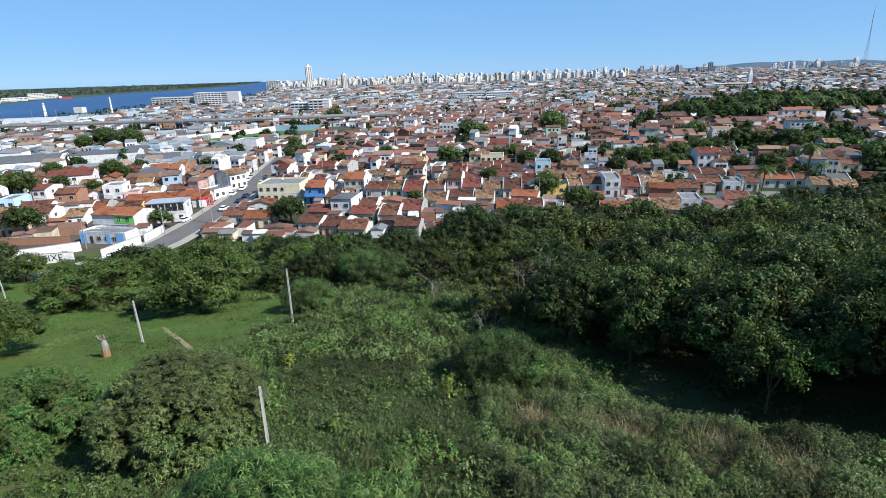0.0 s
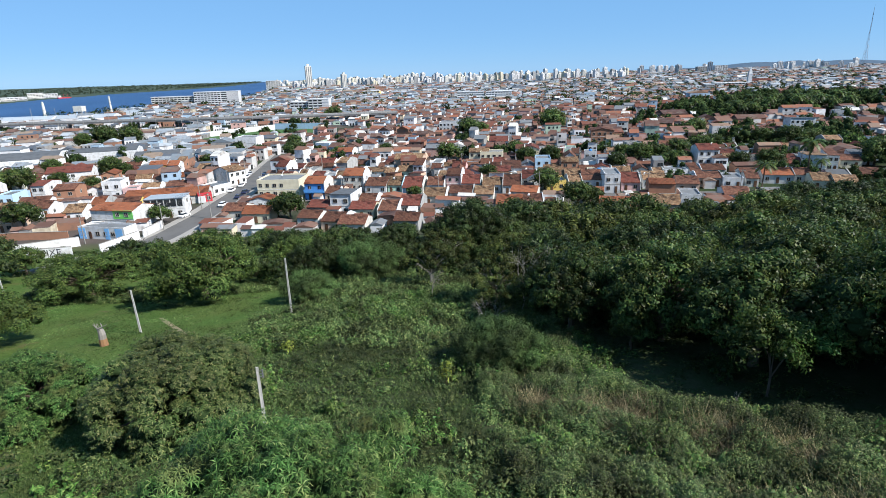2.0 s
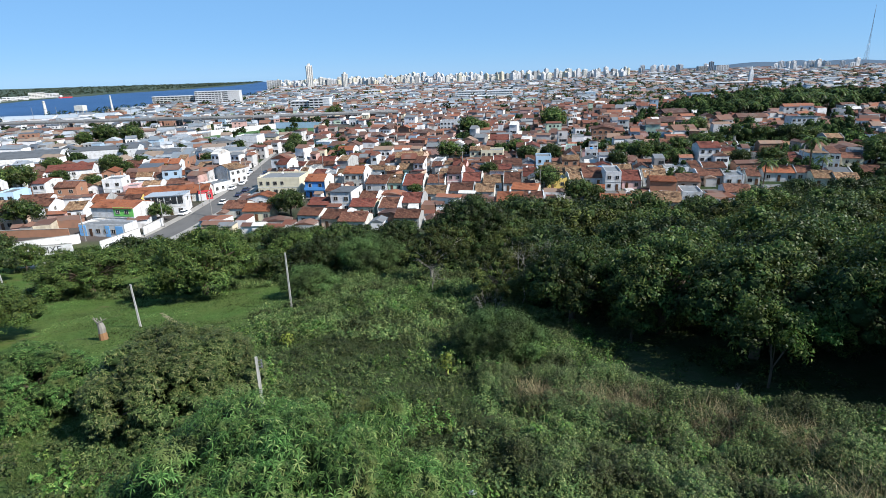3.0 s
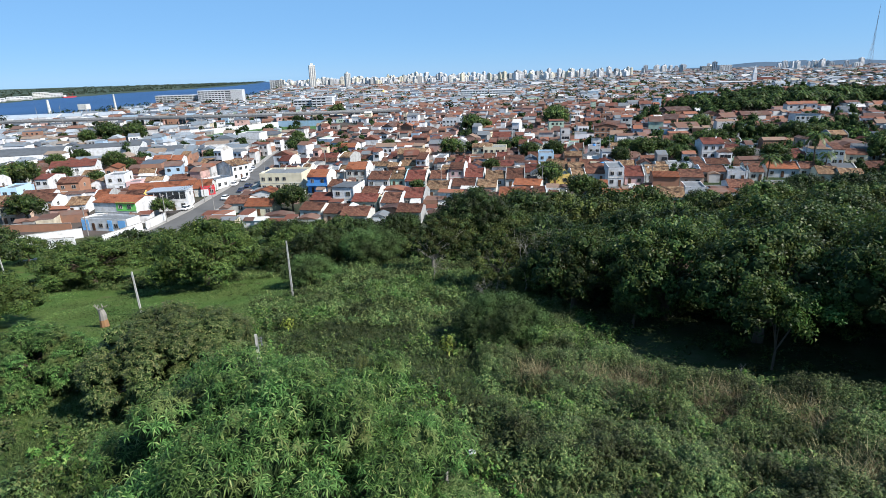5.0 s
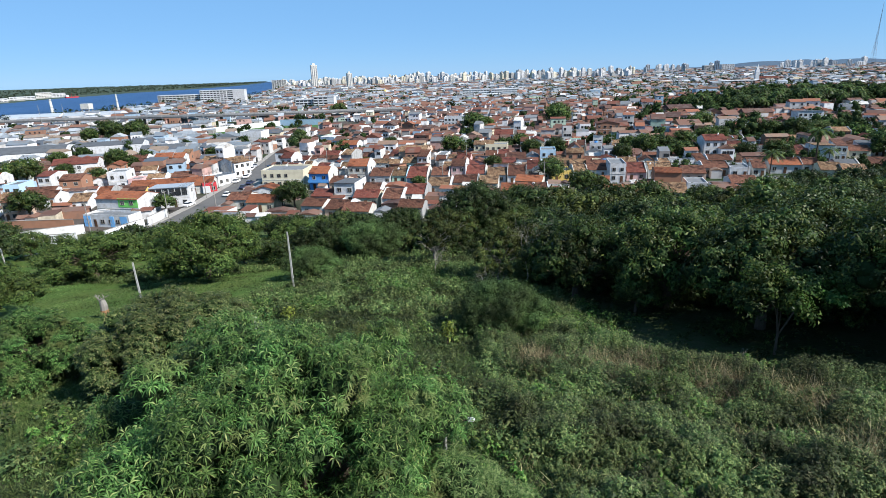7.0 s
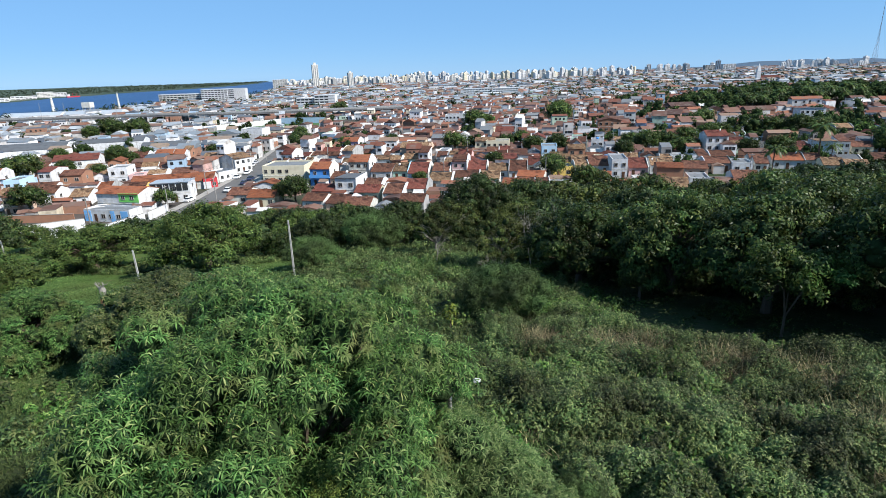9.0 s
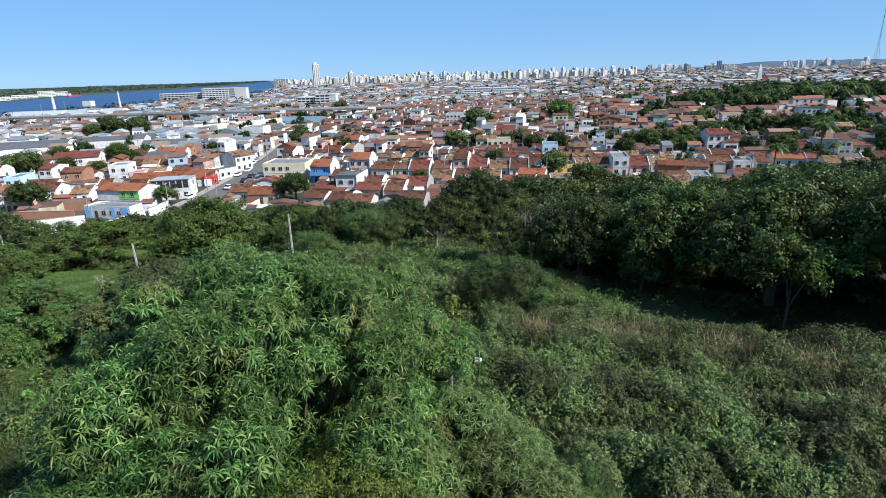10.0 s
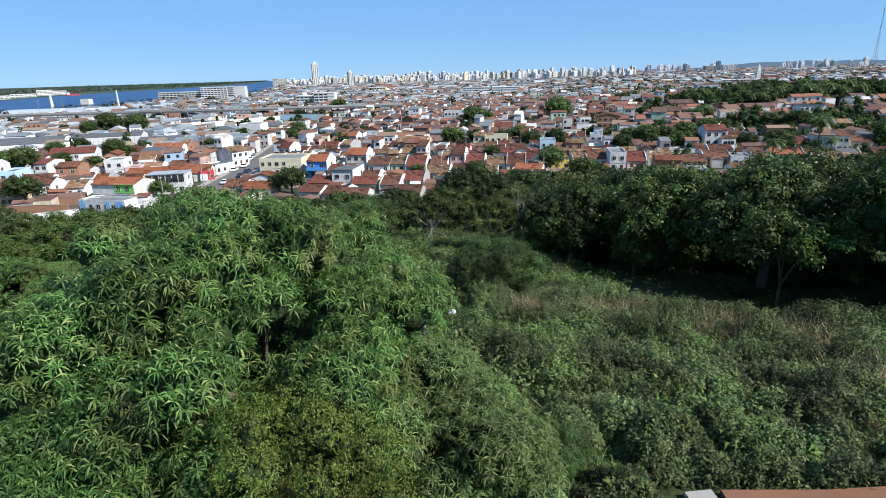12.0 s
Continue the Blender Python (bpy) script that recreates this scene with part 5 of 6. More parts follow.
def far_houses(name, seed, ylo, yhi, du, dv, turn, roofs, xlo, xhi, tall, windows, label, keep=0.9):
    """Rows of simple houses joined into one: walls with windows, and pitched or flat roofs."""
    rng = np.random.default_rng(seed)
    V, F, M = [], [], []
    a = radians(turn)
    ca, sa = math.cos(a), math.sin(a)
    vs = np.arange(ylo - 300, yhi + 300, dv)
    for v in vs:
        street = rng.uniform(-1, 1)
        u = -2600.0
        while u < 2600:
            w = du * rng.choice([0.6, 0.8, 1.0, 1.3, 1.9])
            u += w * rng.choice([0.98, 1.0, 1.25])
            back = rng.uniform(-0.22, 0.22) * dv
            x, y = u * ca - (v + back) * sa, u * sa + (v + street + back) * ca
            if not (ylo < y < yhi and xlo < x < xhi) or abs(x) > 0.86 * y + 30 or x < np.interp(y, BANK_Y, BANK_X) + 25 or rng.uniform() > keep:
                continue
            d = dv * rng.uniform(0.4, 0.95)
            if y < 460 and not clear_at(x, y, 0.4 * max(w, d)):
                continue
            if blocked(x, y):
                continue
            h = (2.6 if tall else 2.1) + 3.0 * (0 + (rng.uniform() < tall) + (rng.uniform() < tall * 0.35)) + rng.uniform(0, 0.8)
            z = gz(x, y)
            b = a + rng.normal(0, 0.13)
            cb, sb = math.cos(b), math.sin(b)

            def P(px, py, pz):
                return (x + px * cb - py * sb, y + px * sb + py * cb, z + pz)

            k, hw, hd = len(V), w * 0.49, d / 2
            V.extend([P(-hw, -hd, -3), P(hw, -hd, -3), P(hw, hd, -3), P(-hw, hd, -3), P(-hw, -hd, h), P(hw, -hd, h), P(hw, hd, h), P(-hw, hd, h)])
            F.extend([(k, k + 1, k + 5, k + 4), (k + 1, k + 2, k + 6, k + 5), (k + 2, k + 3, k + 7, k + 6), (k + 3, k, k + 4, k + 7)])
            M.extend([0] * 4)
            k, kind, o = len(V), rng.uniform(), 0.3
            if kind < 0.62:
                r = min(2.2 if tall else 0.6, hd * 0.42)
                V.extend([P(-hw - 0.1, -hd - o, h - 0.1), P(hw + 0.1, -hd - o, h - 0.1), P(hw + 0.1, 0, h + r), P(-hw - 0.1, 0, h + r), P(hw + 0.1, hd + o, h - 0.1), P(-hw - 0.1, hd + o, h - 0.1)])
                F.extend([(k, k + 1, k + 2, k + 3), (k + 3, k + 2, k + 4, k + 5), (k + 1, k + 4, k + 2), (k, k + 3, k + 5)])
                M.extend([1] * 4)
            elif kind < 0.78:
                r = min(2.0 if tall else 0.6, hw * 0.45)
                V.extend([P(-hw - o, -hd - 0.1, h - 0.1), P(-hw - o, hd + 0.1, h - 0.1), P(0, hd + 0.1, h + r), P(0, -hd - 0.1, h + r), P(hw + o, hd + 0.1, h - 0.1), P(hw + o, -hd - 0.1, h - 0.1)])
                F.extend([(k, k + 3, k + 2, k + 1), (k + 3, k + 5, k + 4, k + 2), (k, k + 5, k + 3), (k + 1, k + 2, k + 4)])
                M.extend([1] * 4)
            else:
                r = rng.uniform(0.05, 0.9)
                V.extend([P(-hw, -hd, h + 0.02), P(hw, -hd, h + 0.02), P(hw, hd, h + r), P(-hw, hd, h + r), P(hw, hd, h), P(-hw, hd, h)])
                F.extend([(k, k + 1, k + 2, k + 3), (k + 3, k + 2, k + 4, k + 5), (k + 1, k + 4, k + 2), (k, k + 3, k + 5)])
                M.extend([1] * 4)
            if windows:
                for fl in range(max(1, int(h / 3))):
                    for px in (-0.5, 0.05, 0.55):
                        if rng.uniform() < 0.75:
                            k, q, s = len(V), px * hw, rng.uniform(0.4, 0.65)
                            zb = fl * 3 + (0.1 if fl == 0 and rng.uniform() < 0.3 else 0.9)
                            V.extend([P(q - s, -hd - 0.06, zb), P(q + s, -hd - 0.06, zb), P(q + s, -hd - 0.06, fl * 3 + 2.1), P(q - s, -hd - 0.06, fl * 3 + 2.1)])
                            F.append((k, k + 1, k + 2, k + 3))
                            M.append(2)
    me = bpy.data.meshes.new(name)
    me.from_pydata(V, [], F)
    for mt in (FAR_WALL, roofs, GLASS):
        me.materials.append(mt)
    me.polygons.foreach_set("material_index", M)
    me.update()
    return tagged(new(name, me), label, "houses", kind="stuff")


KEEP_CLEAR = [(-140, 445, 62), (-400, 930, 50), (37, 905, 60), (-192, 720, 40), (225, 425, 48), (185, 430, 36), (165, 262, 30), (262, 435, 48), (-150, 385, 24), (-172, 378, 20), (-235, 275, 24), (-190, 292, 22)]


def blocked(x, y):
    if x < -200 and 465 < y < 535:
        return True
    return any((x - a) ** 2 + (y - b) ** 2 < r * r for a, b, r in KEEP_CLEAR)


far_houses("clay_roofed_houses", 1, 200, 760, 4.7, 9.2, -7, CLAY_ROOFS, -110, 2000, 0.24, True, "crowd of small plastered houses under clay tile roofs")
far_houses("mixed_roofed_houses", 2, 190, 620, 6.4, 11, 11, MIXED_ROOFS, -2000, -110, 0.16, True, "low town quarter of white walls, clay and sheet roofs")
far_houses("slope_houses", 6, 220, 560, 9, 17, -14, CLAY_ROOFS, 95, 2000, 0.15, True, "houses scattered on the wooded slope", keep=0.5)
far_houses("yard_sheds", 8, 138, 300, 4.2, 6.5, -6, CLAY_ROOFS, -75, 95, 0.0, False, "low lean-to sheds and back rooms between the houses", keep=0.85)
far_houses("garden_sheds", 9, 146, 260, 4.4, 7.0, 12, CLAY_ROOFS, -220, -95, 0.0, False, "low sheds in back yards", keep=0.7)
far_houses("middle_town_houses", 3, 620, 1150, 8.0, 13, 4, MIXED_ROOFS, -2000, 2000, 0.3, False, "pale low buildings of the middle town")
far_houses("outer_town_houses", 4, 1150, 2300, 15, 23, 8, MIXED_ROOFS, -2000, 2200, 0.35, False, "far pale rooftops of the city")
far_houses("edge_town_houses", 5, 2300, 4300, 30, 48, -5, MIXED_ROOFS, -2500, 4200, 0.4, False, "thin far spread of city rooftops", keep=0.7)


def clumps(name, seed, centres, radius, n, leaf, mat, label):
    """Far tree crowns joined into one."""
    rng = np.random.default_rng(seed)
    out, cv, cf, k = [], [], [], 0
    for x, y, s in centres:
        lb = lobes_of(rng, radius * s, radius * s, radius * s * 0.75, radius * s * 0.9, 6, radius * s * 0.45)
        p, d = on_lobes(rng, lb, n, 0.1)
        o = np.array([[x, y, gz(x, y)]])
        out.append(leaf_tris(rng, p + o, d, leaf, leaf * 0.8))
        if n > 100:
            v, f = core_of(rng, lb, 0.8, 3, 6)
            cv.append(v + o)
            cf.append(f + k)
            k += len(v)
    me = soup(name, np.concatenate(out), (mat, SHADED_INNER), (np.concatenate(cv), np.concatenate(cf)) if cv else None)
    return tagged(new(name, me), label, "trees", kind="stuff")


def scattered(seed, n, ylo, yhi, xlo=-3000, xhi=3000, smin=0.6, smax=1.4):
    rr = random.Random(seed)
    out = []
    while len(out) < n:
        y = rr.uniform(ylo, yhi)
        x = rr.uniform(max(xlo, -0.85 * y), min(xhi, 0.85 * y))
        if x > np.interp(y, BANK_Y, BANK_X) + 12:
            out.append((x, y, rr.uniform(smin, smax)))
    return out


clumps("town_trees", 1, scattered(1, 360, 250, 720, smin=0.4, smax=1.0), 4.4, 230, 0.8, FAR_LEAF, "dark green trees between the far houses")
clumps("city_trees", 2, scattered(2, 1500, 620, 1900, smin=0.35, smax=0.95), 6.0, 44, 2.2, FAR_LEAF, "dark green trees scattered through the city")
clumps("suburb_trees", 9, [q for q in scattered(16, 1500, 560, 1900, smin=0.4, smax=1.1) if q[0] > 0.12 * q[1]], 6.0, 44, 2.2, FAR_LEAF, "dark green trees among the suburbs")
clumps("edge_trees", 3, scattered(3, 420, 1900, 4200, smin=0.6, smax=1.1), 5, 30, 4.5, FAR_LEAF, "far dark tree groups at the edge of the city")
def palm_hill():
    rr = random.Random(14)
    out = []
    while len(out) < 170:
        x, y = rr.uniform(150, 320), rr.uniform(375, 490)
        if ((x - 232) / 75) ** 2 + ((y - 430) / 46) ** 2 < 1:
            out.append((x, y, rr.uniform(0.7, 1.3)))
    return out


clumps("right_slope_trees", 4, scattered(4, 90, 250, 520, 105, 420) + palm_hill(), 4.6, 260, 1.05, FAR_LEAF, "dense dark trees on the far slope")
clumps("garden_trees", 8, [q for q in scattered(15, 150, 178, 300, 55, 240, 0.4, 0.85) if clear_at(q[0], q[1], 1.2)], 4.4, 260, 0.7, FAR_LEAF, "dark green trees in gardens between houses")
clumps("bank_bushes", 7, [(160 + (i * 37 % 30), 246 + (i * 23 % 24), 0.5 + (i % 4) * 0.12) for i in range(26)], 4.0, 130, 0.9, BRIGHT, "bright green scrub on an open slope")
clumps("riverside_trees", 5, [(np.interp(y, BANK_Y, BANK_X) + 18 + (i * 7) % 16, y, 0.5 + (i * 37 % 10) / 14) for i, y in enumerate(np.arange(580, 1250, 14.0))], 6.0, 70, 1.8, FAR_LEAF, "green trees along the river bank")


def shore_trees():
    rr = random.Random(9)
    out = []
    for i in range(2000):
        y = rr.uniform(1150, 4550)
        k = rr.random() ** 1.6
        fx = float(np.interp(y, FAR_Y, FAR_X))
        x = fx - 75 - k * 1500
        if x > -0.88 * y - 60:
            out.append((x, y, rr.uniform(0.4, 0.9)))
    return out


clumps("far_shore_trees", 6, shore_trees(), 5.0, 26, 3.2, HAZY_SHORE_LEAF, "low mangrove woods on the far river bank, paled as by haze")


# ---- skyline ----
BAND = surface("far_window_band", (0.16, 0.17, 0.18), (0.1, 0.1, 0.11), rough=0.4, bump=0)


def tower_kind(w, d, h, floors):
    body, band = G(), G()
    body.box(-w / 2, -d / 2, -4, w / 2, d / 2, h)
    body.box(-w / 5, -d / 5, h, w / 5, d / 5, h + 3.5)
    for i in range(3):
        x = -w / 2 + w * (i + 0.5) / 3
        band.box(x - w * 0.07, -d / 2 - 0.12, 1.5, x + w * 0.07, -d / 2, h - 1.5)
    for i in range(2):
        y = -d / 2 + d * (i + 0.5) / 2
        band.box(w / 2, y - d * 0.08, 1.5, w / 2 + 0.12, y + d * 0.08, h - 1.5)
    return body.mesh("body", [PAINT["white"]]), band.mesh("windows", [BAND])


TOWERS = [tower_kind(15, 13, 36, 11), tower_kind(19, 14, 42, 13), tower_kind(13, 13, 33, 10), tower_kind(24, 14, 30, 9)]
TOWER_PAINT = ["white"] * 5 + ["off-white"] * 3 + ["cream", "grey cement"]


def tower(x, y, kind, s, sz, colour, turn, label=""):
    e = base("apartment_tower", Matrix.LocRotScale((x, y, gz(x, y)), Euler((0, 0, radians(turn))), (s, s, sz)), label or f"{colour} apartment tower on the city skyline", "tower block", "skyline towers")
    b, w = TOWERS[kind]
    dressed(link_part("body", b, e), PAINT[colour])
    link_part("facade_glazing", w, e)


rt = random.Random(77)
for i in range(290):
    u = rt.random()
    px = 487 + 620 * u
    y = rt.uniform(1950, 2650)
    tilt = -0.035 + (px - 780) * 0.000985
    grow = 0.72 + 0.32 * u
    tower(tilt * y, y, rt.randrange(4), rt.uniform(0.65, 1.0), rt.uniform(0.6, 1.0) * grow * y / 2250, rt.choice(TOWER_PAINT), rt.uniform(15, 60))
for i in range(40):
    y = rt.uniform(2700, 3900)
    px = rt.choice([rt.uniform(1120, 1250), rt.uniform(1330, 1480)])
    tower((-0.035 + (px - 780) * 0.000985) * y * 1.02, y, rt.randrange(4), 1.2, rt.uniform(0.8, 1.2), "white", rt.uniform(-25, 25))
tower(-481, 1820, 1, 1.0, 1.72, "off-white", 25, "tall grey-beige tower standing over the skyline")
tower(-345, 1700, 2, 1.1, 1.35, "off-white", 30, "slim off-white tower of the city centre")


# ---- larger buildings in the town ----
def banded(name, x, y, turn, w, d, floors, colour, label, category, bays=8, blank=0.0, floor_h=3.2, slot=(0.9, 2.4)):
    """A block with rows of windows in recessed bands."""
    e = base(name, pose(x, y, gz(x, y), 0, 0, turn), label, category)
    h = floors * floor_h
    g = G()
    g.box(-w / 2, 0, -3, w / 2, d, h)
    part("body", g, PAINT[colour], e)
    for f in range(floors):
        g = G()
        z = f * floor_h
        g.box(-w / 2 - 0.1, -0.35, z + floor_h - 0.5, w / 2 + 0.1, 0.0, z + floor_h - 0.2)
        part("ledge", g, PAINT["white"], e)
        n = int(bays * (1 - blank))
        for i in range(n):
            x0 = -w / 2 + w * (1 - blank) * (i + 0.12) / n
            x1 = -w / 2 + w * (1 - blank) * (i + 0.88) / n
            g = G()
            g.box(x0, -0.1, z + slot[0], x1, 0.03, z + slot[1])
            part("window", g, GLASS, e)
    g = G()
    g.box(-w / 2 - 0.2, -0.2, h + 0.003, w / 2 + 0.2, d + 0.2, h + 0.7)
    part("parapet", g, PAINT["white"], e)
    return e


banded("office_block", 16, 900, -2, 42, 14, 4, "white", "long white slab building with window bands", "building", 9, slot=(1.2, 1.9))
banded("office_block", 60, 893, -2, 40, 14, 4, "white", "long white slab building with window bands", "building", 9, slot=(1.2, 1.9))
banded("office_block", 38, 872, -2, 50, 12, 2, "off-white", "low white front building of the slab blocks", "building", 9)
banded("hospital", -432, 960, 8, 44, 20, 7, "white", "white seven-storey hospital with banded windows", "hospital", 8)
banded("hospital_wing", -396, 966, 8, 30, 20, 7, "white", "plain white windowless stair wing", "building", 3, 0.6)
banded("parking_block", -492, 962, 8, 74, 18, 5, "off-white", "open concrete parking building by the river", "parking building", 12)
banded("apartment_block", -203, 712, 0, 26, 14, 4, "white", "white apartment block with dark windows", "building", 5)
banded("apartment_block", -178, 705, 0, 26, 14, 5, "white", "white apartment block with dark windows", "building", 5, 0.3)
banded("warehouse", -186, 1180, 0, 36, 20, 3, "yellow", "bright yellow warehouse among pale roofs", "warehouse", 6)
banded("office_block", 1290, 2900, 0, 60, 30, 10, "white", "far white block standing on the horizon", "building", 5)
banded("office_block", 1225, 2950, 0, 60, 30, 9, "grey cement", "far dark grey block on the horizon", "building", 5)
banded("river_hotel", -660, 2010, 10, 50, 25, 9, "off-white", "pale riverside block of the city centre", "building", 6)
banded("church_hall", 500, 1060, -8, 70, 22, 3, "off-white", "long pale hall beside a church", "hall", 12)


def chimney(x, y, h, r, label):
    e = base("chimney", pose(x, y, gz(x, y)), label, "chimney", "factory chimneys")
    g = G()
    g.tube([(0, 0, -2), (0, 0, 0), (0, 0, h)], [r * 1.2, r * 1.15, r * 0.6], 14)
    part("shaft", g, PAINT["off-white"], e)
    for k in (0.93, 0.6, 0.3):
        g = G()
        q = r * (1.15 - 0.55 * k) + 0.12
        g.tube([(0, 0, h * k), (0, 0, h * k + 0.8)], [q, q], 14)
        part("ring", g, PAINT["grey cement"], e)


chimney(-480, 637, 24, 1.9, "tall off-white factory chimney by the river")
chimney(-478, 760, 26, 1.5, "tall off-white factory chimney among sheds")


def water_tower(x, y):
    e = base("water_tower", pose(x, y, gz(x, y)), "pale concrete water tower on four legs", "water tower")
    for sx in (-4, 4):
        for sy in (-3, 3):
            g = G()
            g.box(sx - 0.5, sy - 0.5, -2, sx + 0.5, sy + 0.5, 12)
            part("leg", g, CONCRETE, e)
    g = G()
    g.box(-5, -4, 12.003, 5, 4, 18)
    part("tank", g, PAINT["off-white"], e)


water_tower(-440, 640)


VIADUCT = surface("dark_grey_viaduct_concrete", (0.130, 0.130, 0.134), (0.075, 0.074, 0.074), fine=2, coarse=0.2, vary=0)


def viaduct():
    """A raised road on pillars, with a ramp that curls off it."""
    line = [(-620, 470), (-425, 505), (-300, 512), (-225, 508), (-150, 515), (-60, 530)]
    e = base("viaduct", pose(-300, 510, gz(-300, 510)), "grey concrete viaduct crossing the low quarter", "viaduct")
    o = Vector((-300, 510, gz(-300, 510)))

    def ribbon(pts, z0, z1, cross, name, mat):
        """One bent piece: a cross-section (sideways, up) carried along the line."""
        g, n, m = G(), len(pts), len(cross)
        for i, (x, y) in enumerate(pts):
            (xa, ya), (xb, yb) = pts[max(i - 1, 0)], pts[min(i + 1, n - 1)]
            d = Vector((xb - xa, yb - ya, 0)).normalized()
            z = -13 + z0 + (z1 - z0) * i / (n - 1)
            g.v.extend((x + d.y * s - o.x, y - d.x * s - o.y, z + u - o.z) for s, u in cross)
        for i in range(n - 1):
            g.f.extend((i * m + k, i * m + (k + 1) % m, (i + 1) * m + (k + 1) % m, (i + 1) * m + k) for k in range(m))
        g.f.extend([tuple(reversed(range(m))), tuple(range((n - 1) * m, n * m))])
        g.m = [0] * len(g.f)
        part(name, g, mat, e)

    def deck(pts, w, z0, z1, name):
        ribbon(pts, z0, z1, [(-w / 2, -1.3), (w / 2, -1.3), (w / 2, 0), (-w / 2, 0)], name, VIADUCT)
        for k in (-1, 1):
            ribbon(pts, z0, z1, [(k * w / 2 - 0.15, 0.003), (k * w / 2 + 0.15, 0.003), (k * w / 2 + 0.15, 1.0), (k * w / 2 - 0.15, 1.0)], "railing", PAINT["grey cement"])
        for i in range(0, len(pts), 2):
            x, y = pts[i][0] - o.x, pts[i][1] - o.y
            pl = G()
            pl.box(x - 1, y - 1, -4, x + 1, y + 1, -13 + z0 + (z1 - z0) * i / (len(pts) - 1) - 1.3 - o.z)
            part("pillar", pl, VIADUCT, e)

    fine = []
    for (xa, ya), (xb, yb) in zip(line, line[1:]):
        k = 4
        fine.extend((xa + (xb - xa) * i / k, ya + (yb - ya) * i / k) for i in range(k))
    deck(fine + [line[-1]], 13, 7, 7, "deck")
    curl = [(-262 + 34 * math.cos(a), 474 + 30 * math.sin(a)) for a in np.linspace(radians(80), radians(-70), 12)] + [(-285, 437), (-320, 420)]
    deck(curl, 8, 6.5, 1.2, "ramp")


viaduct()


def lattice_mast(x, y, h, spread, label):
    """A slim tapering lattice mast on four splayed legs, with a whip on top."""
    e = base("radio_mast", pose(x, y, gz(x, y)), label, "mast")

    def half(z):
        k = z / h
        return spread * (1 - k) ** 2.2 * 0.5 + 0.8 * (1 - 0.6 * k)

    levels = [h * i / 22 for i in range(23)]
    for sx, sy in ((-1, -1), (1, -1), (1, 1), (-1, 1)):
        g = G()
        g.tube([(sx * half(z), sy * half(z), z - (3 if z == 0 else 0)) for z in levels], [0.2 - 0.006 * i for i in range(23)], 5)
        part("leg", g, STEEL, e)
    for i in range(22):
        g = G()
        a, b, za, zb = half(levels[i]), half(levels[i + 1]), levels[i], levels[i + 1]
        ring = [(-1, -1), (1, -1), (1, 1), (-1, 1)]
        for k in range(4):
            (px, py), (qx, qy) = ring[k], ring[(k + 1) % 4]
            g.tube([(px * a, py * a, za), (qx * b, qy * b, zb)], [0.06, 0.06], 4)
            g.tube([(qx * a, qy * a, za), (px * b, py * b, zb)], [0.06, 0.06], 4)
        part("brace", g, STEEL, e)
    g = G()
    g.tube([(0, 0, h - 1), (0, 0, h + 16)], [0.4, 0.15], 6)
    part("antenna", g, STEEL, e)


lattice_mast(886, 1300, 136, 12, "tall thin steel lattice mast on the far hill")


def church(x, y):
    e = base("church", pose(x, y, gz(x, y), 0, 0, -8), "white church with a slender spire", "church")
    g = G()
    g.hexa([(-4, 0, -3), (4, 0, -3), (4, 8, -3), (-4, 8, -3)], [(-3.4, 0.6, 22), (3.4, 0.6, 22), (3.4, 7.4, 22), (-3.4, 7.4, 22)])
    part("tower", g, PAINT["white"], e)
    g = G()
    g.hexa([(-3.6, 0.4, 22.003), (3.6, 0.4, 22.003), (3.6, 7.6, 22.003), (-3.6, 7.6, 22.003)], [(-0.4, 3.6, 36), (0.4, 3.6, 36), (0.4, 4.4, 36), (-0.4, 4.4, 36)])
    part("spire", g, PAINT["white"], e)
    g = G()
    g.box(5, 2, -3, 38, 16, 10)
    part("nave", g, PAINT["off-white"], e)
    g = G()
    g.hexa([(4.5, 1.5, 10.003), (38.5, 1.5, 10.003), (38.5, 16.5, 10.003), (4.5, 16.5, 10.003)], [(4.5, 8.9, 14), (38.5, 8.9, 14), (38.5, 9.1, 14), (4.5, 9.1, 14)])
    part("roof", g, ROOFING["dark red tile"], e)


church(566, 1140)


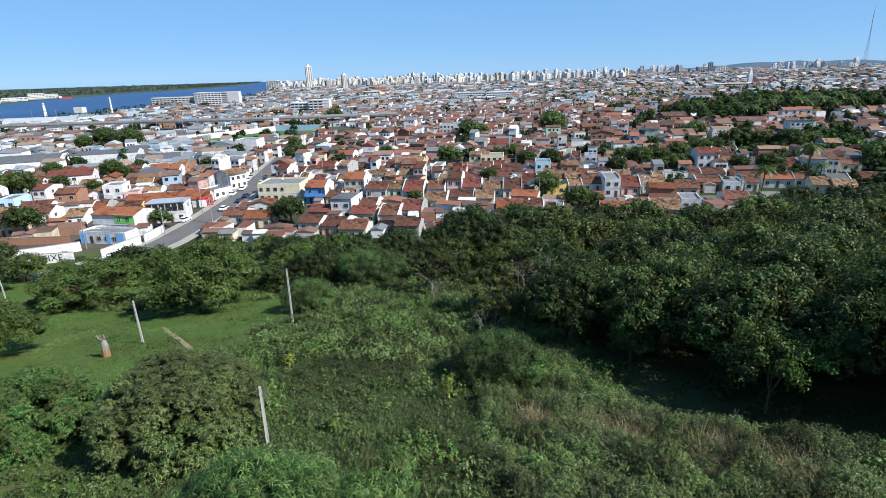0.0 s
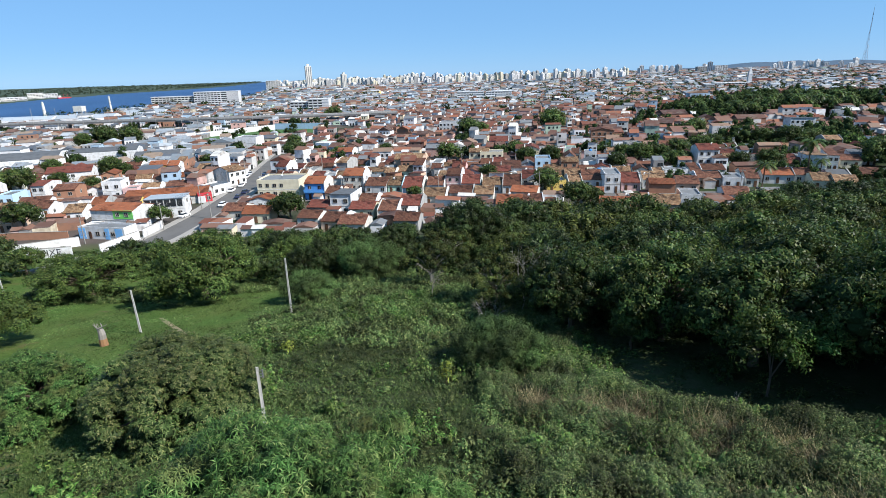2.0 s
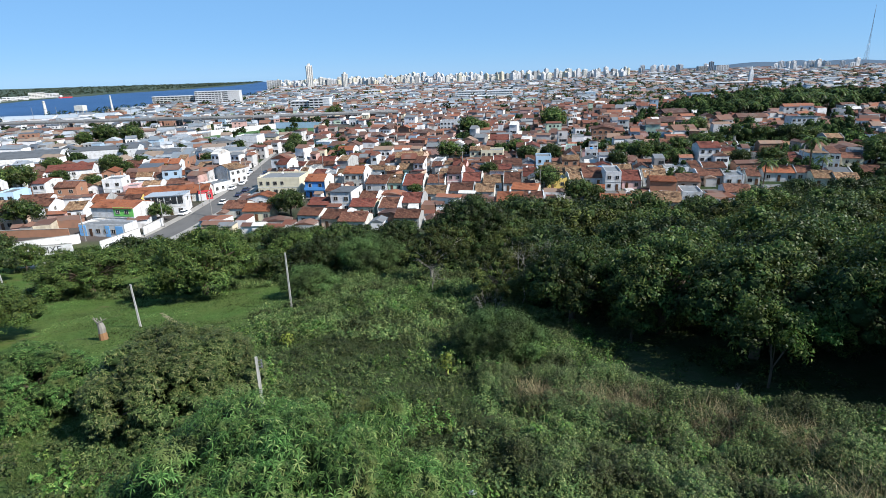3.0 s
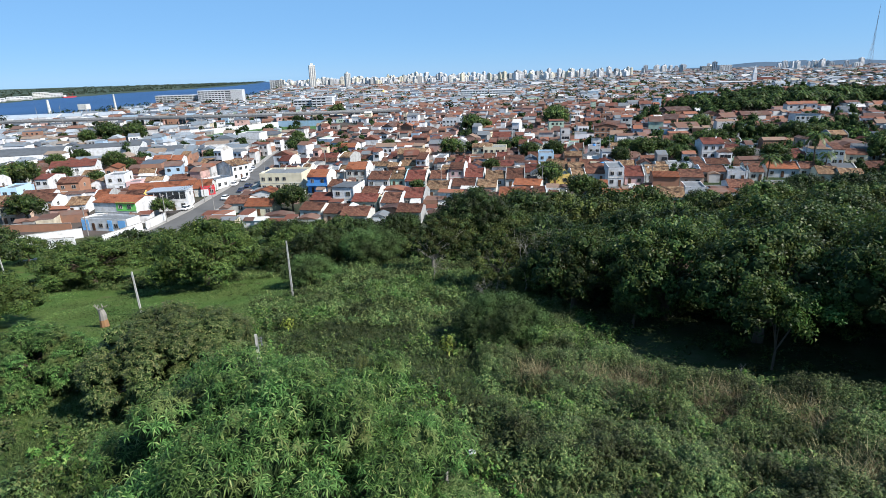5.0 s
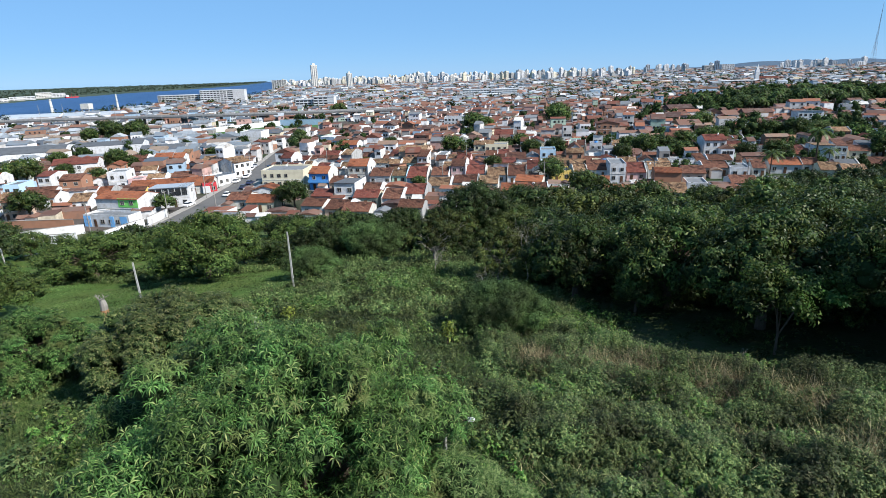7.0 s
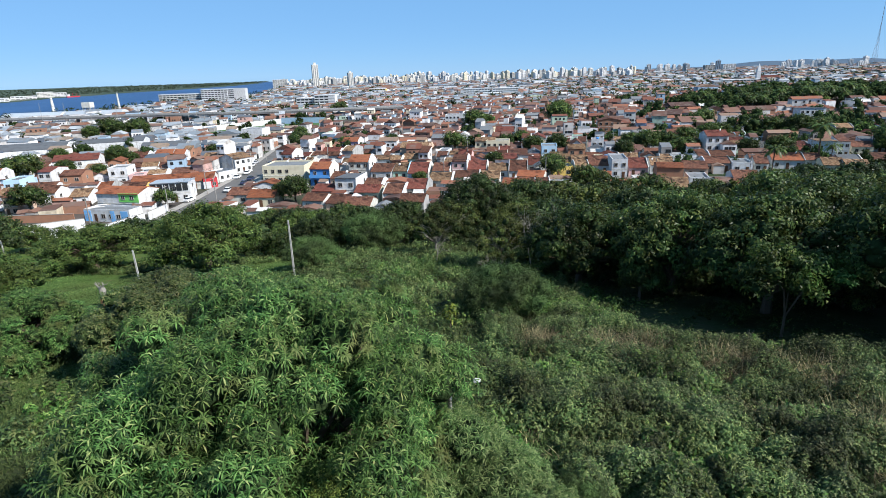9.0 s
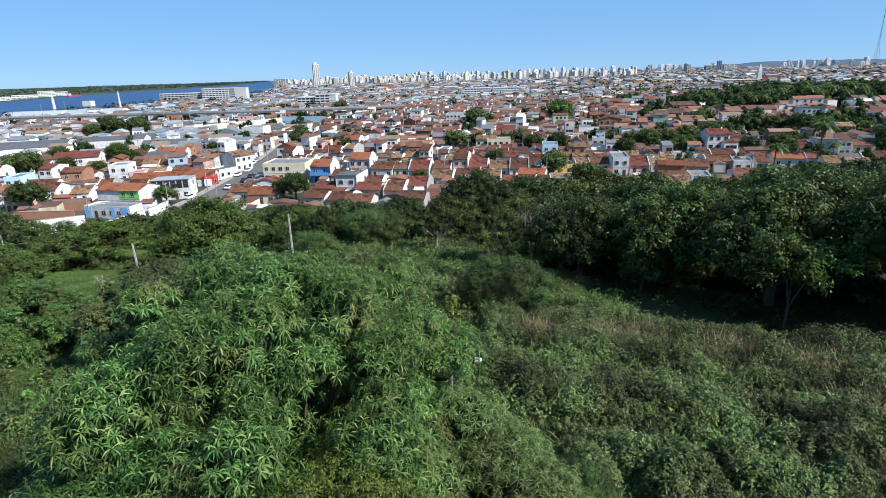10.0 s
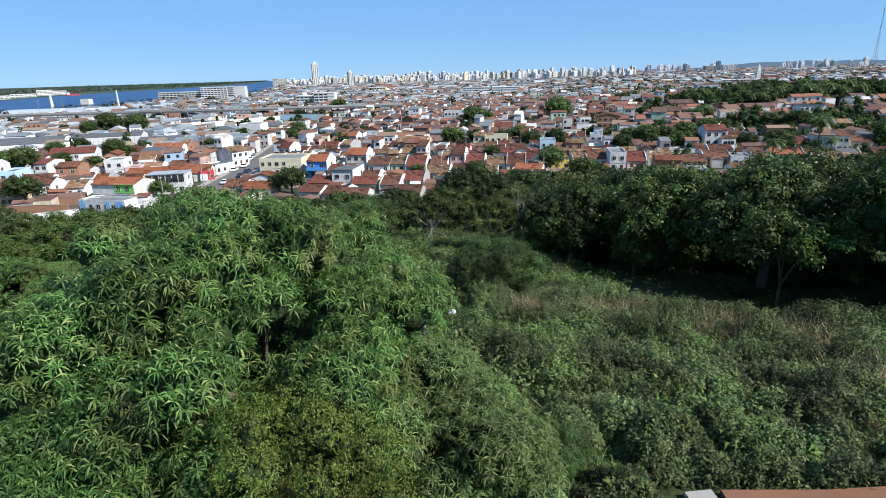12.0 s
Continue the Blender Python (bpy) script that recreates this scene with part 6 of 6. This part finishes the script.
def hall(x, y, turn, w, d, h, rise, label, side="white", roof="grey fibre-cement", arch=True):
    """A shed with a curved or pitched roof whose bright gable wall shows."""
    e = base("warehouse", pose(x, y, gz(x, y), 0, 0, turn), label, "warehouse", "town sheds")
    n = 9 if arch else 3
    prof = [(-d / 2 + d * i / (n - 1), h + rise * (math.sin(math.pi * i / (n - 1)) if arch else (1 - abs(2 * i / (n - 1) - 1)))) for i in range(n)]
    g = G()
    ring = [(-d / 2, -3.0)] + prof + [(d / 2, -3.0)]
    for sx in (-w / 2, w / 2):
        g.v.extend((sx, yy + d / 2, zz) for yy, zz in ring)
    m = len(ring)
    g.f = [tuple(reversed(range(m))), tuple(range(m, 2 * m))] + [(i, i + 1, m + i + 1, m + i) for i in range(m - 1)] + [(m - 1, 0, m, 2 * m - 1)]
    g.m = [0] * len(g.f)
    part("wall", g, PAINT[side], e)
    g = G()
    for sx in (-w / 2 - 0.3, w / 2 - 0.35):
        g.v.extend((sx, yy + d / 2, zz + 0.02) for yy, zz in prof)
    for sx in (-w / 2 - 0.3, w / 2 - 0.35):
        g.v.extend((sx, yy + d / 2, zz + 0.25) for yy, zz in prof)
    for i in range(n - 1):
        g.f.extend([(i, n + i, n + i + 1, i + 1), (2 * n + i, 2 * n + i + 1, 3 * n + i + 1, 3 * n + i), (i, i + 1, 2 * n + i + 1, 2 * n + i), (n + i, 3 * n + i, 3 * n + i + 1, n + i + 1)])
    g.f.extend([(0, 2 * n, 3 * n, n), (n - 1, 2 * n - 1, 4 * n - 1, 3 * n - 1)])
    g.m = [0] * len(g.f)
    part("roof", g, ROOFING[roof], e)
    return e


hall(-222, 268, 22, 34, 20, 4.5, 2.6, "large shed with dark curved roof and white gable")
hall(-192, 288, 18, 34, 14, 5.5, 1.6, "shed with dark pitched roof and white side", arch=False)
hall(-160, 284, 18, 22, 12, 4.0, 1.2, "low shed with dark roof", "grey cement", arch=False)
hall(-480, 600, 12, 60, 26, 6, 3.0, "long white factory shed by the river", "white", "pale metal")
hall(-420, 615, 12, 60, 26, 6, 3.0, "long white factory shed by the river", "white", "pale metal")
hall(-395, 690, 12, 50, 22, 6, 3.0, "white factory shed with curved roof", "white", "pale metal")


def wall_run(x0, y0, x1, y1, h, colour, label, thick=0.2):
    """A free-standing wall with a coping."""
    d = math.hypot(x1 - x0, y1 - y0)
    a = math.degrees(math.atan2(y1 - y0, x1 - x0))
    e = base("boundary_wall", pose(x0, y0, 0, 0, 0, a), label, "wall", "boundary walls")
    z0, z1 = gz(x0, y0), gz(x1, y1)
    g = G()
    g.hexa([(0, -thick / 2, z0 - 1.5), (d, -thick / 2, z1 - 1.5), (d, thick / 2, z1 - 1.5), (0, thick / 2, z0 - 1.5)], [(0, -thick / 2, z0 + h), (d, -thick / 2, z1 + h), (d, thick / 2, z1 + h), (0, thick / 2, z0 + h)])
    part("wall", g, PAINT[colour], e)
    g = G()
    t = thick / 2 + 0.05
    g.hexa([(0, -t, z0 + h + 0.003), (d, -t, z1 + h + 0.003), (d, t, z1 + h + 0.003), (0, t, z0 + h + 0.003)], [(0, -t, z0 + h + 0.1), (d, -t, z1 + h + 0.1), (d, t, z1 + h + 0.1), (0, t, z0 + h + 0.1)])
    part("coping", g, PAVING, e)
    return e


wall_run(-229, 399, -196, 407, 4.2, "white", "long white wall round a sports field", 0.4)
wall_run(-196, 407, -158, 470, 4.2, "white", "long white wall round a sports field", 0.4)
wall_run(-158, 470, -112, 462, 5.0, "pale blue", "blue and white wall of a sports field", 0.4)
g = G()
for i in range(6):
    for j in range(5):
        x, y = -190 + i * 14, 400 + j * 13
        c = [(x, y), (x + 14, y), (x + 14, y + 13), (x, y + 13)]
        g.hexa([(a, b, gz(a, b) - 0.5) for a, b in c], [(a, b, gz(a, b) + 0.25) for a, b in c])
FIELD = surface("field_turf", (0.045, 0.10, 0.028), (0.07, 0.10, 0.04), vary=0)
tagged(part("sports_field", g, FIELD), "green turf of a walled sports field", "field", kind="structure")


def ridge():
    """Low hills on the horizon, painted blue in place of distance haze."""
    g = G()
    n = 60
    for i in range(n):
        xa, xb = 900 + i * 60, 900 + (i + 1) * 60

        def top(x):
            k = clamp((x - 900) / 1100)
            return float(-16 + k * (26 + 10 * math.sin(x * 0.0031) + 7 * math.sin(x * 0.0087 + 1) + 16 * math.exp(-((x - 2560) / 80) ** 2)) + clamp((x - 2800) / 1200) * 22)

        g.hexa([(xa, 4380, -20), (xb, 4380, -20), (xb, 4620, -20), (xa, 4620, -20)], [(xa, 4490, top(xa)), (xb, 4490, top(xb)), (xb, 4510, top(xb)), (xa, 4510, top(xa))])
    tagged(part("backdrop", g, surface("haze_blue_hill", (0.050, 0.080, 0.118), (0.062, 0.090, 0.122), fine=0.05, coarse=0.01, vary=0)), "low wooded hills along the horizon, coloured haze-blue", "hills", kind="structure")


ridge()


# ---- port on the far bank ----
for x, y, w, h, c in ((-1250, 1560, 60, 9, "white"), (-1262, 1660, 40, 16, "off-white"), (-1268, 1720, 50, 12, "white"), (-1225, 1480, 70, 7, "off-white"), (-1200, 1400, 60, 8, "white")):
    banded("port_building", x, y, 40, w, 18, max(1, int(h / 4)), c, f"{c} port building on the far bank", "port building", 6, 0.0, 4)
e = base("cargo_ship", pose(-1205, 1700, WATER, 0, 0, 60) @ Matrix.Scale(0.55, 4), "red-hulled ship moored at the far bank", "ship")
g = G()
g.hexa([(-32, -5, -1), (30, -5, -1), (30, 5, -1), (-32, 5, -1)], [(-34, -6, 6), (38, -6, 6), (38, 6, 6), (-34, 6, 6)])
part("hull", g, PAINT["red"], e)
g = G()
g.box(-30, -5, 6.003, -16, 5, 16)
part("deckhouse", g, PAINT["white"], e)
for px in (0, 20):
    g = G()
    g.tube([(px, 0, 6), (px, 0, 22)], [0.8, 0.5], 6)
    part("crane_post", g, PAINT["red"], e)


# ---- poles, stump, sapling and other things on the slope ----
POLE = surface("pale_pole_concrete", (0.36, 0.355, 0.34), (0.22, 0.21, 0.19), fine=12, bump=0.01)
def concrete_pole(x, y, h, lean, label, fittings=True):
    """A square tapering concrete pole with climbing holes and an insulator bracket."""
    e = base("utility_pole", pose(x, y, gz(x, y), *lean), label, "utility pole", "concrete poles")
    g = G()
    w0, w1 = 0.085, 0.055
    n = int(h / 0.5)
    for s in (-1, 1):
        low = [(s * w0 - 0.035, -w0, -1), (s * w0 + 0.035, -w0, -1), (s * w0 + 0.035, w0, -1), (s * w0 - 0.035, w0, -1)]
        top = [(s * w1 - 0.03, -w1, h), (s * w1 + 0.03, -w1, h), (s * w1 + 0.03, w1, h), (s * w1 - 0.03, w1, h)]
        q = G()
        q.hexa(low, top)
        part("flange", q, POLE, e)
    web = G()
    web.hexa([(-w0, -0.05, -1), (w0, -0.05, -1), (w0, 0.05, -1), (-w0, 0.05, -1)], [(-w1, -0.04, h - 0.003), (w1, -0.04, h - 0.003), (w1, 0.04, h - 0.003), (-w1, 0.04, h - 0.003)])
    part("web", web, POLE, e)
    if fittings:
        for k in range(3):
            b = G()
            b.tube([(0.12, -0.1, h - 0.25 - k * 0.22), (0.3, -0.14, h - 0.25 - k * 0.22)], [0.03, 0.03], 5)
            b.tube([(0.3, -0.14, h - 0.32 - k * 0.22), (0.3, -0.14, h - 0.17 - k * 0.22)], [0.06, 0.05], 7)
            part("insulator", b, STEEL, e)
    return e


concrete_pole(-22.85, 63.1, 7.5, (0, 0, 0), "tall weathered concrete pole in the grass", False)
concrete_pole(-40.5, 58.3, 5.7, (0, -1.5, 0), "short weathered concrete pole on a lawn", False)
concrete_pole(-13.8, 28.9, 5.0, (0, 0, 20), "concrete pole with insulator bracket beside a mango tree")
concrete_pole(-84, 88, 5.5, (0, -2, 0), "grey concrete pole beside trees")


def lamp_pole(x, y, h):
    e = base("lamp_pole", pose(x, y, gz(x, y)), "slim pole with a white lamp head inside a mango crown", "lamp pole")
    g = G()
    g.tube([(0, 0, -0.5), (0, 0, h)], [0.1, 0.07], 8)
    part("pole", g, CONCRETE, e)
    g = G()
    g.tube([(0, 0, h - 0.1), (0.85, -0.05, h + 0.06)], [0.022, 0.022], 6)
    part("arm", g, BARK, e)
    g = G()
    g.tube([(0.78, -0.05, h + 0.05), (0.82, -0.05, h + 0.06), (0.98, -0.07, h + 0.09), (1.04, -0.07, h + 0.09)], [0.03, 0.085, 0.08, 0.03], 10)
    part("lamp_head", g, PAINT["white"], e)


lamp_pole(-0.8, 12.7, 6.1)


def bare_branches(g, rng, p, d, length, r, depth):
    q = p + d * length
    g.tube([p, p.lerp(q, 0.5) + Vector(rng.normal(0, 0.05 * length, 3)), q], [r, r * 0.8, r * 0.6], 5)
    if depth:
        for i in range(3 if depth > 1 else 2):
            nd = (d + Vector(rng.normal(0, 0.55, 3)) + Vector((0, 0, 0.12))).normalized()
            bare_branches(g, rng, q, nd, length * rng.uniform(0.55, 0.85), r * 0.55, depth - 1)


def dead_tree(x, y, h, seed, label, sink=0.0):
    rng = np.random.default_rng(seed)
    g = G()
    bare_branches(g, rng, Vector((0, 0, -0.5)), Vector((0.05, 0, 1)), h * 0.34, 0.1, 4)
    e = base("dead_tree", pose(x, y, gz(x, y) - sink), label, "dead tree", "dead trees")
    part("branchwork", g, PALE_BARK, e)


dead_tree(7.0, 61.0, 9.5, 3, "bare grey dead tree among green crowns")
dead_tree(8.5, 62.0, 10, 4, "bare grey dead tree among green crowns")
dead_tree(-4.6, 69.0, 5.0, 5, "bare pale tree at the foot of the wood")
dead_tree(2.2, 54.0, 3.6, 6, "small leafless shrub in weeds")
dead_tree(3.4, 55.0, 3.0, 16, "small leafless shrub in weeds")
dead_tree(20.0, 33.0, 1.6, 7, "low leafless shrub in the grass")


def stump(x, y):
    """A dead trunk with broken forked limbs and an orange peeled foot."""
    rng = np.random.default_rng(8)
    e = base("tree_stump", pose(x, y, gz(x, y)), "broken dead trunk with orange peeled base", "tree stump")
    g = G()
    g.tube([(0, 0, 0.95), (0.05, 0, 1.5), (-0.05, 0.05, 2.0), (-0.1, 0, 2.3)], [0.42, 0.4, 0.34, 0.22], 9)
    part("trunk", g, PALE_BARK, e)
    g = G()
    g.tube([(0.05, 0, -0.4), (0.02, 0, 0.1), (0, 0, 0.95)], [0.6, 0.48, 0.43], 9)
    part("peeled_base", g, surface("peeled_wood", (0.20, 0.11, 0.055), (0.13, 0.09, 0.06), fine=9, coarse=2), e, label="orange peeled wood")
    for i in range(5):
        g = G()
        a = i * 2.4 + 2.6
        bare_branches(g, rng, Vector((-0.05, 0, 1.7 + 0.1 * i)), Vector((math.cos(a), 0.5 * math.sin(a), rng.uniform(0.5, 1.5))).normalized(), rng.uniform(0.55, 0.85), 0.1, 1)
        part("limb", g, PALE_BARK, e)


stump(-42.3, 53.9)


def sapling(x, y, h):
    rng = np.random.default_rng(4)
    e = base("sapling", pose(x, y, gz(x, y)), "yellow-green young sapling in weeds", "sapling")
    g = G()
    g.tube([(0, 0, -0.2), (0.05, 0, h * 0.5), (0, 0.02, h)], [0.04, 0.03, 0.015], 6)
    part("stem", g, BARK, e)
    n = 150
    p = np.stack([rng.normal(0, 0.28, n), rng.normal(0, 0.28, n), rng.uniform(h * 0.35, h * 1.08, n)], 1)
    q = leaf_quads(rng, p, unit(p * np.array([[1, 1, 0.1]]) + np.array([[0, 0, 0.5]])), 0.3, 0.14)
    link_part("leaves", soup("leaves", q, SAPLING), e)


sapling(-1.7, 36.6, 1.9)
sapling(-17.5, 45.0, 1.3)

SOIL = surface("red_soil", (0.150, 0.074, 0.045), (0.100, 0.055, 0.036), fine=5, coarse=0.8, vary=0)
PATH_SOIL = surface("trodden_soil", (0.200, 0.165, 0.100), (0.130, 0.115, 0.062), fine=5, coarse=0.8, vary=0)
strip("footpath", [(-43, 67), (-39.5, 62.7), (-35.5, 58.2), (-32.5, 54.5), (-30.3, 51)], 0.6, 0.05, PATH_SOIL, "narrow trodden footpath over the lawn", "path")
strip("footpath_2", [(-14.9, 27.2), (-14.6, 25.5), (-14.0, 23.5)], 0.6, 0.06, PATH_SOIL, "bare earth beside a mango tree", "path")
strip("soil_patch", [(8.75, 9.95), (12, 10.05), (17, 10.2), (24, 10.5)], 3.4, 0.1, SOIL, "strip of bare red soil", "soil")


def slab(x, y):
    bm = bmesh.new()
    bmesh.ops.create_cube(bm, size=1)
    bmesh.ops.scale(bm, vec=(0.95, 0.62, 0.2), verts=bm.verts)
    bmesh.ops.bevel(bm, geom=bm.edges[:], offset=0.03, segments=2, affect="EDGES")
    me = bpy.data.meshes.new("concrete_slab")
    bm.to_mesh(me)
    bm.free()
    me.materials.append(CONCRETE)
    ob = new("concrete_slab", me)
    ob.matrix_basis = pose(x, y, gz(x, y) + 0.16, 0, 0, 8)
    tagged(ob, "small pale concrete slab at the edge of red soil", "slab")


slab(7.95, 11.25)


# ---- street things ----
def car(x, y, turn, paint, label):
    """A small parked car: body, cabin, windows, wheels."""
    e = base("car", pose(x, y, gz(x, y) + 0.2, 0, 0, turn), label, "car", "parked cars")
    g = G()
    g.extrude([(-2.0, 0.3), (2.0, 0.3), (2.05, 0.62), (1.9, 0.85), (0.95, 0.95), (-1.5, 1.0), (-2.05, 0.85), (-2.08, 0.5)], 1, -0.82, 0.82)
    part("body", g, paint, e)
    g = G()
    g.hexa([(-1.7, -0.78, 0.98), (0.9, -0.78, 0.94), (0.9, 0.78, 0.94), (-1.7, 0.78, 0.98)], [(-1.3, -0.62, 1.45), (0.2, -0.62, 1.45), (0.2, 0.62, 1.45), (-1.3, 0.62, 1.45)])
    part("cabin_glass", g, GLASS, e)
    g = G()
    g.box(-1.28, -0.6, 1.453, 0.18, 0.6, 1.5)
    part("cabin_roof", g, paint, e)
    for wx in (-1.3, 1.25):
        for wy in (-0.8, 0.8):
            g = G()
            g.tube([(wx, wy - 0.1, 0.31), (wx, wy + 0.1, 0.31)], [0.31, 0.31], 12)
            part("wheel", g, ASPHALT, e)


CAR_PAINT = {"white": surface("white_car_paint", (0.8, 0.8, 0.8), (0.7, 0.7, 0.7), rough=0.25, bump=0), "silver": surface("silver_car_paint", (0.5, 0.5, 0.52), (0.4, 0.4, 0.42), rough=0.25, bump=0), "dark blue": surface("dark_car_paint", (0.03, 0.04, 0.09), (0.02, 0.03, 0.06), rough=0.25, bump=0), "red": surface("red_car_paint", (0.45, 0.03, 0.03), (0.35, 0.03, 0.03), rough=0.25, bump=0)}
for x, y, a, c in ((-87.6, 163, 80, "white"), (-85.5, 196, 92, "white"), (-85.6, 206, 95, "white"), (-78.8, 192, 88, "dark blue"), (-88.5, 216, 100, "silver"), (-82.5, 219, 100, "white"), (-84.3, 228, 102, "dark blue"), (-78.5, 185, 88, "dark blue"), (-91, 226, 100, "white"), (-92.5, 234, 102, "silver"), (-80, 175, 85, "white"), (-68, 178, 5, "dark blue")):
    car(x, y, a, CAR_PAINT[c], f"{c} small car parked along the street")


def street_pole(x, y, turn, lamp=True):
    e = base("street_pole", pose(x, y, gz(x, y), 0, 0, turn), "grey street pole with crossarm and lamp", "utility pole", "street poles")
    g = G()
    g.tube([(0, 0, -0.5), (0, 0, 8.5)], [0.17, 0.1], 8)
    part("pole", g, CONCRETE, e)
    g = G()
    g.box(-0.9, -0.06, 7.9, 0.9, 0.06, 8.05)
    part("crossarm", g, CONCRETE, e)
    if lamp:
        g = G()
        g.tube([(0, 0, 7.0), (0, -1.2, 7.8), (0, -2.0, 7.9)], [0.04, 0.04, 0.04], 6)
        part("lamp_arm", g, STEEL, e)
        g = G()
        g.tube([(0, -1.9, 7.86), (0, -2.5, 7.92)], [0.1, 0.06], 8)
        part("lamp_head", g, STEEL, e)


def cable(a, b, sag):
    """A slack wire between two pole heads."""
    a, b = Vector(a), Vector(b)
    g = G()
    n = 8
    g.tube([a.lerp(b, i / n) - Vector((0, 0, sag * 4 * (i / n) * (1 - i / n))) for i in range(n + 1)], [0.025] * (n + 1), 4)
    ob = part("cable", g, INK_BLACK)
    tagged(ob, "thin black overhead wire between street poles", "cable", "overhead wires")


INK_BLACK = surface("black_rubber", (0.02, 0.02, 0.02), (0.03, 0.03, 0.03), vary=0)
for line in (((-87.5, 150), (-86, 172), (-86.5, 196), (-91, 225), (-97, 256)), ((-40, 176.5), (-8, 178.3), (25, 175), (58, 169), (86, 168), (120, 196))):
    for (xa, ya), (xb, yb) in zip(line, line[1:]):
        for o in (-0.7, 0.0, 0.7):
            cable((xa + o, ya, gz(xa, ya) + 8.05), (xb + o, yb, gz(xb, yb) + 8.05), 0.5)
for x, y, a in ((-87.5, 150, 90), (-86, 172, 90), (-86.5, 196, 90), (-91, 225, 95), (-97, 256, 95), (-77.6, 160, -90), (-77, 205, -90), (-40, 176.5, 0), (-8, 178.3, 0), (25, 175, 0), (58, 169, 0), (86, 168, 0), (-104, 139, 0), (60, 230, 0), (0, 226, 0), (-60, 232, 0), (120, 196, 0), (-140, 190, 0), (-160, 260, 0), (-40, 262, 0)):
    street_pole(x, y, a, a != 0)
for x, y in ((-300, 470), (-275, 460), (-250, 452), (-330, 480), (-360, 490), (-225, 445), (-205, 430), (-390, 500), (-180, 480), (-240, 490)):
    e = base("light_mast", pose(x, y, gz(x, y)), "tall thin grey light mast", "light mast", "light masts")
    g = G()
    g.tube([(0, 0, -1), (0, 0, 22)], [0.2, 0.12], 6)
    part("shaft", g, CONCRETE, e)

# walls beside the blue and white house, and on the near corner
wall_run(-92.5, 128, -90.2, 142, 2.6, "white", "white plastered boundary wall along the pavement")
wall_run(-89.8, 143, -88.6, 152, 2.6, "white", "white plastered boundary wall along the pavement")
wall_run(-116, 128, -104, 137, 2.6, "white", "white garden wall with stained top")
wall_run(-109.0, 123.3, -98.5, 126.3, 2.5, "white", "white wall with dark painted letters")
wall_run(-138, 143, -112, 144, 2.2, "bare brick", "low unplastered brick wall")
ft = bpy.data.curves.new("lettering", "FONT")
ft.body, ft.size, ft.extrude = "PEIXE", 2.3, 0.01
INK = surface("dark_paint", (0.04, 0.04, 0.05), (0.08, 0.08, 0.08), vary=0)
ft.materials.append(INK)
lt = new("lettering", ft)
lt.matrix_basis = pose(-106.2, 123.92, gz(-104, 124) + 0.5, 90, 0, 15.9)
tagged(lt, "dark hand-painted letters on a white wall", "lettering")
